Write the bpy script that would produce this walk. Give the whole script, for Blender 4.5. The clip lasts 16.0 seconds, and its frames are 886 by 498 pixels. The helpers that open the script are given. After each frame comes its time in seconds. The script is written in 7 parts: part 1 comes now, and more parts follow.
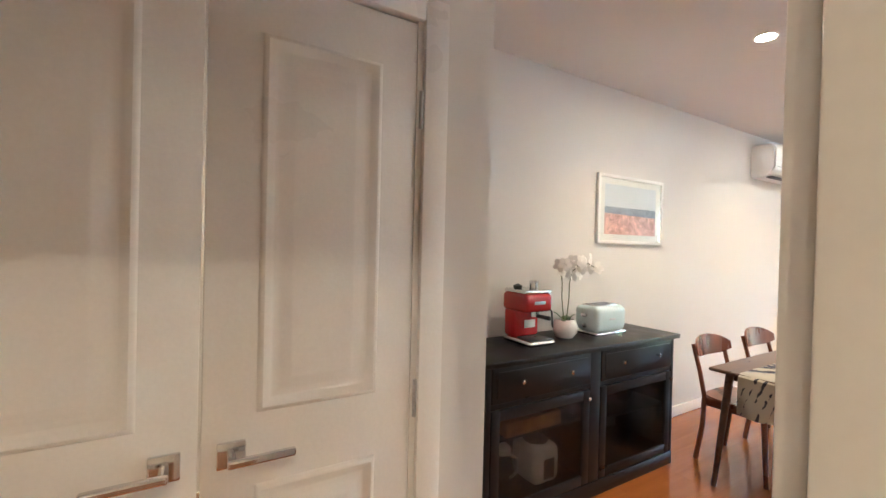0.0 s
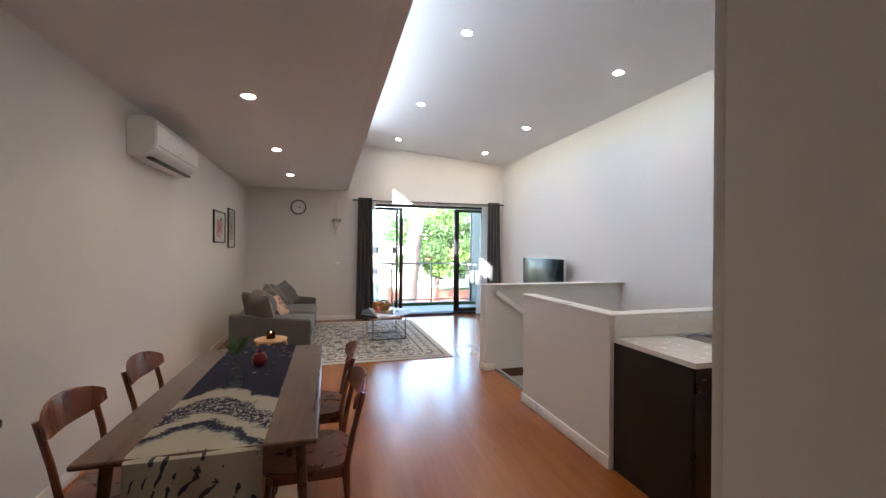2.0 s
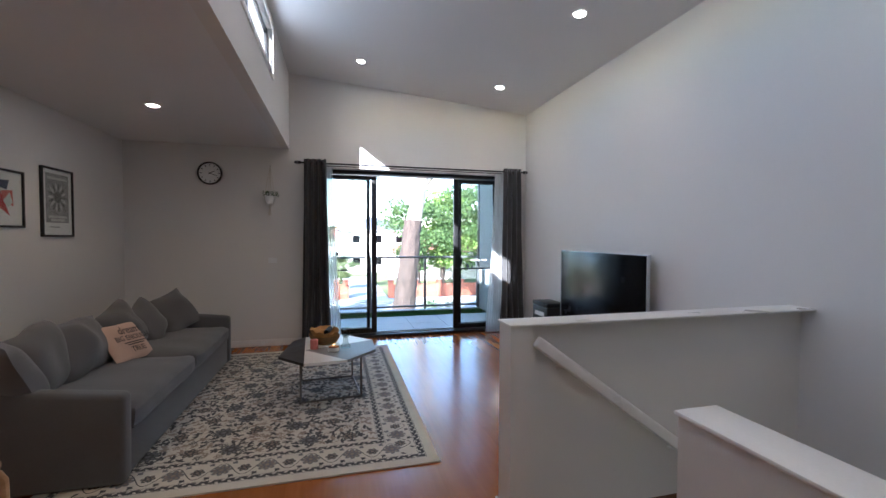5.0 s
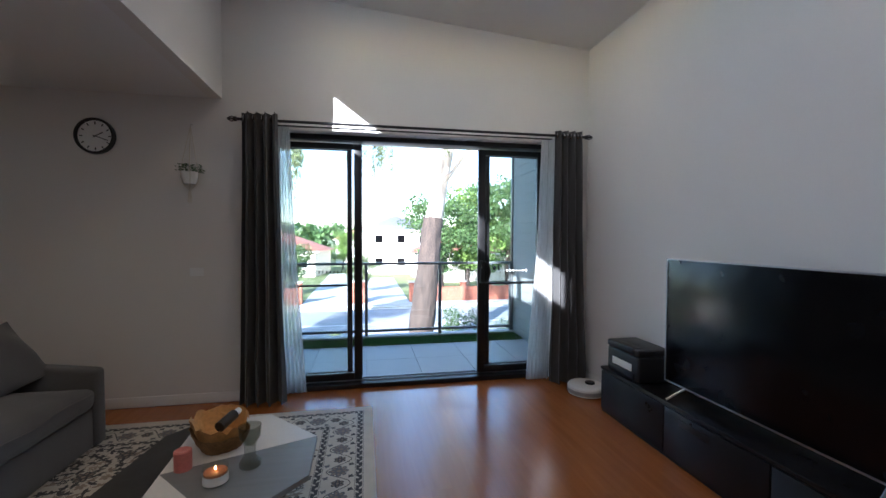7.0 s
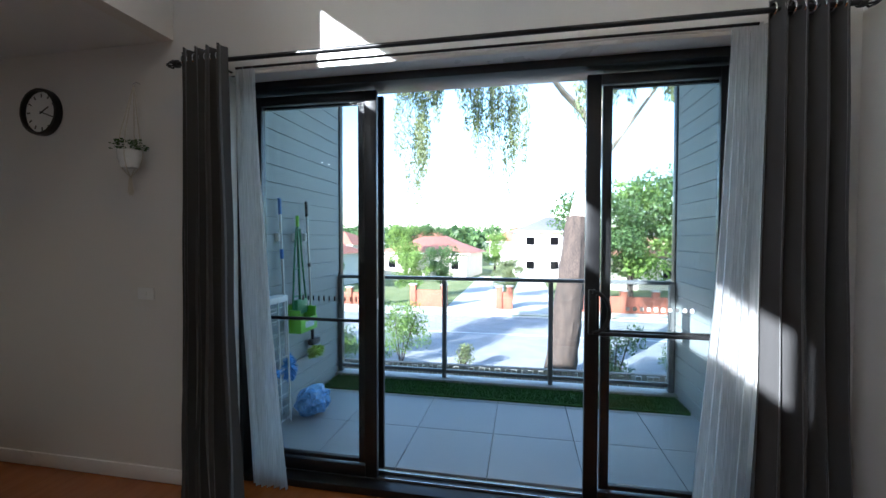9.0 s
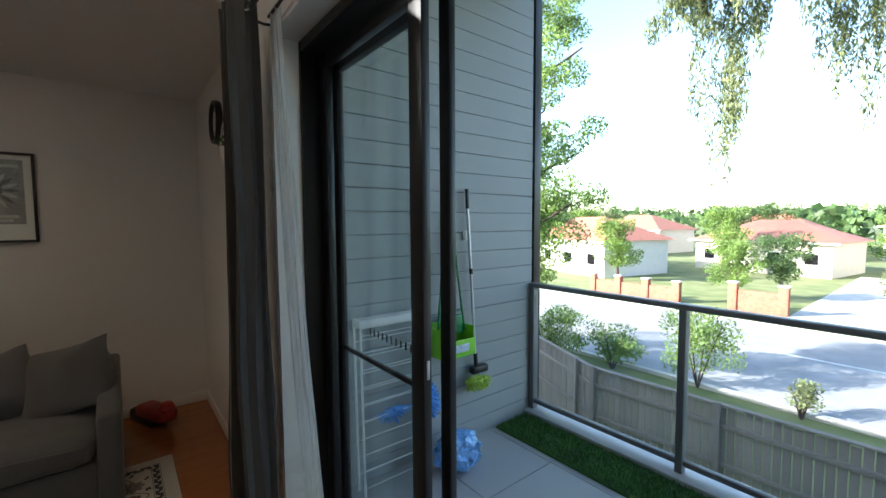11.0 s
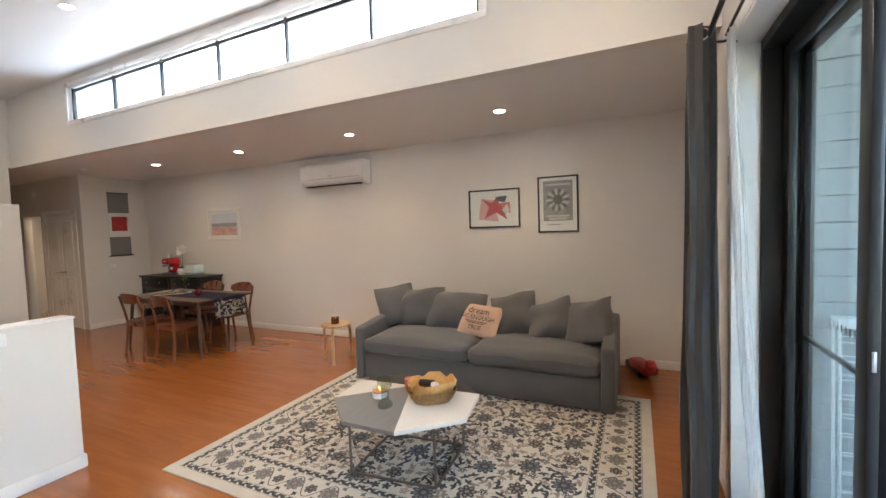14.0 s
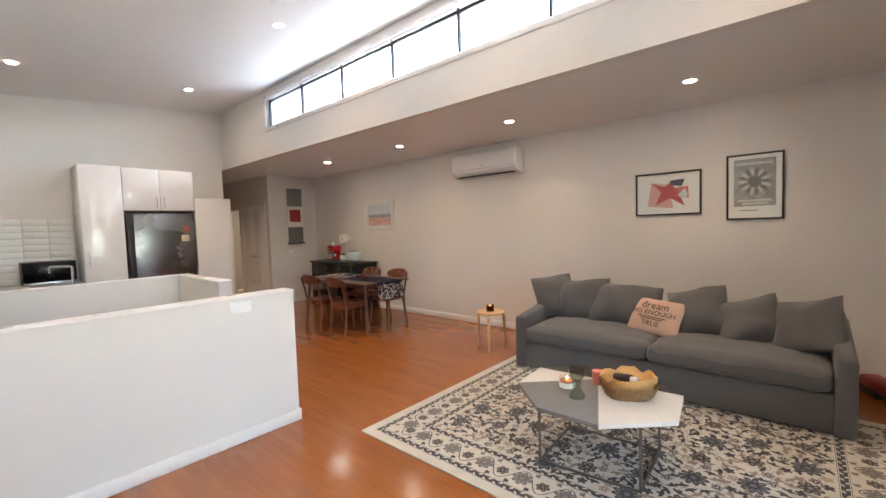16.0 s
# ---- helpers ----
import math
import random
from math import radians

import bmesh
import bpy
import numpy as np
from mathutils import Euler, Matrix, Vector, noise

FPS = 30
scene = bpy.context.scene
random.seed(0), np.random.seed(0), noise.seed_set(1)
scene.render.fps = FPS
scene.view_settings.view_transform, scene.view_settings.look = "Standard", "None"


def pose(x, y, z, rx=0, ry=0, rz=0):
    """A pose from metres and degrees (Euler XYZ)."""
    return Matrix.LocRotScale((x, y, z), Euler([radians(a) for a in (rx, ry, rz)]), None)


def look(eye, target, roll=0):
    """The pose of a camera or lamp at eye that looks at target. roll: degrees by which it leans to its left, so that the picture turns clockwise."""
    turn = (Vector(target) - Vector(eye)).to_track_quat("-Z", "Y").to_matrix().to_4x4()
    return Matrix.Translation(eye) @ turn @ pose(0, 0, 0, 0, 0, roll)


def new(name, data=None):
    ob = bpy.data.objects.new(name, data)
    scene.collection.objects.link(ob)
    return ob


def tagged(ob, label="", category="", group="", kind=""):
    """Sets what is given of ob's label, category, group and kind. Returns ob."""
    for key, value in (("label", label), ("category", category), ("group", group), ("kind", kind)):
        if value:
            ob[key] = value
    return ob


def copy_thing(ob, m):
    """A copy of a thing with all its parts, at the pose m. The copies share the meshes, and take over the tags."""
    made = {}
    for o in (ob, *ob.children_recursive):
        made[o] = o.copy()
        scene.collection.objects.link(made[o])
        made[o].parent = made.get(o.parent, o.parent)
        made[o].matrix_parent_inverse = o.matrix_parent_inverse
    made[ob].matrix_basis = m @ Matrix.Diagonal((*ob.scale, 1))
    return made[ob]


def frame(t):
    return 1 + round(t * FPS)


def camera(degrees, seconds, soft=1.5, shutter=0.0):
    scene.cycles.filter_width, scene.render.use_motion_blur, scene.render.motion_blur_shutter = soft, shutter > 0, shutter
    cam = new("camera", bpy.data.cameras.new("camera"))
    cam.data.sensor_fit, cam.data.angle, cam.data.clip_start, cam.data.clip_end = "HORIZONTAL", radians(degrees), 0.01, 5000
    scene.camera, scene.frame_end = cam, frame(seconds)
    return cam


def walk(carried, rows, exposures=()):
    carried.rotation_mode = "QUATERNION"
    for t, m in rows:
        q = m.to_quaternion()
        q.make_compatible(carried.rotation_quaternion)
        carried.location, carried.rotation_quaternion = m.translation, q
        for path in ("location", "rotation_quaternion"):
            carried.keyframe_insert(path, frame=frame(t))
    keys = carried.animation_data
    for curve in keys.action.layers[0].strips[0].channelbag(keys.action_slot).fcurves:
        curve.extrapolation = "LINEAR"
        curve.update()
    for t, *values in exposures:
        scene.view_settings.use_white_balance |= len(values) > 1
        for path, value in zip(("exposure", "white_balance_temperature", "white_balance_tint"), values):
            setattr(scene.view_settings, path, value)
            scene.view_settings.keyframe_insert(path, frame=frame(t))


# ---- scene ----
import collections

EXPOSURES = [(0, 5.35, 5650, 6), (0.5, 5.2, 5650, 6), (1.0, 4.75, 5650, 8), (1.5, 4.1, 5750, 10), (2.5, 3.5, 5750, 14), (4, 3.1, 5450, 14), (6.5, 2.5, 5350, 13), (9, 2.25, 5350, 8),
             (11.5, 2.3, 6250, 8), (12.0, 2.45, 6500, 10), (12.5, 3.3, 7150, 18), (13.2, 4.4, 6450, 15), (13.8, 4.2, 6200, 12), (14.5, 4.05, 6400, 14), (16, 4.15, 6300, 15)]
cam = camera(94.2, 16.0)
PATH = [
    (0, (-0.107, -0.555, 1.461), (-1.823, 0.47, 1.443), 1.4),
    (0.5, (-0.35, -0.337, 1.482), (-1.743, 1.098, 1.466), 1.1),
    (1, (-0.55, -0.092, 1.505), (-1.469, 1.684, 1.487), 1.2),
    (1.5, (-0.628, 0.149, 1.511), (-0.75, 2.146, 1.509), 0.8),
    (2, (-0.584, 0.491, 1.504), (-0.048, 2.418, 1.5), 0.4),
    (2.5, (-0.494, 0.895, 1.489), (0.168, 2.782, 1.47), 0.2),
    (3, (-0.318, 1.326, 1.487), (0.343, 3.214, 1.453), 0.2),
    (3.5, (-0.088, 1.798, 1.498), (0.551, 3.692, 1.445), 0.0),
    (4, (0.114, 2.32, 1.495), (0.704, 4.231, 1.437), 0.0),
    (6.5, (0.855, 4.835, 1.508), (1.251, 6.794, 1.447), 0.3),
    (7, (1.025, 5.367, 1.489), (1.4, 7.331, 1.428), 0.2),
    (7.5, (1.242, 5.854, 1.476), (1.603, 7.82, 1.424), 0.1),
    (8, (1.52, 6.304, 1.481), (1.744, 8.291, 1.429), -0.1),
    (8.5, (1.722, 6.751, 1.474), (1.655, 8.749, 1.427), -0.2),
    (9, (1.854, 7.179, 1.516), (1.476, 9.142, 1.462), 0.1),
    (11.5, (2.169, 8.978, 1.614), (0.379, 9.862, 1.49), -0.8),
    (12, (2.276, 9.118, 1.596), (0.335, 9.589, 1.492), -1.1),
    (12.5, (2.408, 9.148, 1.603), (0.411, 9.218, 1.507), -1.1),
    (13, (2.531, 9.06, 1.622), (0.549, 8.814, 1.513), -1.3),
    (13.5, (2.609, 8.98, 1.598), (0.706, 8.375, 1.497), -2.0),
    (14, (2.71, 8.864, 1.581), (0.904, 8.012, 1.478), -1.9),
    (14.5, (2.785, 8.725, 1.586), (1.024, 7.784, 1.466), -1.6),
    (15, (2.846, 8.612, 1.572), (1.146, 7.567, 1.449), -1.6),
    (15.5, (2.89, 8.49, 1.547), (1.275, 7.318, 1.424), -1.7),
    (16, (2.916, 8.423, 1.517), (1.417, 7.103, 1.408), -1.9),
]
walk(cam, [(t, look(eye, aim, roll)) for t, eye, aim, roll in PATH],
     exposures=EXPOSURES)

# ---- world, sun, lamps ----
SUN_WAY = Vector((0.89, 1.40, -0.66)).normalized()
world = bpy.data.worlds.new("sky")
scene.world = world
world.use_nodes = True
wn = world.node_tree
sky = wn.nodes.new("ShaderNodeTexSky")
sky.sky_type = "NISHITA"
sky.sun_disc = False
sky.sun_elevation = math.asin(-SUN_WAY.z)
sky.sun_rotation = math.atan2(-SUN_WAY.x, -SUN_WAY.y)
sky.altitude = 50
wn.links.new(sky.outputs["Color"], wn.nodes["Background"].inputs["Color"])
wn.nodes["Background"].inputs["Strength"].default_value = 0.15
DOWNLIGHT = 0.29
sun = new("sun", bpy.data.lights.new("sun", "SUN"))
sun.data.energy, sun.data.angle, sun.data.color = 5.0, radians(0.5), (1.0, 0.94, 0.85)
sun.matrix_world = look((0, 0, 20), Vector((0, 0, 20)) + SUN_WAY)


def sky_window(name, x, y, z, sx, sy, aim, power, color=(0.78, 0.89, 1.0)):
    """Daylight that an opening lets in."""
    ob = new(name, bpy.data.lights.new(name, "AREA"))
    ob.data.shape, ob.data.size, ob.data.size_y = "RECTANGLE", sx, sy
    ob.data.energy, ob.data.color = power, color
    ob.matrix_world = look((x, y, z), (x + aim[0], y + aim[1], z + aim[2]))
    return ob


sky_window("door_daylight", 1.58, 9.70, 1.25, 2.4, 2.25, (0, -1, -0.12), 0.6)
sky_window("clerestory_daylight", -0.38, 4.9, 3.38, 5.8, 0.38, (1, 0, -0.02), 2.5)

# ---- materials ----
def nodes_of(name):
    m = bpy.data.materials.new(name)
    m.use_nodes = True
    nt = m.node_tree
    return m, nt, nt.nodes["Principled BSDF"]


def mat(name, color, rough=0.5, metal=0.0, vary=0.06, scale=6.0, fine=60.0, bump=0.1, coat=0.0, spread=0.0, sheen=0.0, stretch=(1, 1, 1), spec=0.5):
    """Painted, woven or metal surface: colour drifting at two scales, roughness wear and fine relief."""
    m, nt, p = nodes_of(name)
    n, l = nt.nodes, nt.links
    tc = n.new("ShaderNodeTexCoord")
    mp = n.new("ShaderNodeMapping")
    mp.inputs["Scale"].default_value = stretch
    l.new(tc.outputs["Object"], mp.inputs["Vector"])
    a = n.new("ShaderNodeTexNoise")
    a.inputs["Scale"].default_value, a.inputs["Detail"].default_value = scale, 4
    b = n.new("ShaderNodeTexNoise")
    b.inputs["Scale"].default_value, b.inputs["Detail"].default_value = fine, 3
    for t in (a, b):
        l.new(mp.outputs["Vector"], t.inputs["Vector"])
    mixv = n.new("ShaderNodeMath")
    mixv.operation = "ADD"
    l.new(a.outputs["Fac"], mixv.inputs[0])
    l.new(b.outputs["Fac"], mixv.inputs[1])
    src = mixv.outputs[0]
    if spread:
        oi = n.new("ShaderNodeObjectInfo")
        ad = n.new("ShaderNodeMath")
        ad.operation = "MULTIPLY_ADD"
        l.new(oi.outputs["Random"], ad.inputs[0])
        ad.inputs[1].default_value = spread
        l.new(src, ad.inputs[2])
        src = ad.outputs[0]
    r = n.new("ShaderNodeMapRange")
    r.inputs["From Min"].default_value, r.inputs["From Max"].default_value = 0.7, 1.3 + spread
    r.inputs["To Min"].default_value, r.inputs["To Max"].default_value = 1 - vary, 1 + vary
    l.new(src, r.inputs["Value"])
    c = n.new("ShaderNodeVectorMath")
    c.operation = "SCALE"
    c.inputs[0].default_value = color[:3]
    l.new(r.outputs[0], c.inputs["Scale"])
    l.new(c.outputs[0], p.inputs["Base Color"])
    rr = n.new("ShaderNodeMapRange")
    rr.inputs["From Min"].default_value, rr.inputs["From Max"].default_value = 0.3, 0.7
    rr.inputs["To Min"].default_value, rr.inputs["To Max"].default_value = max(rough - 0.07, 0.02), min(rough + 0.07, 1)
    l.new(a.outputs["Fac"], rr.inputs["Value"])
    l.new(rr.outputs[0], p.inputs["Roughness"])
    p.inputs["Metallic"].default_value = metal
    p.inputs["Specular IOR Level"].default_value = spec
    p.inputs["Coat Weight"].default_value = coat
    p.inputs["Coat Roughness"].default_value = 0.08
    p.inputs["Sheen Weight"].default_value = sheen
    if bump:
        bp = n.new("ShaderNodeBump")
        bp.inputs["Strength"].default_value, bp.inputs["Distance"].default_value = bump, 0.004
        l.new(b.outputs["Fac"], bp.inputs["Height"])
        l.new(bp.outputs[0], p.inputs["Normal"])
    return m


def ramp(nt, fac, stops):
    r = nt.nodes.new("ShaderNodeValToRGB")
    while len(r.color_ramp.elements) < len(stops):
        r.color_ramp.elements.new(0.5)
    for e, (at, c) in zip(r.color_ramp.elements, stops):
        e.position, e.color = at, (*c, 1)
    nt.links.new(fac, r.inputs["Fac"])
    return r.outputs["Color"]


def wood(name, dark, light, rough=0.3, grain=(1.0, 14.0, 14.0), per_object=0.0, coat=0.0, bump=0.08):
    """Wood with grain along local x, or along another axis by grain."""
    m, nt, p = nodes_of(name)
    n, l = nt.nodes, nt.links
    tc = n.new("ShaderNodeTexCoord")
    mp = n.new("ShaderNodeMapping")
    mp.inputs["Scale"].default_value = grain
    l.new(tc.outputs["Object"], mp.inputs["Vector"])
    oi = n.new("ShaderNodeObjectInfo")
    sc = n.new("ShaderNodeVectorMath")
    sc.operation = "SCALE"
    sc.inputs[0].default_value = (31, 17, 23)
    l.new(oi.outputs["Random"], sc.inputs["Scale"])
    l.new(sc.outputs[0], mp.inputs["Location"])
    a = n.new("ShaderNodeTexNoise")
    a.inputs["Scale"].default_value, a.inputs["Detail"].default_value, a.inputs["Distortion"].default_value = 2.0, 6, 0.6
    l.new(mp.outputs[0], a.inputs["Vector"])
    f = n.new("ShaderNodeMath")
    f.operation = "MULTIPLY_ADD"
    l.new(oi.outputs["Random"], f.inputs[0])
    f.inputs[1].default_value = per_object
    l.new(a.outputs["Fac"], f.inputs[2])
    l.new(ramp(nt, f.outputs[0], [(0.3, dark), (0.72 + per_object * 0.6, light)]), p.inputs["Base Color"])
    rr = n.new("ShaderNodeMapRange")
    rr.inputs["To Min"].default_value, rr.inputs["To Max"].default_value = rough - 0.05, rough + 0.08
    l.new(a.outputs["Fac"], rr.inputs["Value"])
    l.new(rr.outputs[0], p.inputs["Roughness"])
    p.inputs["Coat Weight"].default_value, p.inputs["Coat Roughness"].default_value = coat, 0.12
    bp = n.new("ShaderNodeBump")
    bp.inputs["Strength"].default_value, bp.inputs["Distance"].default_value = bump, 0.002
    l.new(a.outputs["Fac"], bp.inputs["Height"])
    l.new(bp.outputs[0], p.inputs["Normal"])
    return m


def glass(name, tint=(0.97, 0.985, 0.98), gloss=0.02, ior=1.5):
    m = bpy.data.materials.new(name)
    m.use_nodes = True
    nt = m.node_tree
    n, l = nt.nodes, nt.links
    n.remove(n["Principled BSDF"])
    tr, gl, mx, fr, pw = (n.new(k) for k in ("ShaderNodeBsdfTransparent", "ShaderNodeBsdfGlossy", "ShaderNodeMixShader", "ShaderNodeLayerWeight", "ShaderNodeMath"))
    ma = n.new("ShaderNodeMath")
    pw.operation, ma.operation = "POWER", "MULTIPLY_ADD"
    pw.inputs[1].default_value = 5
    ma.inputs[1].default_value, ma.inputs[2].default_value = 0.7, 0.03
    l.new(fr.outputs["Facing"], pw.inputs[0])
    l.new(pw.outputs[0], ma.inputs[0])
    tr.inputs["Color"].default_value = (*tint, 1)
    gl.inputs["Roughness"].default_value = gloss
    l.new(ma.outputs[0], mx.inputs[0])
    l.new(tr.outputs[0], mx.inputs[1])
    l.new(gl.outputs[0], mx.inputs[2])
    l.new(mx.outputs[0], n["Material Output"].inputs["Surface"])
    return m


def glow(name, color, strength):
    m, nt, p = nodes_of(name)
    p.inputs["Base Color"].default_value = (0.8, 0.8, 0.8, 1)
    p.inputs["Emission Color"].default_value = (*color, 1)
    p.inputs["Emission Strength"].default_value = strength
    return m


PAINT = mat("wall_paint", (0.725, 0.702, 0.668), 0.8, vary=0.02, scale=1.3, fine=240, bump=0.06, spec=0.25)
CEIL = mat("ceiling_paint", (0.75, 0.745, 0.735), 0.8, vary=0.02, scale=1.1, fine=180, bump=0.05)
TRIM = mat("trim_gloss_paint", (0.80, 0.785, 0.76), 0.32, vary=0.025, scale=3, fine=120, bump=0.04)
FLOOR = wood("floor_board", (0.285, 0.086, 0.018), (0.355, 0.120, 0.028), 0.22, (9.0, 0.7, 9.0), per_object=0.11, coat=0.3, bump=0.0)
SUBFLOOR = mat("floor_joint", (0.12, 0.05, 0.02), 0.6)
BLACKWOOD = mat("black_lacquered_wood", (0.009, 0.009, 0.011), 0.34, vary=0.15, fine=90, bump=0.04, spec=0.28)
CARCASS = mat("dark_laminate", (0.018, 0.015, 0.014), 0.45, vary=0.25, fine=120, bump=0.08, spec=0.3)
TABLEWOOD = wood("walnut_table", (0.055, 0.028, 0.018), (0.13, 0.07, 0.045), 0.28, (12.0, 0.9, 12.0), coat=0.3)
CHAIRWOOD = wood("chair_wood", (0.10, 0.030, 0.014), (0.21, 0.070, 0.032), 0.27, (5.0, 5.0, 1.2), coat=0.3)
BIRCH = wood("birch", (0.50, 0.31, 0.15), (0.68, 0.47, 0.26), 0.4, (2.0, 10.0, 10.0))
SOFA = mat("sofa_grey_weave", (0.10, 0.098, 0.10), 0.92, vary=0.14, scale=4, fine=260, bump=0.35, sheen=0.25)
SOFA2 = mat("cushion_grey_weave", (0.105, 0.102, 0.105), 0.92, vary=0.14, scale=5, fine=260, bump=0.35, sheen=0.25)
CURTAIN = mat("curtain_grey_cloth", (0.050, 0.048, 0.048), 0.85, vary=0.12, scale=3, fine=300, bump=0.2, sheen=0.3)
BLACKMETAL = mat("black_powder_coat", (0.010, 0.010, 0.011), 0.35, vary=0.2, fine=200, bump=0.03)
ALU = mat("brushed_aluminium", (0.55, 0.56, 0.58), 0.35, 1.0, vary=0.06, fine=150, bump=0.03)
GREYMETAL = mat("grey_powder_coat", (0.17, 0.175, 0.18), 0.4, vary=0.08, fine=150, bump=0.03)
CHROME = mat("chrome", (0.72, 0.72, 0.73), 0.1, 1.0, vary=0.03, bump=0.0)
STEEL = mat("stainless_steel", (0.50, 0.50, 0.51), 0.28, 1.0, vary=0.05, fine=120, bump=0.03, stretch=(1, 1, 12))
DARKSTEEL = mat("dark_steel", (0.10, 0.10, 0.105), 0.32, 1.0, vary=0.05, fine=120, bump=0.0)
GLASS = glass("window_glass")
CLEAR = glass("clear_glass", (0.93, 0.96, 0.95), 0.01)
SMOKE = glass("cabinet_glass", (0.62, 0.6, 0.58), 0.02)
GLOSSWHITE = mat("gloss_white_laminate", (0.80, 0.80, 0.79), 0.12, vary=0.015, bump=0.0, coat=0.4)
STONE = mat("white_stone_top", (0.74, 0.73, 0.71), 0.22, vary=0.03, scale=20, fine=300, bump=0.02)
TILE = mat("white_glazed_tile", (0.78, 0.78, 0.76), 0.12, vary=0.02, scale=10, bump=0.05, spread=0.5)
GROUT = mat("grout", (0.5, 0.49, 0.47), 0.9, fine=200, bump=0.2)
CLAD = mat("grey_cladding_paint", (0.30, 0.325, 0.335), 0.55, vary=0.05, scale=2, fine=160, bump=0.12, spread=0.3)
DECK = mat("balcony_tile", (0.36, 0.375, 0.385), 0.5, vary=0.07, scale=5, fine=120, bump=0.1, spread=0.4)
TURF = mat("artificial_grass", (0.045, 0.13, 0.022), 0.9, vary=0.35, scale=18, fine=140, bump=0.4)
WHITEPLASTIC = mat("white_plastic", (0.80, 0.80, 0.79), 0.35, vary=0.02, bump=0.0)
BLACKPLASTIC = mat("black_plastic", (0.012, 0.012, 0.013), 0.4, vary=0.15, fine=200, bump=0.03)
SCREEN = mat("dark_screen", (0.003, 0.003, 0.004), 0.22, vary=0.1, bump=0.0, spec=0.22)
PAPER = mat("paper", (0.80, 0.79, 0.77), 0.8, vary=0.02, bump=0.02)
RED = mat("red_enamel", (0.42, 0.012, 0.014), 0.16, vary=0.05, bump=0.0, coat=0.5)
MINT = mat("pale_blue_enamel", (0.58, 0.70, 0.71), 0.2, vary=0.03, bump=0.0, coat=0.4)
CERAMIC = mat("white_ceramic", (0.80, 0.79, 0.76), 0.25, vary=0.03, bump=0.02)
LEAF = mat("leaf_green", (0.045, 0.10, 0.025), 0.45, vary=0.3, scale=12, bump=0.1)
PETAL = mat("white_petal", (0.82, 0.80, 0.76), 0.6, vary=0.04, bump=0.05)
STEMGREEN = mat("stem_green", (0.10, 0.13, 0.06), 0.6, vary=0.2)
LAMP = glow("lamp_diffuser", (1.0, 0.86, 0.68), 14)


# ---- mesh helpers ----
def bx(bm, a, b, bev=0.0, seg=2, m=None):
    """Box between two corners, with rounded edges."""
    r = bmesh.ops.create_cube(bm, size=1)
    vs = r["verts"]
    for v in vs:
        v.co = Vector([(p + q) / 2 + c * (q - p) for p, q, c in zip(a, b, v.co)])
    if m is not None:
        bmesh.ops.transform(bm, matrix=m, verts=vs)
    if bev:
        es = list({e for v in vs for e in v.link_edges})
        bmesh.ops.bevel(bm, geom=es, offset=bev, segments=seg, affect="EDGES", profile=0.5)
    return bm


def cyl(bm, p0, p1, r0, r1=None, seg=16, caps=True):
    """Round bar from p0 to p1."""
    p0, p1 = Vector(p0), Vector(p1)
    r1 = r0 if r1 is None else r1
    m = Matrix.Translation((p0 + p1) / 2) @ (p1 - p0).to_track_quat("Z", "Y").to_matrix().to_4x4()
    bmesh.ops.create_cone(bm, cap_ends=caps, segments=seg, radius1=r0, radius2=r1, depth=(p1 - p0).length, matrix=m)
    return bm


def lathe(bm, profile, at=(0, 0, 0), seg=24):
    """Solid of revolution about z from (radius, height) pairs."""
    rings = []
    for r, z in profile:
        if r < 1e-5:
            rings.append([bm.verts.new((at[0], at[1], at[2] + z))])
        else:
            rings.append([bm.verts.new((at[0] + r * math.cos(k * math.tau / seg), at[1] + r * math.sin(k * math.tau / seg), at[2] + z)) for k in range(seg)])
    for a, b in zip(rings, rings[1:]):
        for k in range(seg):
            q = [a[k % len(a)], a[(k + 1) % len(a)], b[(k + 1) % len(b)], b[k % len(b)]]
            q = [v for i, v in enumerate(q) if v not in q[:i]]
            if len(q) > 2:
                bm.faces.new(q)
    return bm


def tube(bm, pts, r, seg=8, taper=1.0):
    """Bent rod through points."""
    pts = [Vector(p) for p in pts]
    rings, side = [], None
    for i, p in enumerate(pts):
        d = (pts[min(i + 1, len(pts) - 1)] - pts[max(i - 1, 0)]).normalized()
        if side is None:
            side = d.orthogonal().normalized()
        side = (side - d * side.dot(d)).normalized()
        up = d.cross(side)
        rr = r * (1 + (taper - 1) * i / max(len(pts) - 1, 1))
        rings.append([bm.verts.new(p + rr * (math.cos(k * math.tau / seg) * side + math.sin(k * math.tau / seg) * up)) for k in range(seg)])
    for a, b in zip(rings, rings[1:]):
        for k in range(seg):
            bm.faces.new((a[k], a[(k + 1) % seg], b[(k + 1) % seg], b[k]))
    bm.faces.new(rings[0][::-1])
    bm.faces.new(rings[-1])
    return bm


def prism(bm, poly, z0, z1):
    """Upright solid over a flat outline."""
    lo = [bm.verts.new((x, y, z0)) for x, y in poly]
    hi = [bm.verts.new((x, y, z1)) for x, y in poly]
    n = len(poly)
    bm.faces.new(lo[::-1])
    bm.faces.new(hi)
    for k in range(n):
        bm.faces.new((lo[k], lo[(k + 1) % n], hi[(k + 1) % n], hi[k]))
    return bm


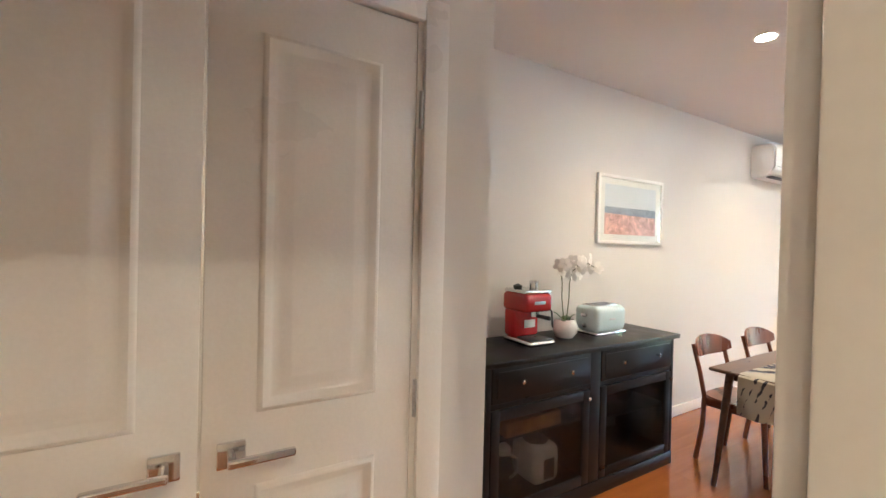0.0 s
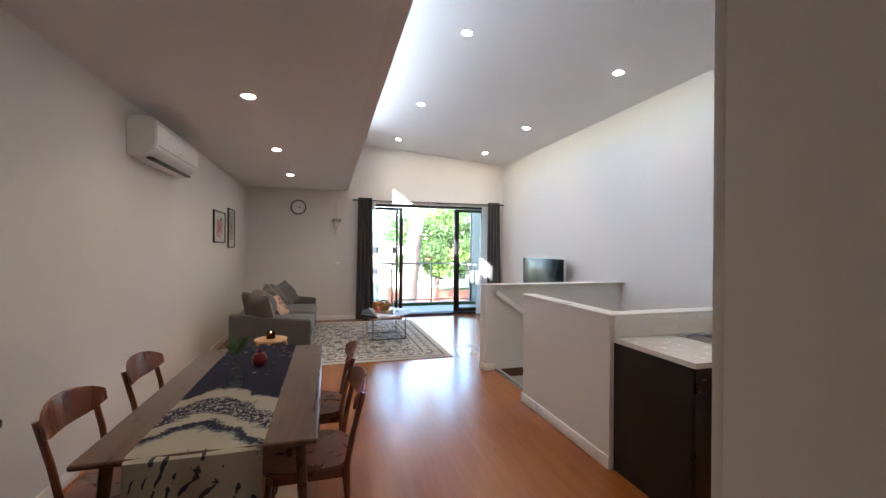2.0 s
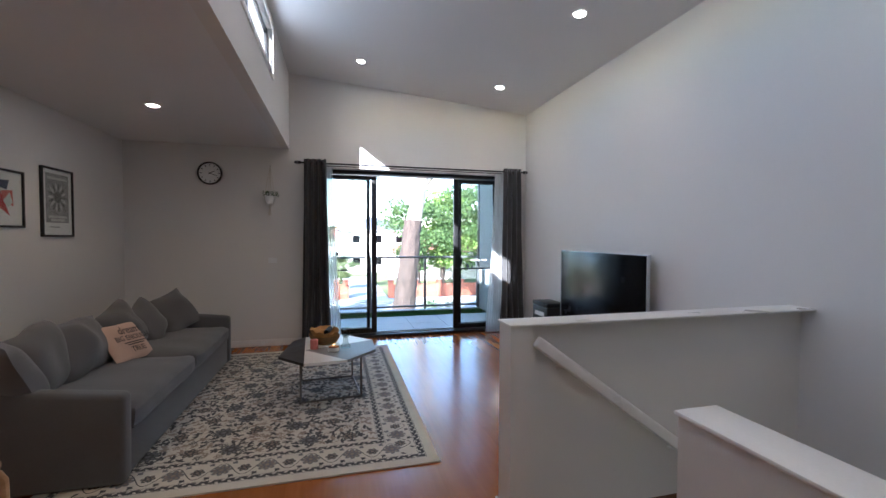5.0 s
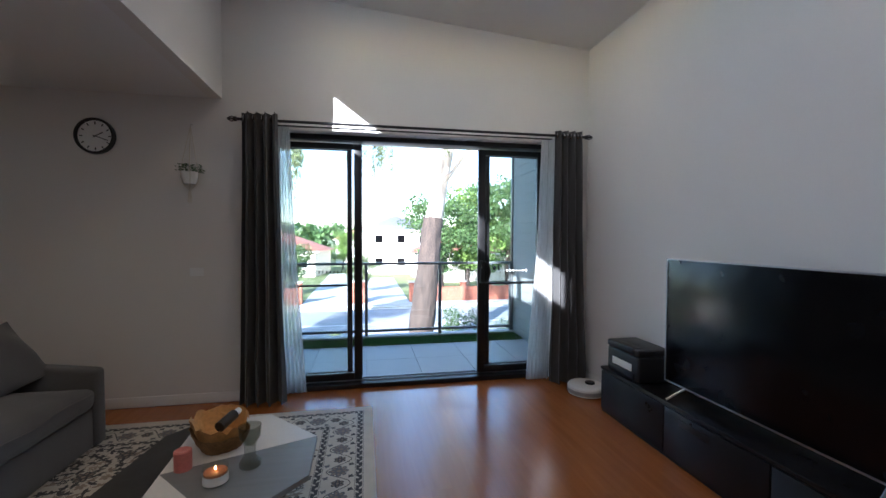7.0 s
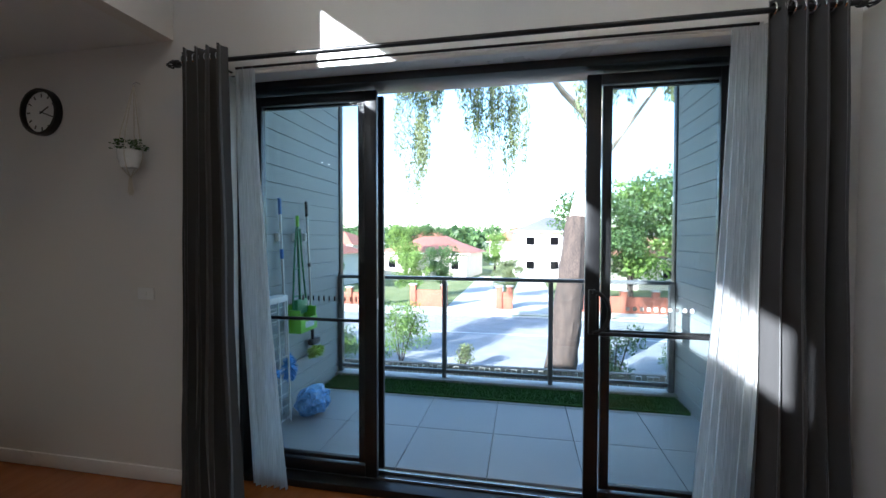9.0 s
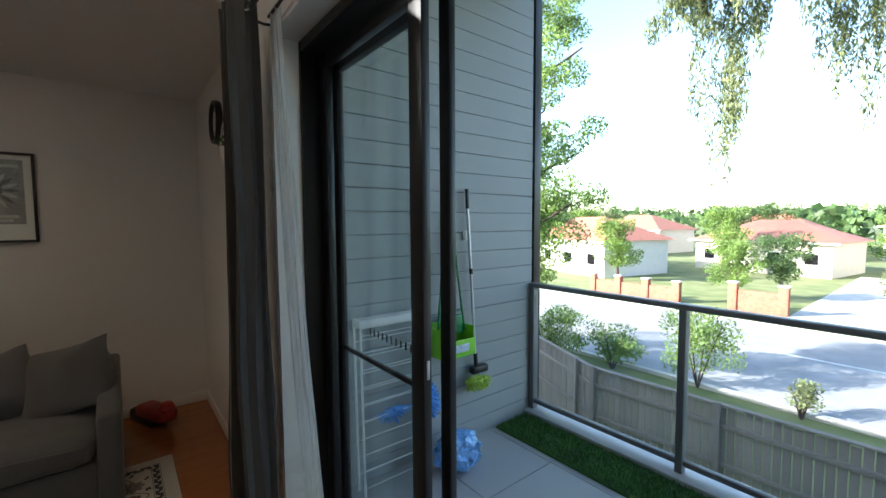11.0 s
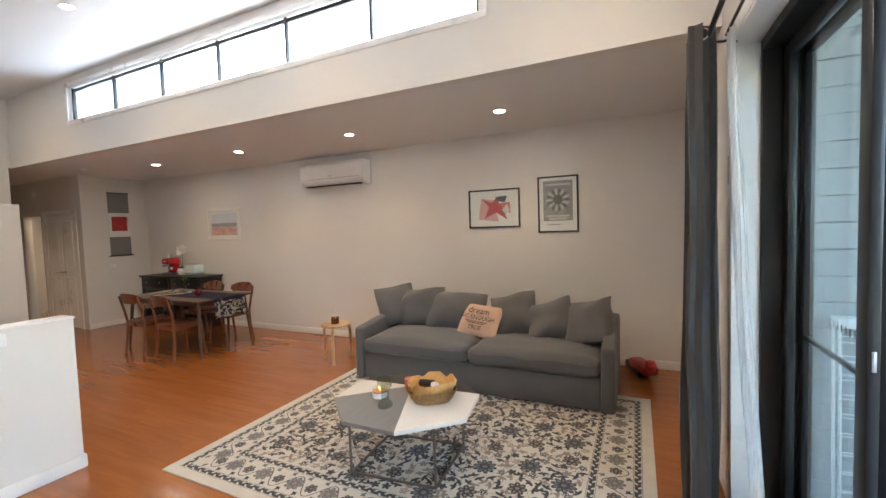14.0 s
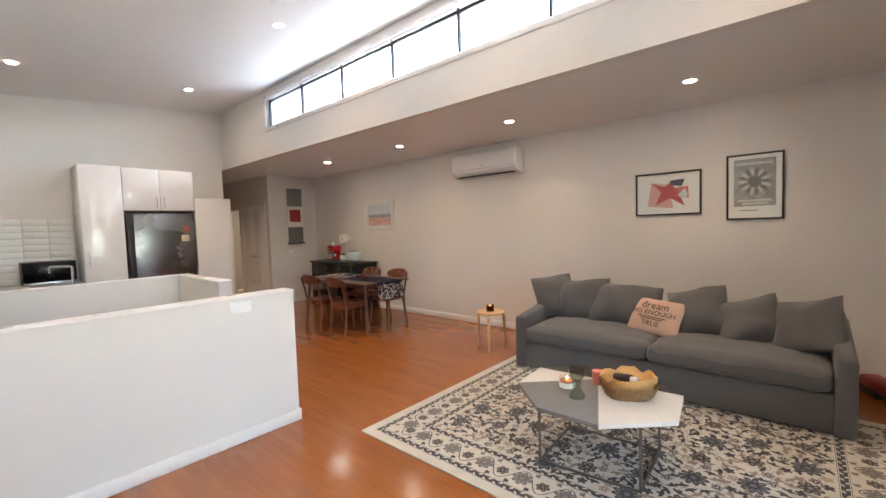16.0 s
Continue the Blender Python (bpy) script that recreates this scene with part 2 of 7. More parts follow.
def pillow(bm, w, h, d, m=None, n=14, pinch=0.5, wob=0.012, seed=0):
    """Stuffed cushion, w x h across and d thick, with pinched corners, standing in x-z."""
    rng = random.Random(seed)
    off = Vector((rng.random() * 50, rng.random() * 50, 0))
    grid = {}
    for s in (-1, 1):
        for i in range(n + 1):
            for j in range(n + 1):
                u, v = 2 * i / n - 1, 2 * j / n - 1
                edge = i in (0, n) or j in (0, n)
                if edge and s == 1:
                    grid[s, i, j] = grid[-1, i, j]
                    continue
                t = max((1 - abs(u) ** 2.6) * (1 - abs(v) ** 2.6), 0) ** 0.62
                k = 1 - 0.07 * pinch * (abs(u) ** 1.5 * (1 - abs(v)) + abs(v) ** 1.5 * (1 - abs(u)))
                p = Vector((u * w / 2 * k, s * d / 2 * t, v * h / 2 * k))
                w3 = noise.noise_vector(p * 4 + off) * wob * (2 if not edge else 0.6)
                grid[s, i, j] = bm.verts.new(p + w3)
    for s in (-1, 1):
        for i in range(n):
            for j in range(n):
                q = [grid[s, i, j], grid[s, i + 1, j], grid[s, i + 1, j + 1], grid[s, i, j + 1]]
                bm.faces.new(q if s == -1 else q[::-1])
    if m is not None:
        bmesh.ops.transform(bm, matrix=m, verts=list({v for v in grid.values()}))
    return bm


def mesh_of(name, bm, material, smooth=True):
    bmesh.ops.recalc_face_normals(bm, faces=bm.faces[:])
    me = bpy.data.meshes.new(name)
    bm.to_mesh(me)
    bm.free()
    me.materials.append(material)
    if smooth:
        me.shade_smooth()
        me.set_sharp_from_angle(angle=radians(35))
    return me


def part(name, bm, material, parent=None, label=""):
    ob = new(name, mesh_of(name, bm, material))
    ob.parent = parent
    return tagged(ob, label)


def thing(name, label, category, at=(0, 0, 0), turn=0, group=""):
    ob = new(name)
    ob.empty_display_size = 0.1
    ob.matrix_basis = pose(*at, 0, 0, turn)
    return tagged(ob, label, category, group)


def setting(name, bm, material, label, category):
    return tagged(part(name, bm, material), label, category, kind="structure")


def nb():
    return bmesh.new()


def box(a, b, bev=0.0, seg=2):
    return bx(nb(), a, b, bev, seg)


def word(name, text, size, m, material, parent, width=None):
    """Flat lettering at pose m, in its x-y plane."""
    cu = bpy.data.curves.new(name, "FONT")
    cu.body, cu.size, cu.align_x, cu.align_y, cu.extrude, cu.resolution_u = text, size, "CENTER", "CENTER", 0.0006, 3
    tmp = bpy.data.objects.new(name, cu)
    scene.collection.objects.link(tmp)
    me = bpy.data.meshes.new_from_object(tmp.evaluated_get(bpy.context.evaluated_depsgraph_get()))
    bpy.data.objects.remove(tmp)
    ob = new(name, me)
    me.materials.clear()
    me.materials.append(material)
    ob.parent, ob.matrix_basis = parent, m
    return ob

# ---- the building ----
XL, XR, YF, LOW = -2.16, 3.31, 9.32, 2.69        # left wall, right wall, front wall, low ceiling
XS = -0.20                                       # face of the drop between low and high ceiling
def high(x):
    return 3.71 - (x - XS) * 0.085               # raked ceiling


bm = nb()
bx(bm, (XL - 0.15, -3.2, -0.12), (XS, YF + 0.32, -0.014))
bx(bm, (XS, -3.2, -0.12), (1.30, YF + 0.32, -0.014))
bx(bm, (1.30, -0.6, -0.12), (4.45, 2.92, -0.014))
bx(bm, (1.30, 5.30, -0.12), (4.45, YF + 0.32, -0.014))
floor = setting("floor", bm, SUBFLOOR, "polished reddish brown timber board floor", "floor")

setting("wall_left", box((XL - 0.15, 0.19, 0), (XL, YF, LOW)), PAINT, "off-white painted plaster wall", "wall")
bm = nb()
bx(bm, (XL - 0.15, YF, 0), (0.115, YF + 0.33, 4.0))
bx(bm, (2.965, YF, 0), (XR + 0.2, YF + 0.33, 4.0))
bx(bm, (0.115, YF, 2.47), (2.965, YF + 0.33, 4.0))
setting("wall_front", bm, PAINT, "off-white painted wall around the balcony door", "wall")
bm = nb()
bx(bm, (XR, 3.29, -2.8), (XR + 0.15, YF, 3.7))
bx(bm, (XR + 0.15, 3.29, 0), (3.90, 3.42, 3.7))
setting("wall_right", bm, PAINT, "tall white painted wall beside the stairwell", "wall")
setting("wall_kitchen_side", box((3.90, 0.2, 0), (4.05, 3.42, 3.7)), PAINT, "off-white painted kitchen wall", "wall")
bm = bx(nb(), (-0.168, 0.20, 0), (3.90, 0.35, 3.8))
bx(bm, (XS, 0.20, LOW), (-0.168, 0.35, 3.8))
setting("wall_kitchen_back", bm, PAINT, "off-white painted kitchen wall", "wall")
bm = nb()
bx(bm, (-0.168, -0.34, 0), (-0.058, 0.20, LOW))
bx(bm, (-0.168, -1.16, 2.06), (-0.058, -0.34, LOW))
bx(bm, (-0.168, -3.1, 0), (-0.058, -1.16, LOW))
setting("wall_corridor", bm, PAINT, "off-white corridor wall with a doorway", "wall")
bm = nb()
bx(bm, (-1.24, -1.92, 2.06), (-1.09, -0.06, LOW))
bx(bm, (-1.24, -0.06, 0), (-1.09, 0.19, LOW))
bx(bm, (-1.24, -1.20, 0), (-1.09, -1.06, 2.06))
bx(bm, (-1.24, -3.1, 0), (-1.09, -1.92, LOW))
bx(bm, (XL - 0.15, 0.04, 0), (-1.24, 0.19, LOW))
setting("wall_cupboard", bm, PAINT, "off-white wall that holds the cupboard doors", "wall")
bm = nb()
bx(bm, (-3.0, -3.25, 0), (3.2, -3.1, LOW))
bx(bm, (-3.0, -3.1, 0), (-2.85, 0.04, LOW))
bx(bm, (3.05, -3.1, 0), (3.2, 0.2, LOW))
setting("wall_back", bm, PAINT, "off-white wall closing the corridor", "wall")
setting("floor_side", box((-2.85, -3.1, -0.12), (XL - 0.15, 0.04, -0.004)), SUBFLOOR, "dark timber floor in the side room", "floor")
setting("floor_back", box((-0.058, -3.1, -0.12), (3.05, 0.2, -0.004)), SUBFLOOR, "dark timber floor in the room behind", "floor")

bm = nb()
bx(bm, (XL - 0.15, -3.1, LOW), (XS - 0.1, YF, LOW + 0.12))
bx(bm, (-3.0, -3.25, LOW), (XL - 0.15, 0.19, LOW + 0.12))
bx(bm, (XL - 0.15, -3.25, LOW), (3.2, -3.1, LOW + 0.12))
bx(bm, (XS - 0.1, -3.1, LOW), (3.2, 0.2, LOW + 0.12))
setting("ceiling_low", bm, CEIL, "flat white plaster ceiling", "ceiling")
# drop wall with the long high window
WY0, WY1, WZ0, WZ1 = 2.12, 7.84, 3.14, 3.58
bm = nb()
bx(bm, (XS - 0.1, 0.2, LOW), (XS, YF, WZ0))
bx(bm, (XS - 0.1, 0.2, WZ1), (XS, YF, 3.95))
bx(bm, (XS - 0.1, 0.2, WZ0), (XS, WY0, WZ1))
bx(bm, (XS - 0.1, WY1, WZ0), (XS, YF, WZ1))
setting("wall_drop", bm, PAINT, "white painted drop wall under the high windows", "wall")
bm = nb()
poly = [(XS - 0.3, high(XS - 0.3)), (4.5, high(4.5)), (4.5, high(4.5) + 0.15), (XS - 0.3, high(XS - 0.3) + 0.15)]
a = [bm.verts.new((x, 0.2, z)) for x, z in poly]
b = [bm.verts.new((x, YF + 0.3, z)) for x, z in poly]
bm.faces.new(a)
bm.faces.new(b[::-1])
for k in range(4):
    bm.faces.new((a[k], a[(k + 1) % 4], b[(k + 1) % 4], b[k]))
setting("ceiling_high", bm, CEIL, "raked white plaster ceiling", "ceiling")

win = thing("window_1", "long high window strip with white reveal and thin dark mullions", "window", (XS, 4.9, WZ0))
tagged(win, kind="structure")
def loc(ob, *p):
    return tuple(Vector(p) - ob.location)
for name, a, b in (("window_sill", (XS - 0.02, WY0 - 0.06, WZ0 - 0.055), (XS + 0.012, WY1 + 0.06, WZ0)),
                   ("window_head", (XS - 0.02, WY0 - 0.06, WZ1), (XS + 0.012, WY1 + 0.06, WZ1 + 0.05)),
                   ("window_jamb", (XS - 0.02, WY0 - 0.06, WZ0), (XS + 0.012, WY0, WZ1)),
                   ("window_jamb", (XS - 0.02, WY1, WZ0), (XS + 0.012, WY1 + 0.06, WZ1))):
    part(name, box(loc(win, *a), loc(win, *b), 0.003), TRIM, win, "white painted trim")
for z0, z1 in ((WZ0, WZ0 + 0.03), (WZ1 - 0.05, WZ1 - 0.015)):
    part("window_frame", box(loc(win, XS - 0.075, WY0, z0), loc(win, XS - 0.045, WY1, z1), 0.003), BLACKMETAL, win)
for k in range(7):
    y = WY0 + 0.02 + k * (WY1 - WY0 - 0.04) / 6
    part("mullion", box(loc(win, XS - 0.08, y - 0.013, WZ0 + 0.002), loc(win, XS - 0.04, y + 0.013, WZ1 - 0.002), 0.003), BLACKMETAL, win)
    if k < 6:
        y2 = y + (WY1 - WY0 - 0.04) / 6
        p = part("pane", box(loc(win, XS - 0.063, y + 0.013, WZ0 + 0.03), loc(win, XS - 0.057, y2 - 0.013, WZ1 - 0.05)), GLASS, win)
        p.visible_shadow = False

# roof over the low part, seen by the sky only
setting("roof_low", box((XL - 0.8, -3.4, LOW + 0.14), (XS - 0.1, YF + 0.4, LOW + 0.2)), mat("pale_zinc_roof", (0.50, 0.51, 0.52), 0.5, vary=0.08, scale=3, fine=40, bump=0.1), "pale metal roof below the high windows", "roof")

# ---- skirting ----
def skirting(x0, y0, x1, y1, face):
    """Skirting along a wall line; face: the way it looks into the room."""
    fx, fy = face
    t = 0.014
    a = (min(x0, x1, x0 + fx * t, x1 + fx * t), min(y0, y1, y0 + fy * t, y1 + fy * t), 0.002)
    b = (max(x0, x1, x0 + fx * t, x1 + fx * t), max(y0, y1, y0 + fy * t, y1 + fy * t), 0.092)
    return setting("baseboard", box(a, b, 0.004), TRIM, "white painted skirting board along the wall", "baseboard")


skirting(XL, 0.21, XL, YF, (1, 0))
skirting(XL + 0.02, YF, 0.055, YF, (0, -1))
skirting(3.025, YF, XR - 0.02, YF, (0, -1))
skirting(XR, 5.46, XR, YF - 0.02, (-1, 0))
skirting(-2.13, 0.19, -1.09, 0.19, (0, 1))
skirting(-0.168, -0.26, -0.168, 0.33, (-1, 0))

# ---- stairwell ----
HW = 1.06
bm = nb()
bx(bm, (1.27, 5.22, 0), (1.39, 5.37, HW - 0.012))
bx(bm, (1.39, 5.30, 0), (XR, 5.37, HW - 0.012))
hw = setting("half_wall_far", bm, PAINT, "white painted half-height wall beside the stairwell", "wall")
setting("wall_cap", box((1.262, 5.212, HW - 0.012), (XR, 5.378, HW), 0.004), TRIM, "white painted cap on the half wall", "trim")
bm = nb()
bx(bm, (1.27, 2.89, 0), (1.39, 4.18, HW - 0.012))
bx(bm, (1.39, 2.89, 0), (XR, 3.01, HW - 0.012))
setting("half_wall_near", bm, PAINT, "white painted half-height wall between kitchen and stairs", "wall")
bm = nb()
bx(bm, (1.262, 2.882, HW - 0.012), (1.398, 4.188, HW), 0.004)
bx(bm, (1.398, 2.882, HW - 0.012), (XR, 3.018, HW), 0.004)
setting("wall_cap", bm, TRIM, "white painted cap on the half wall", "trim")
skirting(1.27, 2.88, 1.27, 4.19, (-1, 0))
skirting(1.27, 5.21, 1.27, 5.38, (-1, 0))
skirting(1.256, 5.22, 1.40, 5.22, (0, -1))
skirting(1.256, 5.37, XR - 0.02, 5.37, (0, 1))
skirting(1.256, 4.18, 1.39, 4.18, (0, 1))
bm = nb()
bx(bm, (1.30, 2.80, -2.8), (XR, 2.89, -0.13))
bx(bm, (1.30, 5.37, -2.8), (XR, 5.5, -0.13))
bx(bm, (1.392, 5.302, -2.69), (XR, 5.368, -0.002))
bx(bm, (1.18, 2.80, -2.8), (1.30, 5.5, -0.13))
bx(bm, (1.30, 2.89, -2.8), (XR, 5.37, -2.7))
setting("stairwell_walls", bm, PAINT, "white painted walls of the stairwell below the floor", "wall")
CARPET = mat("grey_carpet", (0.16, 0.16, 0.165), 0.95, vary=0.15, fine=300, bump=0.5)
stair = thing("staircase", "grey carpeted stairs going down between white half walls", "stairs", (1.22, 4.19, -0.006))
tagged(stair, kind="structure")
for k in range(9):
    part("step", box((k * 0.24 if k else 0.18, 0, -0.5 - 0.18 * k), (k * 0.24 + 0.25, 1.108, -0.18 * k), 0.012), CARPET, stair)
setting("stair_string", bx(nb(), (0, 0, -0.07), (2.3, 0.014, 0.07), 0.003, m=pose(1.42, 5.285, -0.03, 0, 36.9, 0)), TRIM, "white sloping skirting beside the stairs", "trim")
rail = thing("handrail", "white painted timber handrail on the stairwell wall", "handrail", (1.41, 5.22, 0.97))
bm = nb()
bx(bm, (0, -0.022, -0.03), (2.2, 0.022, 0.03), 0.012, 3, m=pose(0, 0, 0, 0, 36, 0))
part("rail", bm, TRIM, rail)
for d in (0.2, 1.1, 2.0):
    part("bracket", cyl(nb(), (d * 0.81, 0.0, -d * 0.588 - 0.02), (d * 0.81, 0.08, -d * 0.588 - 0.05), 0.009), TRIM, rail)

# unseen blocks standing for the rest of the building, added to shade the garden
setting("building_below", box((-9.0, 9.36, -3.3), (12.0, 9.6, -0.26)), PAINT, "unseen rendered wall of the storey below, which shades the garden", "wall")
setting("building_beside", box((-32.0, -3.2, -3.3), (-3.05, 9.35, 2.78)), PAINT, "unseen block beside the house, added to shade the garden", "wall")
setting("building_beside", box((4.46, -3.2, -3.3), (12.0, 9.35, 3.4)), PAINT, "unseen block beside the house, added to shade the garden", "wall")
# unseen block, added so the sun stripe ends on the right curtain
setting("upper_storey", box((-2.3, -3.2, 3.0), (-0.6, 0.79, 6.8)), PAINT, "unseen block over the hall, added to cut off the sun stripe", "wall")

# ---- sliding balcony door ----
door = thing("door_1", "black aluminium sliding balcony door, middle leaf slid open", "sliding door", (1.565, 9.54, 0))
tagged(door, kind="structure")
DY0, DY1 = 9.43, 9.64
OX0, OX1 = 0.115, 2.965
def dpart(name, a, b, m=BLACKMETAL, bev=0.004, parent=None, label=""):
    p = part(name, box(loc(door, *a), loc(door, *b), bev), m, parent or door, label)
    return p
dpart("frame_jamb", (OX0, DY0, 0), (0.155, DY1, 2.47))
dpart("frame_jamb", (2.925, DY0, 0), (OX1, DY1, 2.47))
dpart("frame_head", (0.155, DY0, 2.405), (2.925, DY1, 2.47))
dpart("frame_sill", (0.155, DY0, 0.0), (2.925, DY1, 0.045))
dpart("track", (0.155, 9.527, 0.045), (2.925, 9.533, 0.058), ALU, 0.001)
dpart("track", (0.155, 9.597, 0.045), (2.925, 9.603, 0.058), ALU, 0.001)
def leaf(x0, x1, y, stile=0.055, midrail=True):
    y0, y1 = y - 0.017, y + 0.017
    dpart("stile", (x0, y0, 0.06), (x0 + stile, y1, 2.39))
    dpart("stile", (x1 - stile, y0, 0.06), (x1, y1, 2.39))
    dpart("leaf_rail", (x0 + stile, y0, 0.06), (x1 - stile, y1, 0.13))
    dpart("leaf_rail", (x0 + stile, y0, 2.335), (x1 - stile, y1, 2.39))
    if midrail:
        dpart("leaf_rail", (x0 + stile, y0 + 0.008, 0.985), (x1 - stile, y1 - 0.008, 1.005))
    p = dpart("pane", (x0 + stile, y - 0.003, 0.13), (x1 - stile, y + 0.003, 2.335), GLASS, 0)
    p.visible_shadow = False
leaf(0.155, 0.905, 9.60, 0.05)
leaf(0.165, 1.00, 9.53, 0.075, False)
dpart("screen_stile", (0.95, 9.622, 0.06), (1.005, 9.652, 2.39))
dpart("screen_rail", (0.90, 9.626, 0.06), (0.95, 9.648, 0.11))
leaf(2.285, 2.925, 9.60, 0.05)
leaf(2.19, 2.915, 9.53, 0.075)
bm = tube(nb(), [loc(door, 2.225 + 0.085 * math.sin(a), 9.48, 1.12 - 0.11 * math.cos(a)) for a in [k * math.pi / 10 for k in range(11)]], 0.011, 8)
bx(bm, loc(door, 2.205, 9.48, 1.0), loc(door, 2.245, 9.514, 1.24), 0.006)
part("handle", bm, BLACKPLASTIC, door, "black curved pull handle")
for k in range(12):
    x = 0.47 + k * 0.036
    part("safety_mark", box(loc(door, x, 9.5955, 1.115), loc(door, x + 0.010, 9.5965, 1.145)), BLACKPLASTIC, door, "small dark mark on the glass")
for k in range(10):
    x = 2.42 + k * 0.036
    part("safety_mark", box(loc(door, x, 9.5955, 1.115), loc(door, x + 0.018, 9.5965, 1.135)), WHITEPLASTIC, door, "small pale mark on the glass")
part("latch", box(loc(door, 0.999, 9.524, 1.085), loc(door, 1.004, 9.536, 1.15), 0.002), ALU, door, "silver latch plate")
for x in (OX0, OX1):
    s = 1 if x < 1 else -1
    part("reveal_trim", box(loc(door, min(x, x + s * 0.02), YF - 0.012, 0), loc(door, max(x, x + s * 0.02), DY0, 2.47), 0.002), TRIM, door, "white painted reveal")
    part("architrave", box(loc(door, min(x - s * 0.055, x + s * 0.0), YF - 0.016, 0), loc(door, max(x - s * 0.055, x + s * 0.0), YF - 0.001, 2.53), 0.004), TRIM, door, "white painted architrave")
part("reveal_trim", box(loc(door, OX0 + 0.02, YF - 0.012, 2.45), loc(door, OX1 - 0.02, DY0, 2.47), 0.002), TRIM, door, "white painted reveal")
part("architrave", box(loc(door, OX0, YF - 0.016, 2.47), loc(door, OX1, YF - 0.001, 2.53), 0.004), TRIM, door, "white painted architrave")

# ---- balcony ----
BX0, BX1, BY = -0.15, 3.30, 11.45
setting("balcony_floor", box((BX0 - 0.15, YF + 0.33, -0.25), (BX1 + 0.15, BY + 0.08, -0.024)), GROUT, "concrete balcony slab with grey tiles", "floor")
bal = bpy.data.objects["balcony_floor"]
setting("balcony_kerb", box((BX0, BY - 0.09, -0.022), (BX1, BY + 0.08, 0.035), 0.006), mat("kerb_paint", (0.5, 0.51, 0.52), 0.6, fine=120, bump=0.15), "pale concrete kerb under the balustrade", "kerb")
for x, s in ((BX0, -1), (BX1, 1)):
    setting("balcony_wall", box((min(x + s * 0.02, x + s * 0.15), YF + 0.335, -0.25), (max(x + s * 0.02, x + s * 0.15), BY + 0.02, 3.6)), GREYMETAL, "backing of the grey clad balcony side wall", "wall")
    setting("corner_post", box((min(x - s * 0.012, x + s * 0.15), BY + 0.02, -0.25), (max(x - s * 0.012, x + s * 0.15), BY + 0.1, 3.6), 0.004), BLACKMETAL, "dark corner trim of the balcony wall", "trim")
setting("balcony_soffit", box((BX0 - 0.15, YF + 0.335, 3.6), (BX1 + 0.15, BY + 0.02, 3.72)), CEIL, "white soffit over the balcony", "ceiling")

turf = thing("artificial_grass_mat", "green artificial grass mat laid along the balustrade", "grass mat", (1.4, 11.2, 0))
bm = nb()
bx(bm, (-1.52, -0.2, -0.02), (1.88, 0.15, 0.012), 0.004)
part("mat_base", bm, TURF, turf)
rng = random.Random(4)
verts, faces = [], []
for k in range(16000):
    x, y = rng.uniform(-1.52, 1.88), rng.uniform(-0.2, 0.15)
    a, h, w = rng.uniform(0, 6.28), rng.uniform(0.018, 0.034), 0.0022
    dx, dy, lx, ly = math.cos(a) * w, math.sin(a) * w, rng.uniform(-0.014, 0.014), rng.uniform(-0.014, 0.014)
    i = len(verts)
    verts += [(x - dx, y - dy, 0.011), (x + dx, y + dy, 0.011), (x + lx, y + ly, 0.011 + h)]
    faces.append((i, i + 1, i + 2))
me = bpy.data.meshes.new("turf_pile")
me.from_pydata(verts, [], faces)
me.materials.append(TURF)
blades = new("turf_pile", me)
blades.parent = turf
tagged(blades, kind="stuff")

bal_rail = thing("balustrade", "aluminium balustrade with clear glass panels on the balcony edge", "balustrade", (1.55, BY, 0.035))
for x in (-0.12, 1.05, 2.14, 3.26):
    part("post", box((x - 1.55 - 0.022, -0.03, 0), (x - 1.55 + 0.022, 0.03, 1.035), 0.004), GREYMETAL, bal_rail)
part("top_rail", box((-0.1 - 1.55 - 0.045, -0.035, 1.035), (3.28 - 1.55 + 0.0, 0.035, 1.07), 0.008), GREYMETAL, bal_rail)
for x0, x1 in ((-0.098, 1.028), (1.072, 2.118), (2.162, 3.238)):
    part("bottom_rail", box((x0 - 1.55, -0.02, 0.05), (x1 - 1.55, 0.02, 0.085), 0.004), GREYMETAL, bal_rail)
    p = part("pane", box((x0 - 1.55, -0.004, 0.085), (x1 - 1.55, 0.004, 1.03)), GLASS, bal_rail)
    p.visible_shadow = False

# ---- dining end ----
# cupboard doors in the corridor
cup = thing("door_2", "white panelled double cupboard doors with chrome levers, closed", "door", (-1.09, -0.545, 0))
tagged(cup, kind="structure")
def panel_door(parent, y0, y1, h, hinge):
    """Leaf in the wall plane, looking along +x, with one tall and one low raised panel."""
    leaf_ob = part("door_leaf", box((-0.04, y0, 0.008), (-0.006, y1, h), 0.002), TRIM, parent)
    for z0, z1 in ((0.16, 0.92), (1.08, h - 0.13)):
        a0, a1 = y0 + 0.105, y1 - 0.105
        bm = nb()
        # stepped profile: outer bead, hollow, sloping field
        rings = []
        for inset, x in ((0.0, -0.0062), (0.006, 0.001), (0.012, 0.0035), (0.019, 0.001), (0.028, -0.0048), (0.036, -0.0055), (0.050, -0.002), (0.068, 0.0035), (0.075, 0.004)):
            rings.append([bm.verts.new((x, y, z)) for y, z in ((a0 + inset, z0 + inset), (a1 - inset, z0 + inset), (a1 - inset, z1 - inset), (a0 + inset, z1 - inset))])
        for p, q in zip(rings, rings[1:]):
            for k in range(4):
                bm.faces.new((p[k], p[(k + 1) % 4], q[(k + 1) % 4], q[k]))
        bm.faces.new(rings[-1])
        part("raised_panel", bm, TRIM, leaf_ob)
    return leaf_ob
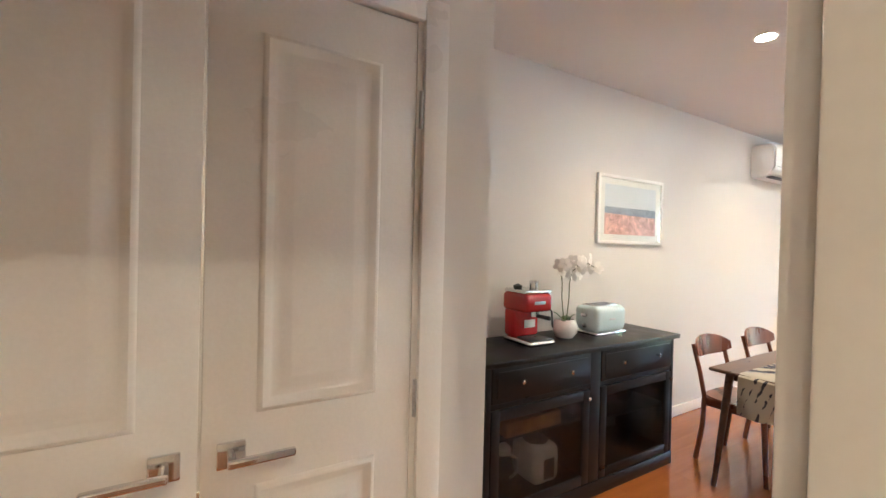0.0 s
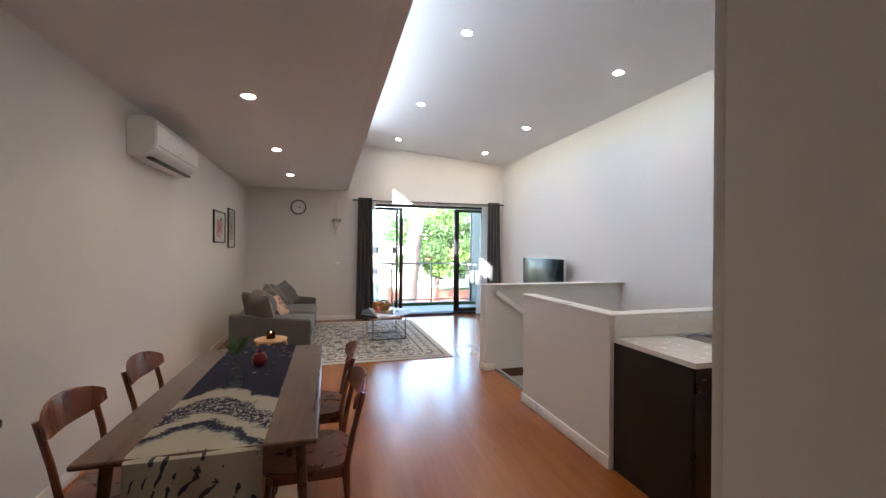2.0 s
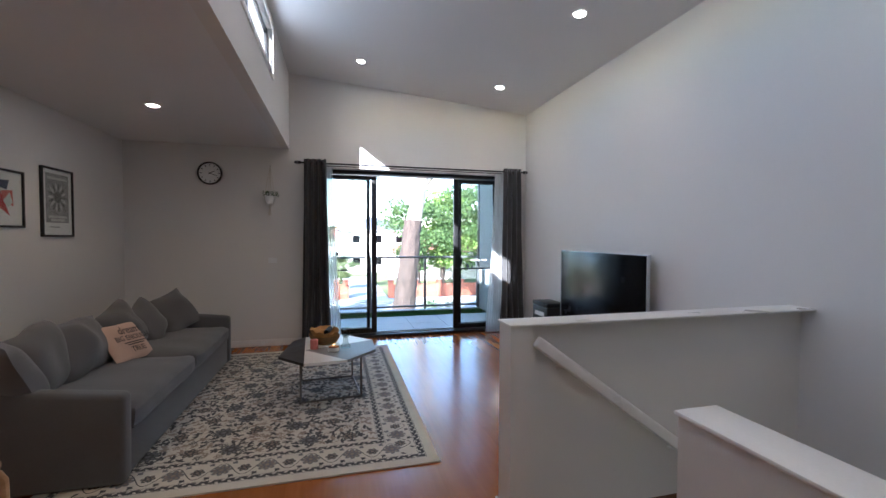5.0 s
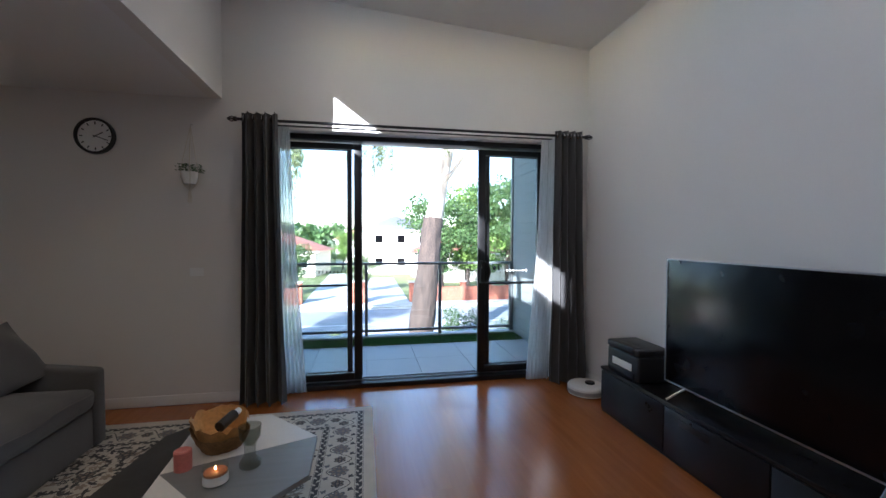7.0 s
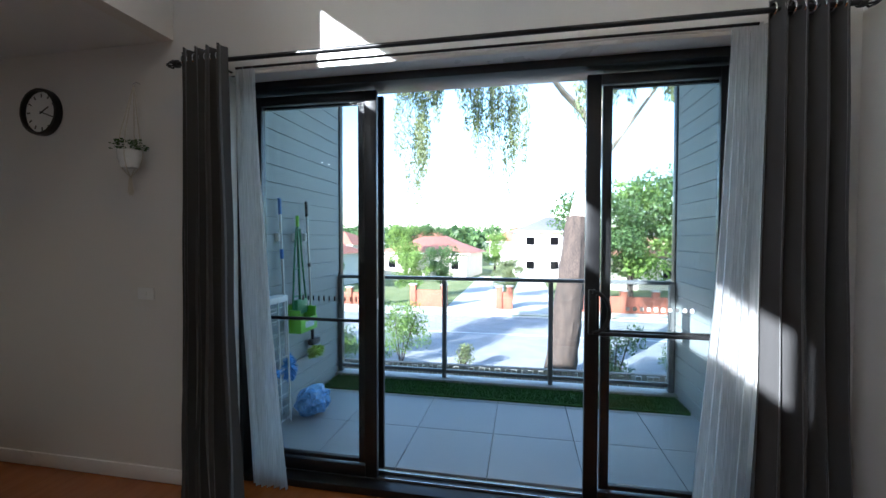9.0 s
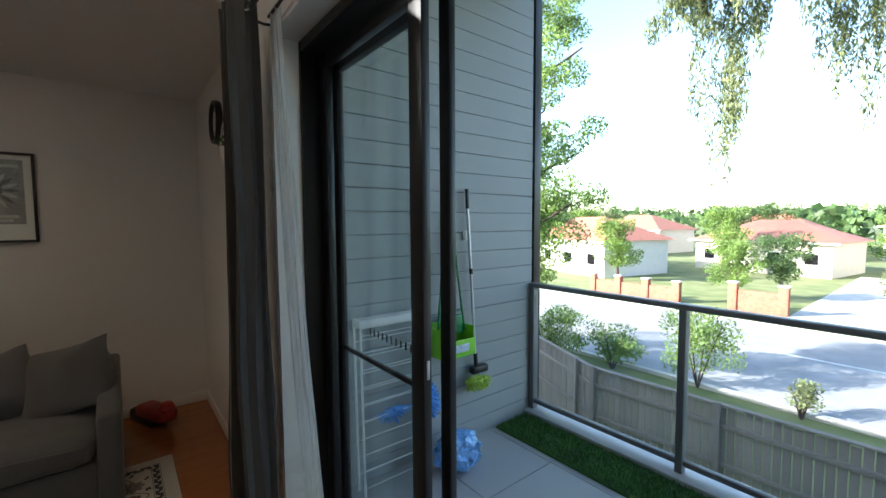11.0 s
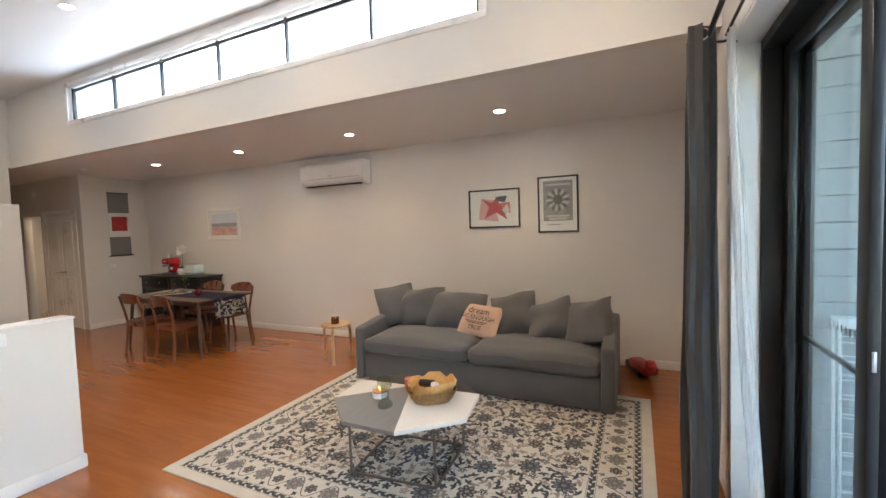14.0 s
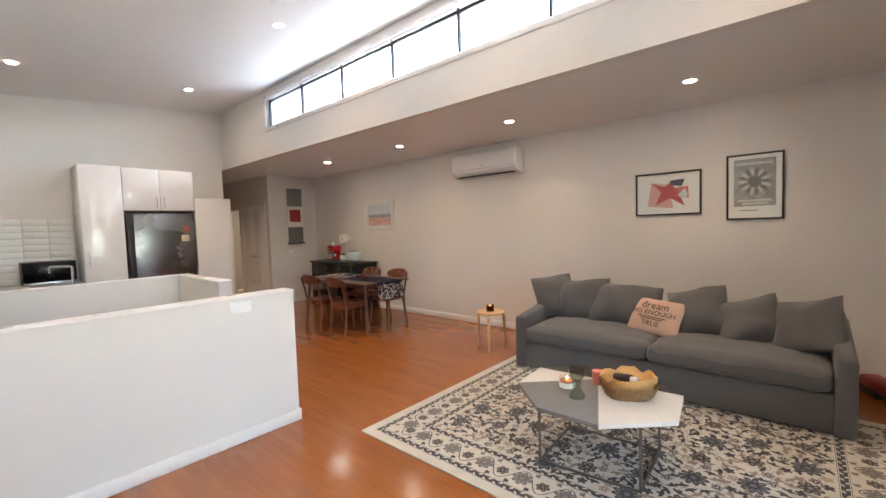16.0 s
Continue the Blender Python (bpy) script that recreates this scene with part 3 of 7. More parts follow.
def lever(parent, y, z, s):
    bm = bx(nb(), (-0.006, y - 0.028, z - 0.028), (0.004, y + 0.028, z + 0.028), 0.003)
    cyl(bm, (0.004, y, z), (0.045, y, z), 0.009)
    bx(bm, (0.037, min(y - s * 0.01, y + s * 0.125), z - 0.009), (0.052, max(y - s * 0.01, y + s * 0.125), z + 0.009), 0.005, 3)
    part("door_handle", bm, CHROME, parent, "chrome lever handle on a square plate")
l1 = panel_door(cup, -0.495, -0.003, 2.05, -1)
l2 = panel_door(cup, 0.003, 0.495, 2.05, 1)
lever(l1, -0.06, 1.0, -1)
lever(l2, 0.06, 1.0, 1)
for z in (0.25, 1.05, 1.82):
    part("hinge", cyl(nb(), (0.002, 0.498, z - 0.05), (0.002, 0.498, z + 0.05), 0.006), ALU, cup)
for a, b in (((-0.02, 0.502, 0), (0.014, 0.575, 2.12)), ((-0.02, -0.575, 0), (0.014, -0.502, 2.12)), ((-0.02, -0.502, 2.054), (0.014, 0.502, 2.12))):
    part("architrave", box(a, b, 0.005), TRIM, cup)
# doorway the walk comes out of, and the one at the corridor's end
for name, x, y0, y1, s in (("doorway_1", -0.168, -1.16, -0.34, -1), ("doorway_2", -1.09, -1.92, -1.20, 1)):
    d = thing(name, "white painted door frame of an open doorway", "door frame", (x, (y0 + y1) / 2, 0))
    tagged(d, kind="structure")
    h = (y1 - y0) / 2
    for sy in (-1, 1):
        part("jamb", box((min(-s * 0.11, 0), min(sy * h, sy * (h - 0.018)), 0), (max(-s * 0.11, 0), max(sy * h, sy * (h - 0.018)), 2.042), 0.002), TRIM, d)
        part("architrave", box((min(0, s * 0.015), min(sy * (h - 0.01), sy * (h + 0.06)), 0), (max(0, s * 0.015), max(sy * (h - 0.01), sy * (h + 0.06)), 2.11), 0.005), TRIM, d)
    part("jamb", box((min(-s * 0.11, 0), -h, 2.042), (max(-s * 0.11, 0), h, 2.06), 0.002), TRIM, d)
    part("architrave", box((min(0, s * 0.015), -h + 0.01, 2.05), (max(0, s * 0.015), h - 0.01, 2.11), 0.005), TRIM, d)

# sideboard
sb = thing("sideboard", "black painted sideboard with two drawers and two glass doors", "sideboard", (XL + 0.235, 1.47, 0))
W, D = 0.80, 0.215       # half width along y, half depth along x
part("plinth", box((-D, -W, 0), (D + 0.005, W, 0.09), 0.006), BLACKWOOD, sb)
part("top", box((-D - 0.012, -W - 0.025, 0.865), (D + 0.03, W + 0.025, 0.895), 0.006), BLACKWOOD, sb)
for y in (-W, W - 0.03):
    part("side", box((-D, y, 0.09), (D, y + 0.03, 0.865), 0.003), BLACKWOOD, sb)
part("back", box((-D, -W + 0.03, 0.09), (-D + 0.01, W - 0.03, 0.865)), BLACKWOOD, sb)
part("divider", box((-D + 0.01, -0.045, 0.09), (D, 0.045, 0.865), 0.003), BLACKWOOD, sb)
part("bottom", box((-D + 0.01, -W + 0.03, 0.09), (D - 0.03, W - 0.03, 0.11)), BLACKWOOD, sb)
part("drawer_rail", box((-D + 0.01, -W + 0.03, 0.645), (D - 0.004, W - 0.03, 0.672), 0.002), BLACKWOOD, sb)
def knob(parent, x, y, z):
    return part("knob", lathe(nb(), [(0, 0.0), (0.006, 0.0), (0.006, 0.012), (0.013, 0.018), (0.012, 0.026), (0, 0.029)], seg=14), CHROME, parent, "small silver knob")
for s in (-1, 1):
    y0, y1 = (0.048, W - 0.033) if s > 0 else (-W + 0.033, -0.048)
    dr = part("drawer", box((D - 0.02, y0, 0.676), (D + 0.004, y1, 0.86), 0.004), BLACKWOOD, sb)
    part("drawer_panel", box((D + 0.003, y0 + 0.03, 0.70), (D + 0.009, y1 - 0.03, 0.836), 0.003), BLACKWOOD, dr)
    for f in (0.25, 0.75):
        k = knob(dr, 0, 0, 0)
        k.matrix_basis = pose(D + 0.008, y0 + (y1 - y0) * f, 0.775, 0, 90, 0)
    dl = part("glass_door", bx(bx(bx(bx(nb(), (D - 0.018, y0, 0.095), (D + 0.003, y0 + 0.055, 0.642), 0.003), (D - 0.018, y1 - 0.055, 0.095), (D + 0.003, y1, 0.642), 0.003),
              (D - 0.018, y0 + 0.055, 0.095), (D + 0.003, y1 - 0.055, 0.15), 0.003), (D - 0.018, y0 + 0.055, 0.587), (D + 0.003, y1 - 0.055, 0.642), 0.003), BLACKWOOD, sb)
    part("pane", box((D - 0.009, y0 + 0.055, 0.15), (D - 0.005, y1 - 0.055, 0.587)), SMOKE, dl)
    k = knob(dl, 0, 0, 0)
    k.matrix_basis = pose(D + 0.002, (y1 - 0.028) if s > 0 else (y1 - 0.028), 0.60, 0, 90, 0)
    part("shelf", box((-D + 0.012, y0, 0.40) if s > 0 else (-D + 0.012, y0, 0.44), (D - 0.06, y1, 0.415) if s > 0 else (D - 0.06, y1, 0.455), 0.002), BLACKWOOD, sb)
SBX, SBY, SBT = XL + 0.235, 1.47, 0.895
tray = thing("wooden_box", "shallow wooden tray on the sideboard shelf", "tray", (SBX + 0.02, SBY - 0.42, 0.456))
bm = nb()
for a, b in (((-0.14, -0.2, 0), (0.14, 0.2, 0.012)), ((-0.14, -0.2, 0.012), (-0.125, 0.2, 0.08)), ((0.125, -0.2, 0.012), (0.14, 0.2, 0.08)), ((-0.125, -0.2, 0.012), (0.125, -0.185, 0.08)), ((-0.125, 0.185, 0.012), (0.125, 0.2, 0.08))):
    bx(bm, a, b, 0.003)
part("tray_body", bm, wood("oak_box", (0.30, 0.13, 0.05), (0.5, 0.27, 0.11), 0.4), tray)
jug = thing("glass_jug", "clear glass jug with a white lid in the sideboard", "jug", (SBX + 0.05, SBY - 0.56, 0.111))
part("body", lathe(nb(), [(0, 0), (0.06, 0), (0.075, 0.03), (0.07, 0.14), (0.045, 0.19), (0.05, 0.215)], seg=20), CLEAR, jug)
part("lid", lathe(nb(), [(0, 0.215), (0.052, 0.215), (0.052, 0.24), (0.03, 0.26), (0, 0.262)], seg=20), WHITEPLASTIC, jug)
part("handle", tube(nb(), [(0, 0.065, 0.05), (0, 0.11, 0.07), (0, 0.115, 0.15), (0, 0.055, 0.19)], 0.008), WHITEPLASTIC, jug)
fry = thing("air_fryer", "rounded white countertop appliance with a black top", "appliance", (SBX + 0.03, SBY - 0.29, 0.111))
part("body", bx(nb(), (-0.11, -0.1, 0), (0.11, 0.1, 0.22), 0.045, 4), WHITEPLASTIC, fry)
part("control_panel", box((0.1085, -0.035, 0.04), (0.113, 0.045, 0.15), 0.004), BLACKPLASTIC, fry)
part("lid", lathe(nb(), [(0.07, 0.218), (0.075, 0.226), (0.05, 0.232), (0, 0.233)], seg=20), BLACKPLASTIC, fry)
for dy, dz, r in ((0.2, 0.111, 0.07), (0.5, 0.111, 0.08), (0.26, 0.416, 0.055), (0.55, 0.416, 0.06)):
    g = thing("glass_bowl", "clear glass bowl in the sideboard", "bowl", (SBX + 0.01, SBY + dy, dz), group="glassware in the sideboard")
    part("bowl_body", lathe(nb(), [(0, 0), (r * 0.5, 0), (r * 0.9, r * 0.6), (r, r * 1.3), (r * 0.95, r * 1.3), (r * 0.84, r * 0.6), (0, 0.012)], seg=20), CLEAR, g)

# espresso machine
em = thing("espresso_machine", "red and chrome espresso machine on the sideboard", "coffee machine", (SBX - 0.03, SBY - 0.32, SBT), 0)
em.scale = (0.92, 0.84, 0.95)
part("base", bx(nb(), (-0.12, -0.12, 0), (0.15, 0.12, 0.035), 0.02, 3), CHROME, em, "chrome drip base")
part("drip_grille", bx(nb(), (0.0, -0.1, 0.034), (0.14, 0.1, 0.042), 0.004), DARKSTEEL, em)
part("column", bx(nb(), (-0.12, -0.11, 0.035), (0.0, 0.11, 0.21), 0.02, 3), RED, em)
part("head", bx(nb(), (-0.125, -0.125, 0.20), (0.11, 0.125, 0.315), 0.028, 4), RED, em)
part("top_tray", bx(nb(), (-0.11, -0.12, 0.315), (0.1, 0.12, 0.335), 0.008, 2), CHROME, em)
part("name_plate", box((0.111, -0.05, 0.25), (0.1135, 0.05, 0.268), 0.001), ALU, em)
part("rear_label", box((0.001, -0.03, 0.09), (0.004, 0.07, 0.14), 0.001), PAPER, em, "white paper label")
part("group_head", lathe(nb(), [(0, 0.17), (0.03, 0.17), (0.03, 0.205), (0, 0.205)], at=(0.06, 0, 0), seg=18), CHROME, em)
bm = cyl(nb(), (0.06, 0, 0.178), (0.17, 0.03, 0.172), 0.011, 0.013)
part("portafilter_handle", bm, BLACKPLASTIC, em)
part("steam_wand", tube(nb(), [(0.07, 0.115, 0.23), (0.1, 0.125, 0.2), (0.11, 0.125, 0.1)], 0.006), BLACKPLASTIC, em)
part("cap", lathe(nb(), [(0, 0.335), (0.03, 0.335), (0.03, 0.385), (0.022, 0.39), (0, 0.39)], at=(0.02, 0.03, 0), seg=18), CHROME, em)
part("knob", lathe(nb(), [(0, 0.335), (0.028, 0.335), (0.032, 0.355), (0.0, 0.368)], at=(-0.04, -0.06, 0), seg=18), BLACKPLASTIC, em)

# orchid
orc = thing("potted_orchid", "white artificial orchid in a white ribbed pot", "plant", (SBX - 0.03, SBY + 0.0, SBT))
bm = lathe(nb(), [(0, 0), (0.05, 0), (0.075, 0.035), (0.078, 0.075), (0.062, 0.115), (0.055, 0.115), (0.06, 0.09), (0, 0.085)], seg=28)
for v in bm.verts:
    a = math.atan2(v.co.y, v.co.x)
    k = 1 + 0.02 * math.sin(a * 14)
    v.co.x *= k
    v.co.y *= k
part("pot", bm, CERAMIC, orc)
bm = nb()
for a, tilt, ln in ((0.4, 0.5, 0.13), (2.2, 0.7, 0.12), (3.9, 0.55, 0.14), (5.3, 0.8, 0.11), (1.3, 1.0, 0.10)):
    pts = []
    for i in range(7):
        t = i / 6
        pts.append((ln * t * math.sin(tilt), ln * t * math.cos(tilt) - 0.05 * t * t, 0.03 * math.sin(math.pi * min(t * 1.05, 1)) + 0.002))
    row = [[bm.verts.new((math.cos(a) * r - math.sin(a) * w * s, math.sin(a) * r + math.cos(a) * w * s, 0.09 + z - 0.006 * abs(s))) for s in (-1, 0, 1)] for r, z, w in pts]
    for p, q in zip(row, row[1:]):
        for k in range(2):
            bm.faces.new((p[k], p[k + 1], q[k + 1], q[k]))
part("leaves", bm, LEAF, orc, "dark green strap leaves")
tips = []
for dy, lean in ((-0.035, -0.02), (0.03, 0.05)):
    pts = [(0, dy * 0.3, 0.09), (0, dy, 0.25), (0, dy, 0.34), (0, dy + lean * 0.5, 0.42), (0.02, dy + lean + 0.02, 0.46), (0.03, dy + lean + 0.09, 0.47), (0.03, dy + lean + 0.16, 0.44)]
    part("stem", tube(nb(), pts, 0.003, 6), STEMGREEN, orc)
    tips.append(pts)
rng = random.Random(2)
for pts in tips:
    for k in range(9):
        i = 3 + k % 4
        c = Vector(pts[i]) + Vector((rng.uniform(-0.03, 0.04), rng.uniform(-0.05, 0.05), rng.uniform(-0.035, 0.035)))
        bm = nb()
        f = Matrix.Translation(c) @ Euler((rng.uniform(-0.5, 0.5), rng.uniform(0.9, 1.6), rng.uniform(-0.7, 0.7))).to_matrix().to_4x4()
        for p in range(5):
            a = p * math.tau / 5
            ring = [bm.verts.new(f @ Vector((math.cos(a) * r - math.sin(a) * w, math.sin(a) * r + math.cos(a) * w, h))) for r, w, h in ((0.004, 0, 0), (0.024, 0.019, 0.004), (0.042, 0.012, 0.0), (0.046, 0, -0.002), (0.042, -0.012, 0.0), (0.024, -0.019, 0.004))]
            bm.faces.new(ring)
        part("flower", bm, PETAL, orc)

# toaster
to = thing("toaster", "pale blue two-slot toaster with chrome trim", "toaster", (SBX - 0.03, SBY + 0.34, SBT), 0)
part("base", bx(nb(), (-0.095, -0.15, 0), (0.095, 0.15, 0.022), 0.008, 2), CHROME, to)
part("body", bx(nb(), (-0.095, -0.155, 0.02), (0.095, 0.155, 0.19), 0.04, 5), MINT, to)
part("top_plate", box((-0.06, -0.12, 0.187), (0.06, 0.12, 0.196), 0.004), CHROME, to)
for x in (-0.03, 0.03):
    part("slot", box((x - 0.014, -0.105, 0.19), (x + 0.014, 0.105, 0.1975), 0.001), BLACKPLASTIC, to)
part("lever", box((-0.02, -0.172, 0.12), (0.02, -0.152, 0.14), 0.004), CHROME, to)
part("dial", lathe(nb(), [(0, 0), (0.016, 0), (0.014, 0.012), (0, 0.013)], seg=16), CHROME, to).matrix_basis = pose(0, -0.155, 0.06, 90, 0, 0)
part("badge", box((0.0945, -0.03, 0.1), (0.0965, 0.03, 0.112), 0.0005), ALU, to)

# dining table
TX, TY, TZ = -1.035, 3.03, 0.745
tab = thing("dining_table", "dark walnut dining table with tapered round legs", "table", (TX, TY, 0))
bm = nb()
bx(bm, (-0.415, -0.835, 0.722), (0.415, 0.835, 0.745), 0.010, 3)
part("tabletop", bm, TABLEWOOD, tab)
for a, b in (((-0.33, -0.70, 0.66), (-0.31, 0.70, 0.722)), ((0.31, -0.70, 0.66), (0.33, 0.70, 0.722)), ((-0.31, -0.70, 0.66), (0.31, -0.68, 0.722)), ((-0.31, 0.68, 0.66), (0.31, 0.70, 0.722))):
    part("apron", box(a, b, 0.003), TABLEWOOD, tab)
for sx in (-1, 1):
    for sy in (-1, 1):
        part("leg", cyl(nb(), (sx * 0.34, sy * 0.72, 0.722), (sx * 0.385, sy * 0.79, 0), 0.024, 0.014, 14), TABLEWOOD, tab)

# table runner with a wave print, hanging over both ends
def wave_cloth():
    m, nt, p = nodes_of("wave_print_cloth")
    n, l = nt.nodes, nt.links
    tc = n.new("ShaderNodeTexCoord")
    sep = n.new("ShaderNodeSeparateXYZ")
    l.new(tc.outputs["UV"], sep.inputs[0])
    def math_node(op, x, y, z=None):
        m_ = n.new("ShaderNodeMath")
        m_.operation = op
        for k, v in enumerate((x, y, z)):
            if v is None:
                continue
            if isinstance(v, (int, float)):
                m_.inputs[k].default_value = v
            else:
                l.new(v, m_.inputs[k])
        return m_.outputs[0]
    def noise_node(scale, detail, distortion):
        t_ = n.new("ShaderNodeTexNoise")
        t_.inputs["Scale"].default_value, t_.inputs["Detail"].default_value, t_.inputs["Distortion"].default_value = scale, detail, distortion
        l.new(tc.outputs["UV"], t_.inputs["Vector"])
        return t_.outputs["Fac"]
    NAVY, DEEPBLUE, FOAM, GREYBLUE = (0.020, 0.022, 0.060), (0.030, 0.036, 0.095), (0.60, 0.57, 0.49), (0.20, 0.23, 0.28)
    # crests lie across the cloth and bow towards its middle; fine claws fray their far edge
    bow = math_node("MULTIPLY", math_node("SINE", math_node("MULTIPLY", sep.outputs["X"], 9.0), 0), 0.13)
    w0 = math_node("ADD", sep.outputs["Y"], math_node("SUBTRACT", 0.06, bow))
    w1 = math_node("MULTIPLY_ADD", math_node("SUBTRACT", noise_node(5.0, 3, 0.8), 0.5), 0.22, w0)
    w2 = math_node("MULTIPLY_ADD", math_node("SUBTRACT", noise_node(26.0, 6, 2.0), 0.5), 0.13, w1)
    span = math_node("DIVIDE", w2, 2.2)
    base = ramp(nt, span, [(0.0, FOAM), (0.165, FOAM), (0.178, GREYBLUE), (0.186, NAVY), (0.205, NAVY), (0.215, FOAM), (0.245, FOAM), (0.258, DEEPBLUE), (0.335, DEEPBLUE), (0.345, FOAM), (0.392, FOAM), (0.402, NAVY), (1.0, NAVY)])
    # curved dark ribs in the hanging wave, flecks of spray in the hollow
    rib = math_node("SINE", math_node("MULTIPLY_ADD", sep.outputs["X"], 110.0, math_node("MULTIPLY_ADD", w1, -46.0, 0.0)), 0)
    low = math_node("LESS_THAN", w1, 0.19)
    ribs = math_node("MULTIPLY", math_node("GREATER_THAN", math_node("MULTIPLY_ADD", noise_node(14.0, 4, 1.2), 3.4, rib), 2.55), low)
    fleck = math_node("MULTIPLY", math_node("GREATER_THAN", noise_node(60.0, 5, 1.5), 0.555), math_node("MULTIPLY", math_node("GREATER_THAN", w1, 0.50), math_node("LESS_THAN", w1, 0.76)))
    # pale birds over the plain far half
    bird = math_node("MULTIPLY", math_node("GREATER_THAN", noise_node(8.0, 1, 3.0), 0.715), math_node("GREATER_THAN", w1, 1.05))
    far = math_node("MULTIPLY", math_node("GREATER_THAN", noise_node(15.0, 2, 1.8), 0.50), math_node("GREATER_THAN", sep.outputs["Y"], 1.96))
    def over(fac, under, color):
        x_ = n.new("ShaderNodeMix")
        x_.data_type = "RGBA"
        l.new(fac, x_.inputs["Factor"])
        l.new(under, x_.inputs["A"])
        x_.inputs["B"].default_value = (*color, 1)
        return x_.outputs["Result"]
    col = over(far, over(bird, over(fleck, over(ribs, base, (0.06, 0.068, 0.10)), FOAM), FOAM), FOAM)
    l.new(col, p.inputs["Base Color"])
    p.inputs["Roughness"].default_value = 0.9
    w = n.new("ShaderNodeTexNoise")
    w.inputs["Scale"].default_value = 400
    bp = n.new("ShaderNodeBump")
    bp.inputs["Strength"].default_value, bp.inputs["Distance"].default_value = 0.2, 0.001
    l.new(w.outputs["Fac"], bp.inputs["Height"])
    l.new(bp.outputs[0], p.inputs["Normal"])
    return m
run = thing("table_runner", "deep blue table runner with white wave print over both ends", "table runner", (TX, TY, TZ))
bm = nb()
uvl = bm.loops.layers.uv.new("cloth")
drop0, drop1, L2, nx = 0.24, 0.26, 0.838, 14
path_rows = []
for i in range(60):
    s = -drop0 - L2 + i * (drop0 + drop1 + 2 * L2) / 59
    if s < -L2:
        y, z = -L2 - 0.006 - 0.012 * math.sin((-L2 - s) * 9), 0.006 - (-L2 - s)
    elif s > L2:
        y, z = L2 + 0.006 + 0.012 * math.sin((s - L2) * 9), 0.006 - (s - L2)
    else:
        y, z = s, 0.004
    path_rows.append((s, y, z))
grid = []
for s, y, z in path_rows:
    r = []
    for j in range(nx + 1):
        u = j / nx
        hang = max(abs(s) - L2, 0)
        wav = hang * 0.10 * math.sin(u * 13 + s)
        r.append((bm.verts.new((-0.245 + 0.46 * u + wav * 0.3, y + wav * (1 if s > 0 else -1), z + (0.0015 * math.sin(u * 9 + s * 7) if hang == 0 else 0))), u * 0.46, s + L2 + drop0))
    grid.append(r)
for p, q in zip(grid, grid[1:]):
    for j in range(nx):
        f = bm.faces.new((p[j][0], p[j + 1][0], q[j + 1][0], q[j][0]))
        for lp, src in zip(f.loops, (p[j], p[j + 1], q[j + 1], q[j])):
            lp[uvl].uv = (src[1], src[2])
bmesh.ops.solidify(bm, geom=bm.faces[:], thickness=0.0025)
part("cloth", bm, wave_cloth(), run)

# vase, pomegranate and candle on the runner
vas = thing("bud_vase", "clear glass bud vase with a green sprig on the dining table", "vase", (-1.06, 2.93, TZ + 0.0065))
part("vase_body", lathe(nb(), [(0, 0), (0.035, 0), (0.045, 0.03), (0.045, 0.06), (0.02, 0.10), (0.018, 0.15), (0.022, 0.16), (0.015, 0.155), (0.015, 0.1), (0.038, 0.06), (0.036, 0.02), (0, 0.01)], seg=20), CLEAR, vas)
bm = nb()
rng = random.Random(8)
for k in range(22):
    a, t = rng.uniform(0, 6.28), rng.uniform(0.3, 1.1)
    c = Vector((0, 0, 0.16 + rng.uniform(0, 0.06)))
    d = Vector((math.cos(a) * math.sin(t), math.sin(a) * math.sin(t), math.cos(t)))
    s = d.orthogonal().normalized() * 0.009
    ln = rng.uniform(0.04, 0.11)
    bm.faces.new([bm.verts.new(p) for p in (c, c + d * ln * 0.5 + s, c + d * ln, c + d * ln * 0.5 - s)])
part("leaves", bm, LEAF, vas)
part("stem", tube(nb(), [(0, 0, 0.02), (0.005, 0, 0.1), (0, 0.004, 0.2)], 0.003, 6), STEMGREEN, vas)
pom = thing("pomegranate_ornament", "dark red pomegranate ornament beside the vase", "ornament", (-1.0, 3.31, TZ + 0.0065))
part("fruit", lathe(nb(), [(0, 0), (0.028, 0.004), (0.045, 0.03), (0.046, 0.05), (0.03, 0.078), (0.012, 0.085), (0.012, 0.095), (0.018, 0.105), (0.01, 0.1), (0, 0.09)], seg=22), mat("pomegranate_skin", (0.16, 0.012, 0.016), 0.35, vary=0.3, bump=0.1), pom)
part("twig", tube(nb(), [(-0.02, 0, 0.07), (-0.04, 0.01, 0.11), (-0.045, 0.02, 0.16)], 0.003, 6), STEMGREEN, pom)

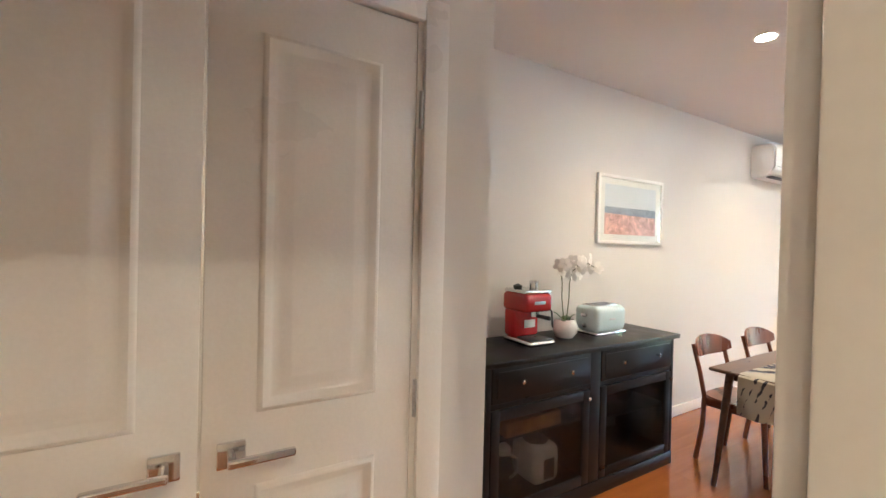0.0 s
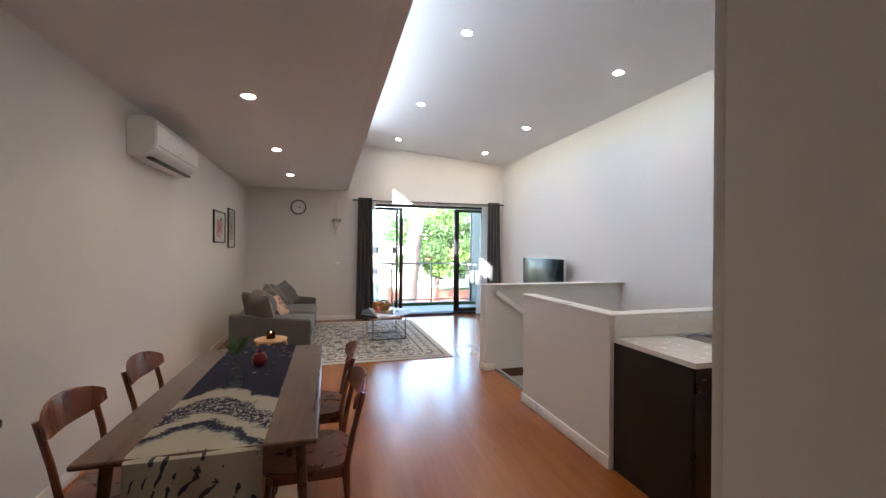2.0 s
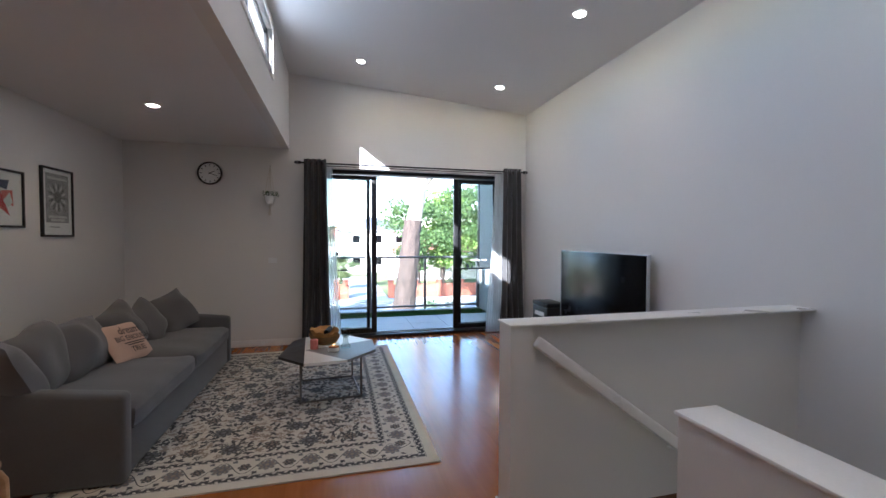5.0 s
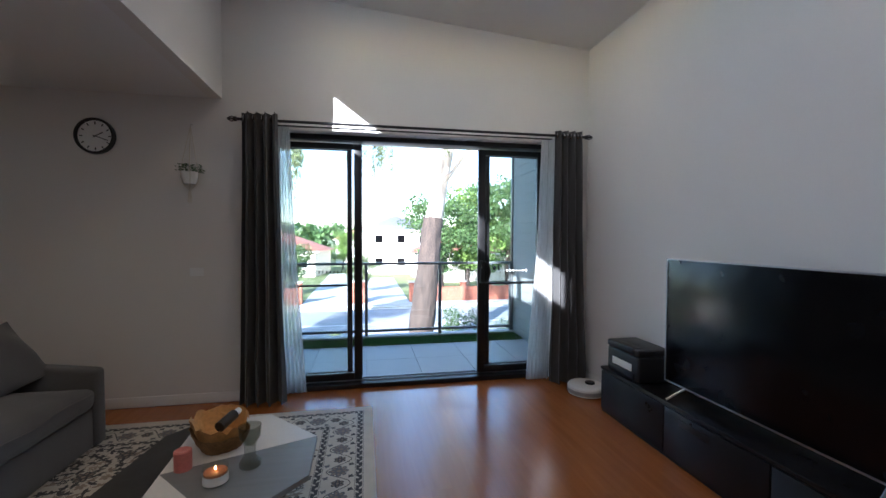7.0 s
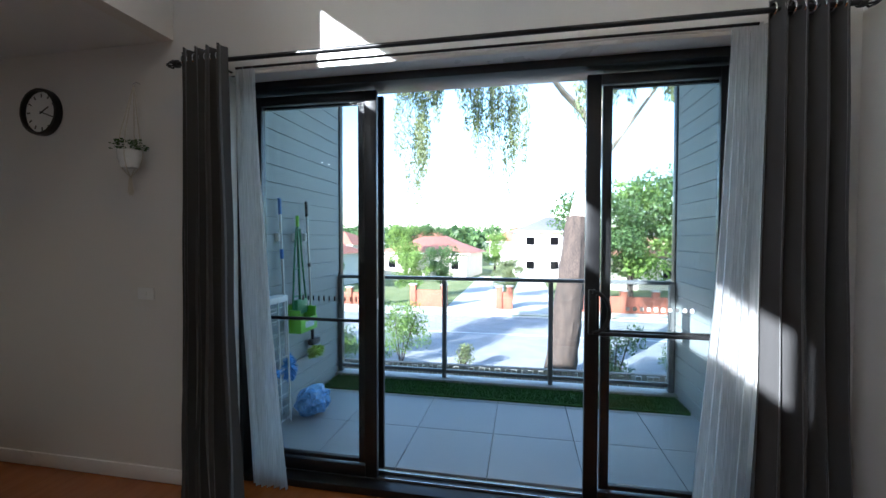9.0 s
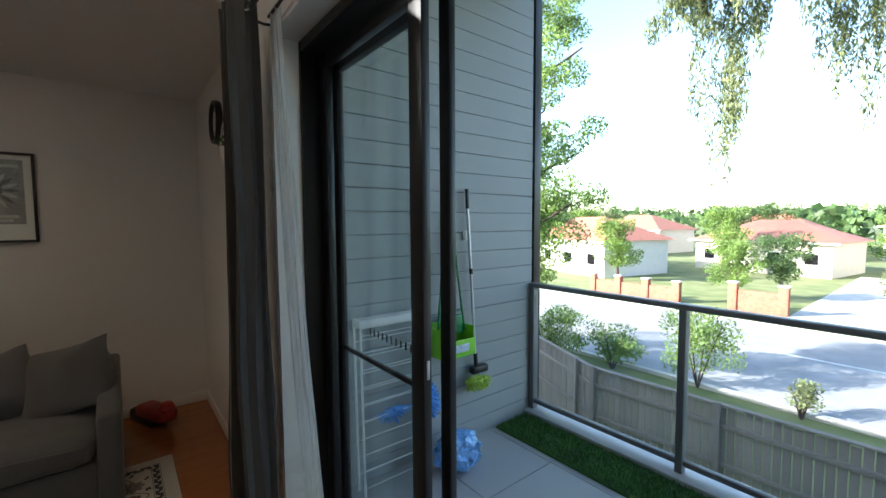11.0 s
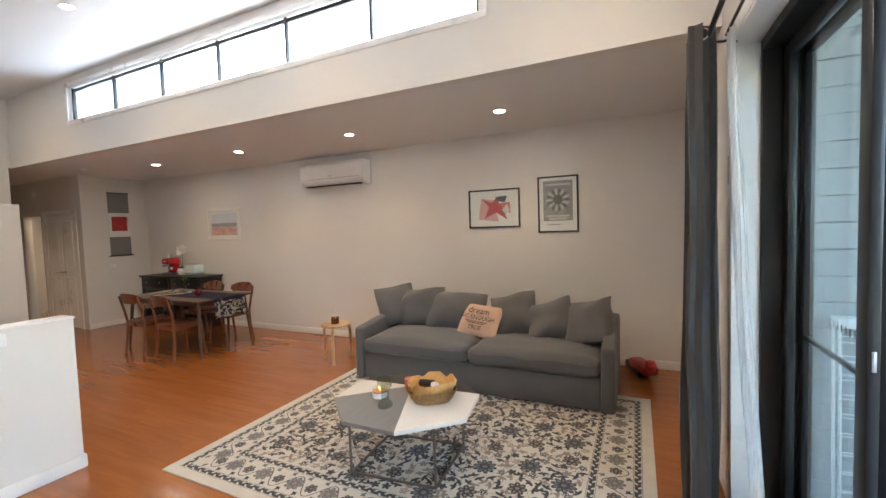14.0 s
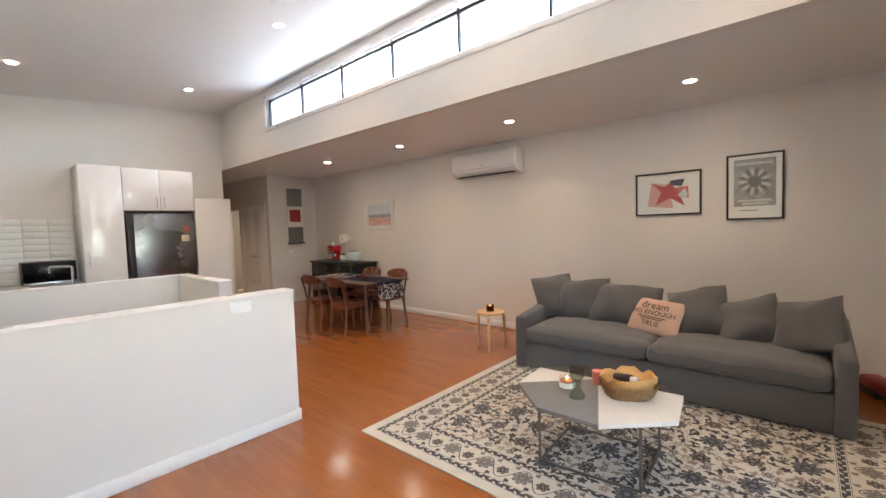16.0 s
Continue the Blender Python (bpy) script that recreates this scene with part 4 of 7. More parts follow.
# chairs
def dining_chair(at, turn):
    """Chair whose back stands at -x of its seat."""
    ch = thing("dining_chair", "reddish brown wooden dining chair with a curved back rest", "chair", at, turn, "chairs round the dining table")
    poly = []
    for k in range(28):
        a = k * math.tau / 28
        c, s = math.cos(a), math.sin(a)
        poly.append((0.215 * abs(c) ** 0.55 * (1 if c > 0 else -1), 0.225 * abs(s) ** 0.55 * (1 if s > 0 else -1)))
    bm = prism(nb(), poly, 0.435, 0.462)
    bmesh.ops.bevel(bm, geom=[e for e in bm.edges if abs(e.verts[0].co.z - e.verts[1].co.z) < 1e-5], offset=0.009, segments=2, affect="EDGES")
    part("seat", bm, CHAIRWOOD, ch)
    for sy in (-1, 1):
        part("front_leg", cyl(nb(), (0.165, sy * 0.175, 0.437), (0.20, sy * 0.205, 0), 0.018, 0.012, 12), CHAIRWOOD, ch)
        part("back_leg", tube(nb(), [(-0.225, sy * 0.20, 0), (-0.19, sy * 0.19, 0.25), (-0.185, sy * 0.185, 0.45), (-0.215, sy * 0.195, 0.62), (-0.262, sy * 0.2, 0.80)], 0.0165, 10, 0.85), CHAIRWOOD, ch)
        part("side_rail", box((-0.18, sy * 0.165 - 0.009, 0.385), (0.16, sy * 0.165 + 0.009, 0.436), 0.003), CHAIRWOOD, ch)
    part("front_rail", box((0.15, -0.16, 0.385), (0.168, 0.16, 0.436), 0.003), CHAIRWOOD, ch)
    part("back_rail", box((-0.196, -0.17, 0.385), (-0.178, 0.17, 0.436), 0.003), CHAIRWOOD, ch)
    bm = nb()
    cols = []
    for i in range(17):
        u = i / 16 * 2 - 1
        hh = 0.072 * (1 - 0.62 * abs(u) ** 3.2)
        y, x0 = u * 0.235, -0.285 + 0.058 * u * u
        lean = 0.18
        cols.append([bm.verts.new((x0 + t - (z * lean), y, 0.765 + 0.012 * (1 - u * u) + z)) for z, t in ((-hh, 0.0), (hh, 0.0), (hh, 0.017), (-hh, 0.017))])
    for p, q in zip(cols, cols[1:]):
        for k in range(4):
            bm.faces.new((p[k], p[(k + 1) % 4], q[(k + 1) % 4], q[k]))
    bm.faces.new(cols[0])
    bm.faces.new(cols[-1][::-1])
    bmesh.ops.bevel(bm, geom=bm.edges[:], offset=0.004, segments=1, affect="EDGES")
    part("backrest", bm, CHAIRWOOD, ch)
    return ch
first = dining_chair((-1.44, 2.70, 0), 0)
copy_thing(first, pose(-1.42, 3.38, 0, 0, 0, 0))
copy_thing(first, pose(-0.68, 2.72, 0, 0, 0, 181))
copy_thing(first, pose(-0.68, 3.38, 0, 0, 0, 178))

# wall hangings at this end
def picture(name, label, y0, y1, z0, z1, frame_mat, fw, mount):
    """Framed print on the left wall. Returns its thing; the print's own shapes are added in its y-z plane."""
    t = thing(name, label, "picture", (XL + 0.001, (y0 + y1) / 2, (z0 + z1) / 2))
    hy, hz = (y1 - y0) / 2, (z1 - z0) / 2
    bm = nb()
    for a, b in (((0, -hy, -hz), (0.024, -hy + fw, hz)), ((0, hy - fw, -hz), (0.024, hy, hz)), ((0, -hy + fw, -hz), (0.024, hy - fw, -hz + fw)), ((0, -hy + fw, hz - fw), (0.024, hy - fw, hz))):
        bx(bm, a, b, 0.002)
    part("picture_frame", bm, frame_mat, t)
    part("mount", box((0.001, -hy + fw, -hz + fw), (0.010, hy - fw, hz - fw)), PAPER, t)
    p = part("pane", box((0.0185, -hy + fw, -hz + fw), (0.0205, hy - fw, hz - fw)), GLASS, t)
    p.visible_shadow = False
    return t
def flat(parent, name, poly, x, material):
    """Printed patch on a sheet that looks along +x."""
    bm = nb()
    a = [bm.verts.new((x, y, z)) for y, z in poly]
    b = [bm.verts.new((x + 0.0008, y, z)) for y, z in poly]
    n = len(poly)
    bm.faces.new(b)
    bm.faces.new(a[::-1])
    for k in range(n):
        bm.faces.new((a[k], a[(k + 1) % n], b[(k + 1) % n], b[k]))
    return part(name, bm, material, parent)
pa = picture("framed_beach_print", "white framed print of a pale beach scene", 1.985, 2.80, 1.505, 2.03, mat("white_frame", (0.8, 0.79, 0.77), 0.35, bump=0.02), 0.025, 0.06)
flat(pa, "sky_band", [(-0.32, 0.02), (0.32, 0.02), (0.32, 0.19), (-0.32, 0.19)], 0.0102, mat("print_sky", (0.62, 0.66, 0.72), 0.7, vary=0.08, scale=4, bump=0))
flat(pa, "sea_band", [(-0.32, -0.03), (0.32, -0.045), (0.32, 0.02), (-0.32, 0.02)], 0.0102, mat("print_sea", (0.28, 0.33, 0.42), 0.7, vary=0.25, scale=10, bump=0))
flat(pa, "sand_band", [(-0.32, -0.19), (0.32, -0.19), (0.32, -0.045), (-0.32, -0.03)], 0.0102, mat("print_sand", (0.66, 0.40, 0.36), 0.7, vary=0.5, scale=25, fine=110, bump=0))
scr = thing("hanging_scroll", "grey hanging scroll with a red printed panel", "scroll", (-1.66, 0.192, 1.83))
GREYSILK = mat("grey_silk", (0.20, 0.20, 0.195), 0.7, vary=0.08, fine=200, bump=0.1)
part("backing", box((-0.17, 0, -0.56), (0.17, 0.004, 0.58)), GREYSILK, scr)
part("panel", box((-0.17, 0.004, -0.22), (0.17, 0.006, 0.22)), PAPER, scr)
part("red_print", box((-0.125, 0.006, -0.11), (0.125, 0.0075, 0.15)), mat("red_print", (0.40, 0.035, 0.035), 0.7, vary=0.5, scale=25, bump=0), scr)
part("roller", cyl(nb(), (-0.2, 0.012, -0.565), (0.2, 0.012, -0.565), 0.012), BLACKWOOD, scr)
part("hanging_bar", cyl(nb(), (-0.18, 0.008, 0.585), (0.18, 0.008, 0.585), 0.007), BLACKWOOD, scr)
sw = thing("light_switch", "white light switch plate on the wall", "switch", (-1.5, 0.192, 1.08))
part("plate", box((-0.057, 0, -0.036), (0.057, 0.008, 0.036), 0.003), WHITEPLASTIC, sw)
part("rocker", box((-0.012, 0.008, -0.01), (0.004, 0.011, 0.01), 0.001), WHITEPLASTIC, sw)
# air conditioner
ac = thing("air_conditioner", "white wall-mounted split air conditioner", "air conditioner", (XL, 4.93, 2.235))
prof = [(0.0, 0.0), (0.10, 0.0), (0.185, 0.05), (0.215, 0.10), (0.215, 0.29), (0.18, 0.335), (0.0, 0.335)]
bm = nb()
lo = [bm.verts.new((x, -0.56, z)) for x, z in prof]
hi = [bm.verts.new((x, 0.56, z)) for x, z in prof]
bm.faces.new(lo)
bm.faces.new(hi[::-1])
for k in range(len(prof)):
    bm.faces.new((lo[k], hi[k], hi[(k + 1) % len(prof)], lo[(k + 1) % len(prof)]))
bmesh.ops.bevel(bm, geom=bm.edges[:], offset=0.012, segments=3, affect="EDGES")
part("body", bm, WHITEPLASTIC, ac)
part("louvre", bx(nb(), (0.128, -0.49, 0.018), (0.20, 0.49, 0.026), 0.003, m=pose(0.0, 0, -0.002, 0, -32, 0) @ pose(0.0, 0, 0)), mat("louvre_grey", (0.55, 0.55, 0.54), 0.4), ac).matrix_basis = pose(0.01, 0, -0.055)
part("outlet", box((0.115, -0.49, -0.002), (0.165, 0.49, 0.012), 0.002), BLACKPLASTIC, ac)
part("seam", box((0.2135, -0.52, 0.098), (0.2165, 0.52, 0.102)), mat("seam_grey", (0.3, 0.3, 0.3), 0.5), ac)
part("badge", box((0.2135, -0.03, 0.13), (0.2168, 0.03, 0.14)), ALU, ac)

# ---- living end ----
# sofa: long side along y, back to the left wall
so = thing("sofa", "long grey slip-covered two-seat sofa on the rug", "sofa", (-1.42, 7.41, 0))
SX0, SX1, SL = -0.36, 0.62, 1.29
part("base", bx(nb(), (SX0 + 0.02, -SL + 0.112, 0.02), (SX1 - 0.02, SL - 0.112, 0.30), 0.02, 2), SOFA, so)
for s in (-1, 1):
    bm = nb()
    y0, y1 = (SL - 0.115, SL) if s > 0 else (-SL, -SL + 0.115)
    bx(bm, (SX0, y0, 0.015), (SX1, y1, 0.655), 0.03, 3)
    for v in bm.verts:
        if v.co.z > 0.4:
            v.co.z -= 0.10 * max((v.co.x + 0.1) / 0.7, 0) ** 1.5
            v.co += noise.noise_vector(v.co * 3) * 0.012
    part("arm", bm, SOFA, so)
part("back", bx(nb(), (SX0, -SL + 0.115, 0.02), (SX0 + 0.17, SL - 0.115, 0.60), 0.05, 3), SOFA, so)
def soft_box(a, b, r, seed, sag=0.02):
    bm = bx(nb(), a, b)
    bmesh.ops.subdivide_edges(bm, edges=bm.edges[:], cuts=11, use_grid_fill=True)
    c = (Vector(a) + Vector(b)) / 2
    h = (Vector(b) - Vector(a)) / 2
    for v in bm.verts:
        q = Vector([(v.co[i] - c[i]) / h[i] for i in range(3)])
        inner = Vector([max(min(v.co[i], c[i] + h[i] - r), c[i] - h[i] + r) for i in range(3)])
        d = v.co - inner
        if d.length > 1e-6:
            v.co = inner + d.normalized() * r * (1 if d.length > r * 0.99 else d.length / r)
        if q.z > 0.5:
            v.co.z += 0.03 * (1 - q.x ** 2) * (1 - q.y ** 2) - 0.01
        v.co += noise.noise_vector(v.co * 5 + Vector((seed, 0, 0))) * sag
    return bm
part("seat_cushion", soft_box((SX0 + 0.17, -SL + 0.118, 0.29), (SX1 + 0.025, -0.002, 0.465), 0.07, 3, 0.012), SOFA, so)
part("seat_cushion", soft_box((SX0 + 0.17, 0.002, 0.29), (SX1 + 0.025, SL - 0.118, 0.465), 0.07, 9, 0.016), SOFA, so)
part("seam", box((SX1 - 0.022, -SL + 0.16, 0.292), (SX1 - 0.012, SL - 0.16, 0.298)), SOFA, so)

def cushion(label, y, x, z, w, h, d, lean, spin, roll, seed, material=None, name="cushion", group="grey cushions on the sofa", pinch=0.6):
    c = thing(name, label, "cushion", (-1.42 + x, 7.41 + y, z), 0, group)
    m = pose(0, 0, 0, 0, 0, 90 + spin) @ pose(0, 0, 0, -lean, 0, 0) @ pose(0, 0, h / 2, 0, roll, 0)
    part("cover", pillow(nb(), w, h, d, m, 22, pinch, 0.026 if d > 0.12 else 0.008, seed), material or SOFA2, c)
    return c
ST = 0.468
cushion("grey back cushion slumped on the sofa arm", -1.07, 0.04, ST + 0.01, 0.48, 0.46, 0.22, 22, 46, -6, 1)
cushion("grey back cushion standing on the sofa", -0.80, 0.0, ST - 0.03, 0.54, 0.46, 0.27, 18, 6, -4, 2)
cushion("grey back cushion standing on the sofa", -0.38, 0.03, ST - 0.03, 0.70, 0.45, 0.28, 22, 2, 3, 3)
cushion("grey scatter cushion tilted on the sofa", 0.27, 0.06, ST - 0.02, 0.49, 0.46, 0.24, 30, -4, -15, 4)
cushion("grey scatter cushion leaning on its neighbour", 0.64, 0.10, ST - 0.03, 0.49, 0.42, 0.23, 33, -8, -22, 5)
cushion("grey scatter cushion leaning on the sofa arm", 0.96, 0.17, ST - 0.01, 0.50, 0.44, 0.23, 30, -38, -20, 6)
PINK = mat("blush_canvas", (0.56, 0.38, 0.29), 0.9, vary=0.06, fine=260, bump=0.2)
INK = mat("dark_print_ink", (0.03, 0.025, 0.025), 0.8, bump=0)
slogan = cushion("blush cushion printed with dark lettering", -0.06, 0.20, ST - 0.02, 0.46, 0.35, 0.10, 34, -8, 4, 7, PINK, "slogan_cushion", "", 0.3)
face = pose(0, 0, 0, 0, 0, 82) @ pose(0, 0, 0, -32, 0, 0) @ pose(0, -0.066, 0.17, 90, 5, 0)
for text, size, dy in (("dream", 0.098, 0.085), ("BIG ENOUGH", 0.066, 0.012), ("TRUE", 0.068, -0.095)):
    word("lettering", text, size, face @ pose(0, dy, 0.0), INK, slogan)
bm = nb()
for dy, w in ((-0.03, 0.26), (-0.048, 0.20)):
    bx(bm, (-w / 2, dy - 0.004, 0), (w / 2, dy + 0.004, 0.001))
part("lettering_bar", bm, INK, slogan).matrix_basis = face

# rug
def weave(name, color, vary=0.1):
    return mat(name, color, 0.95, vary=vary, scale=9, fine=320, bump=0.45, sheen=0.2)
RUGCREAM, RUGINK, RUGSLATE, RUGTAUPE = weave("rug_cream", (0.58, 0.535, 0.455)), weave("rug_ink", (0.030, 0.029, 0.034), 0.4), weave("rug_slate", (0.13, 0.13, 0.14), 0.3), weave("rug_taupe", (0.26, 0.20, 0.155), 0.3)
rug = thing("rug", "cream oriental rug with dark floral pattern and striped border", "rug", (0.03, 7.45, 0.001))
RX, RY = 1.06, 1.51       # half sizes; its far long edge runs under the sofa
RUGX0 = -1.29
class Motifs:
    """Flat woven shapes gathered by colour, a hair above the ground weave."""
    def __init__(self):
        self.v, self.f = collections.defaultdict(list), collections.defaultdict(list)
    def shape(self, ink, pts, z):
        base = len(self.v[ink])
        self.v[ink] += [(x, y, z) for x, y in pts]
        self.f[ink].append(tuple(range(base, base + len(pts))))
    def rosette(self, x, y, r, petals, turn, ink, heart, z, depth=0.34):
        n = petals * 6
        ring = []
        for k in range(n):
            a = k * math.tau / n
            q = r * (1 - depth + depth * abs(math.cos(a * petals / 2)) ** 0.7)
            ring.append((x + q * math.cos(a + turn), y + q * math.sin(a + turn)))
        self.shape(ink, ring, z)
        if heart:
            for k in range(petals):
                a = (k + 0.0) * math.tau / petals + turn
                self.leaf(x + 0.40 * r * math.cos(a), y + 0.40 * r * math.sin(a), a, 0.42 * r, 0.13 * r, heart, z + 0.0002)
            self.shape(heart, [(x + 0.22 * r * math.cos(k * math.tau / 10), y + 0.22 * r * math.sin(k * math.tau / 10)) for k in range(10)], z + 0.0002)
    def leaf(self, x, y, a, ln, w, ink, z, bend=0.0):
        c, s = math.cos(a), math.sin(a)
        out = []
        for t, q in ((0, 0), (0.25, 0.8), (0.5, 1), (0.75, 0.75), (1, 0), (0.75, -0.75), (0.5, -1), (0.25, -0.8)):
            u, v = t * ln, q * w + bend * t * t * ln
            out.append((x + c * u - s * v, y + s * u + c * v))
        self.shape(ink, out, z)
    def stem(self, pts, w, ink, z):
        for (x0, y0), (x1, y1) in zip(pts, pts[1:]):
            d = math.hypot(x1 - x0, y1 - y0) or 1
            nx_, ny_ = -(y1 - y0) / d * w, (x1 - x0) / d * w
            self.shape(ink, [(x0 + nx_, y0 + ny_), (x1 + nx_, y1 + ny_), (x1 - nx_, y1 - ny_), (x0 - nx_, y0 - ny_)], z)
    def put(self, name, parent):
        for ink in self.v:
            me = bpy.data.meshes.new(name)
            me.from_pydata(self.v[ink], [], self.f[ink])
            me.materials.append(ink)
            ob = new(name, me)
            ob.parent = parent
            tagged(ob, kind="stuff")
def band(name, inset, width, z, material):
    x0, x1, y0, y1 = RUGX0 + inset, RX - inset, -RY + inset, RY - inset
    bm = nb()
    for a, b in (((x0, y0, 0), (x1, y0 + width, z)), ((x0, y1 - width, 0), (x1, y1, z)), ((x0, y0 + width, 0), (x0 + width, y1 - width, z)), ((x1 - width, y0 + width, 0), (x1, y1 - width, z))):
        bx(bm, a, b)
    return part(name, bm, material, rug)
band("edge", 0.0, 0.075, 0.010, RUGCREAM)
band("guard_stripe", 0.075, 0.052, 0.0096, RUGINK)
band("border", 0.127, 0.20, 0.010, RUGCREAM)
band("guard_stripe", 0.327, 0.052, 0.0096, RUGINK)
FX0, FX1, FY0, FY1 = RUGX0 + 0.379, RX - 0.379, -RY + 0.379, RY - 0.379
part("field", box((FX0, FY0, 0), (FX1, FY1, 0.010)), RUGCREAM, rug)
rng = random.Random(19)
mo_ = Motifs()
Z = 0.0104
taken = []
def free(x, y, r):
    return all(math.hypot(x - a, y - b) > (r + c) * 0.80 for a, b, c in taken)
# large rosettes on a loose lattice, then smaller flowers, then sprigs in the gaps
ny, nxr = 9, 6
for j in range(ny):
    for i in range(nxr):
        x = FX0 + (i + 0.5 + (0.25 if j % 2 else -0.25)) * (FX1 - FX0) / nxr + rng.uniform(-0.02, 0.02)
        y = FY0 + (j + 0.5) * (FY1 - FY0) / ny + rng.uniform(-0.02, 0.02)
        if FX0 + 0.07 < x < FX1 - 0.07 and FY0 + 0.07 < y < FY1 - 0.07:
            r_ = (0.080, 0.062)[(i + j) % 2]
            mo_.rosette(x, y, r_, (10, 7)[(i + j) % 2], rng.uniform(0, 6), RUGINK, (RUGSLATE, RUGTAUPE)[(i + j) % 2], Z)
            taken.append((x, y, r_))
for k in range(5200):
    x, y = rng.uniform(FX0 + 0.03, FX1 - 0.03), rng.uniform(FY0 + 0.03, FY1 - 0.03)
    kind_ = rng.random()
    r_ = 0.034 if kind_ < 0.3 else 0.025
    if not free(x, y, r_):
        continue
    taken.append((x, y, r_))
    a = rng.uniform(0, 6.28)
    ink = (RUGINK, RUGINK, RUGTAUPE)[k % 3]
    if kind_ < 0.3:
        mo_.rosette(x, y, r_ * 0.95, 5, a, ink, RUGCREAM if k % 2 else None, Z, 0.5)
    else:
        for d in (-0.9, 0.0, 0.9):
            mo_.leaf(x - 0.012 * math.cos(a), y - 0.012 * math.sin(a), a + d, 0.042, 0.0105, ink, Z, 0.25 * d)
    pts = [(x + t * 0.075 * math.cos(a + 3.14 + t * 1.6), y + t * 0.075 * math.sin(a + 3.14 + t * 1.6)) for t in (0, 0.25, 0.5, 0.75, 1.0)]
    if all(FX0 < p < FX1 and FY0 < q < FY1 for p, q in pts):
        mo_.stem(pts, 0.0018, RUGTAUPE, Z - 0.0001)
# border: scrolling stem with rosettes, guard stripes: pale scroll on dark
def run_round(inset, step):
    x0, x1, y0, y1 = RUGX0 + inset, RX - inset, -RY + inset, RY - inset
    for ax, ay, bx_, by_ in ((x0, y0, x1, y0), (x1, y0, x1, y1), (x1, y1, x0, y1), (x0, y1, x0, y0)):
        ln = math.hypot(bx_ - ax, by_ - ay)
        n = round(ln / step)
        for k in range(n):
            t = (k + 0.5) / n
            yield ax + (bx_ - ax) * t, ay + (by_ - ay) * t, math.atan2(by_ - ay, bx_ - ax), k
for x, y, a, k in run_round(0.227, 0.135):
    c, s_ = math.cos(a), math.sin(a)
    if k % 2:
        mo_.rosette(x, y, 0.064, 8, a, RUGSLATE, RUGTAUPE, Z)
    else:
        mo_.rosette(x, y, 0.042, 6, a, RUGINK, RUGTAUPE, Z)
    arc = []
    for q in range(11):
        u, v = (q / 10 - 0.5) * 0.135, (0.075 if k % 2 else -0.075) * math.cos((q / 10 - 0.5) * math.pi)
        arc.append((x + c * u - s_ * v, y + s_ * u + c * v))
    mo_.stem(arc, 0.003, RUGINK, Z - 0.0001)
    for u in (-0.052, 0.052):
        for v in (-0.06, 0.06):
            mo_.leaf(x + c * u - s_ * v, y + s_ * u + c * v, a + (1 if u * v > 0 else -1) * 0.8 + (3.14 if u < 0 else 0), 0.045, 0.010, RUGSLATE if v > 0 else RUGINK, Z, 0.2)
for inset in (0.101, 0.353):
    for x, y, a, k in run_round(inset, 0.036):
        mo_.leaf(x - 0.013 * math.cos(a), y - 0.013 * math.sin(a), a + (0.7 if k % 2 else -0.7), 0.034, 0.0075, RUGCREAM, 0.0099)
    for off in (-0.021, 0.021):
        for x, y, a, k in run_round(inset + off, 0.09):
            mo_.stem([(x - 0.045 * math.cos(a), y - 0.045 * math.sin(a)), (x + 0.045 * math.cos(a), y + 0.045 * math.sin(a))], 0.0022, RUGCREAM, 0.0099)
mo_.put("woven_motif", rug)

# coffee table with a faceted top
ct = thing("coffee_table", "faceted white, grey and black coffee table on thin metal legs", "coffee table", (0.28, 7.40, 0.011))
O = (0.28, 7.40)
def top_piece(name, pts, material, label):
    bm = prism(nb(), [(x - O[0], y - O[1]) for x, y in pts], 0.395, 0.419)
    return part(name, bm, material, ct, label)
GREYTOP = mat("grey_stained_top", (0.20, 0.205, 0.21), 0.45, vary=0.15, scale=3, fine=90, bump=0.1, stretch=(1, 14, 14))
WHITETOP = mat("white_lacquer_top", (0.72, 0.70, 0.66), 0.35, vary=0.04, bump=0.02)
BLACKTOP = mat("black_stained_top", (0.03, 0.028, 0.027), 0.4, vary=0.2, bump=0.05)
P1, P2, P3, P4, P5, P6, P7, P8 = (-0.08, 7.19), (0.155, 6.93), (0.512, 6.955), (0.78, 7.24), (0.777, 7.605), (0.483, 7.925), (0.103, 7.875), (-0.01, 7.74)
INN = (0.131, 7.36)
top_piece("white_facet", [P2, P3, INN], WHITETOP, "white lacquered facet")
top_piece("grey_facet", [P3, P4, P5, INN], GREYTOP, "grey stained facet")
top_piece("white_facet", [P5, P6, P7, INN], WHITETOP, "white lacquered facet")
top_piece("black_facet", [P1, P2, INN, P7, P8], BLACKTOP, "black stained facet")
LEGM = mat("bronze_metal", (0.20, 0.18, 0.16), 0.35, 0.8)
legs = [(0.64, 7.18), (0.58, 7.76), (0.07, 7.73), (0.11, 7.14)]
for x, y in legs:
    part("leg", cyl(nb(), (x - O[0], y - O[1], 0.396), (x - O[0], y - O[1], 0.009), 0.009, seg=8), LEGM, ct)
for k in range(4):
    a, b = legs[k], legs[(k + 1) % 4]
    for z in (0.009, 0.385):
        part("floor_bar" if z < 0.1 else "top_bar", cyl(nb(), (a[0] - O[0], a[1] - O[1], z), (b[0] - O[0], b[1] - O[1], z), 0.0085, seg=8), LEGM, ct)
CT = 0.4305
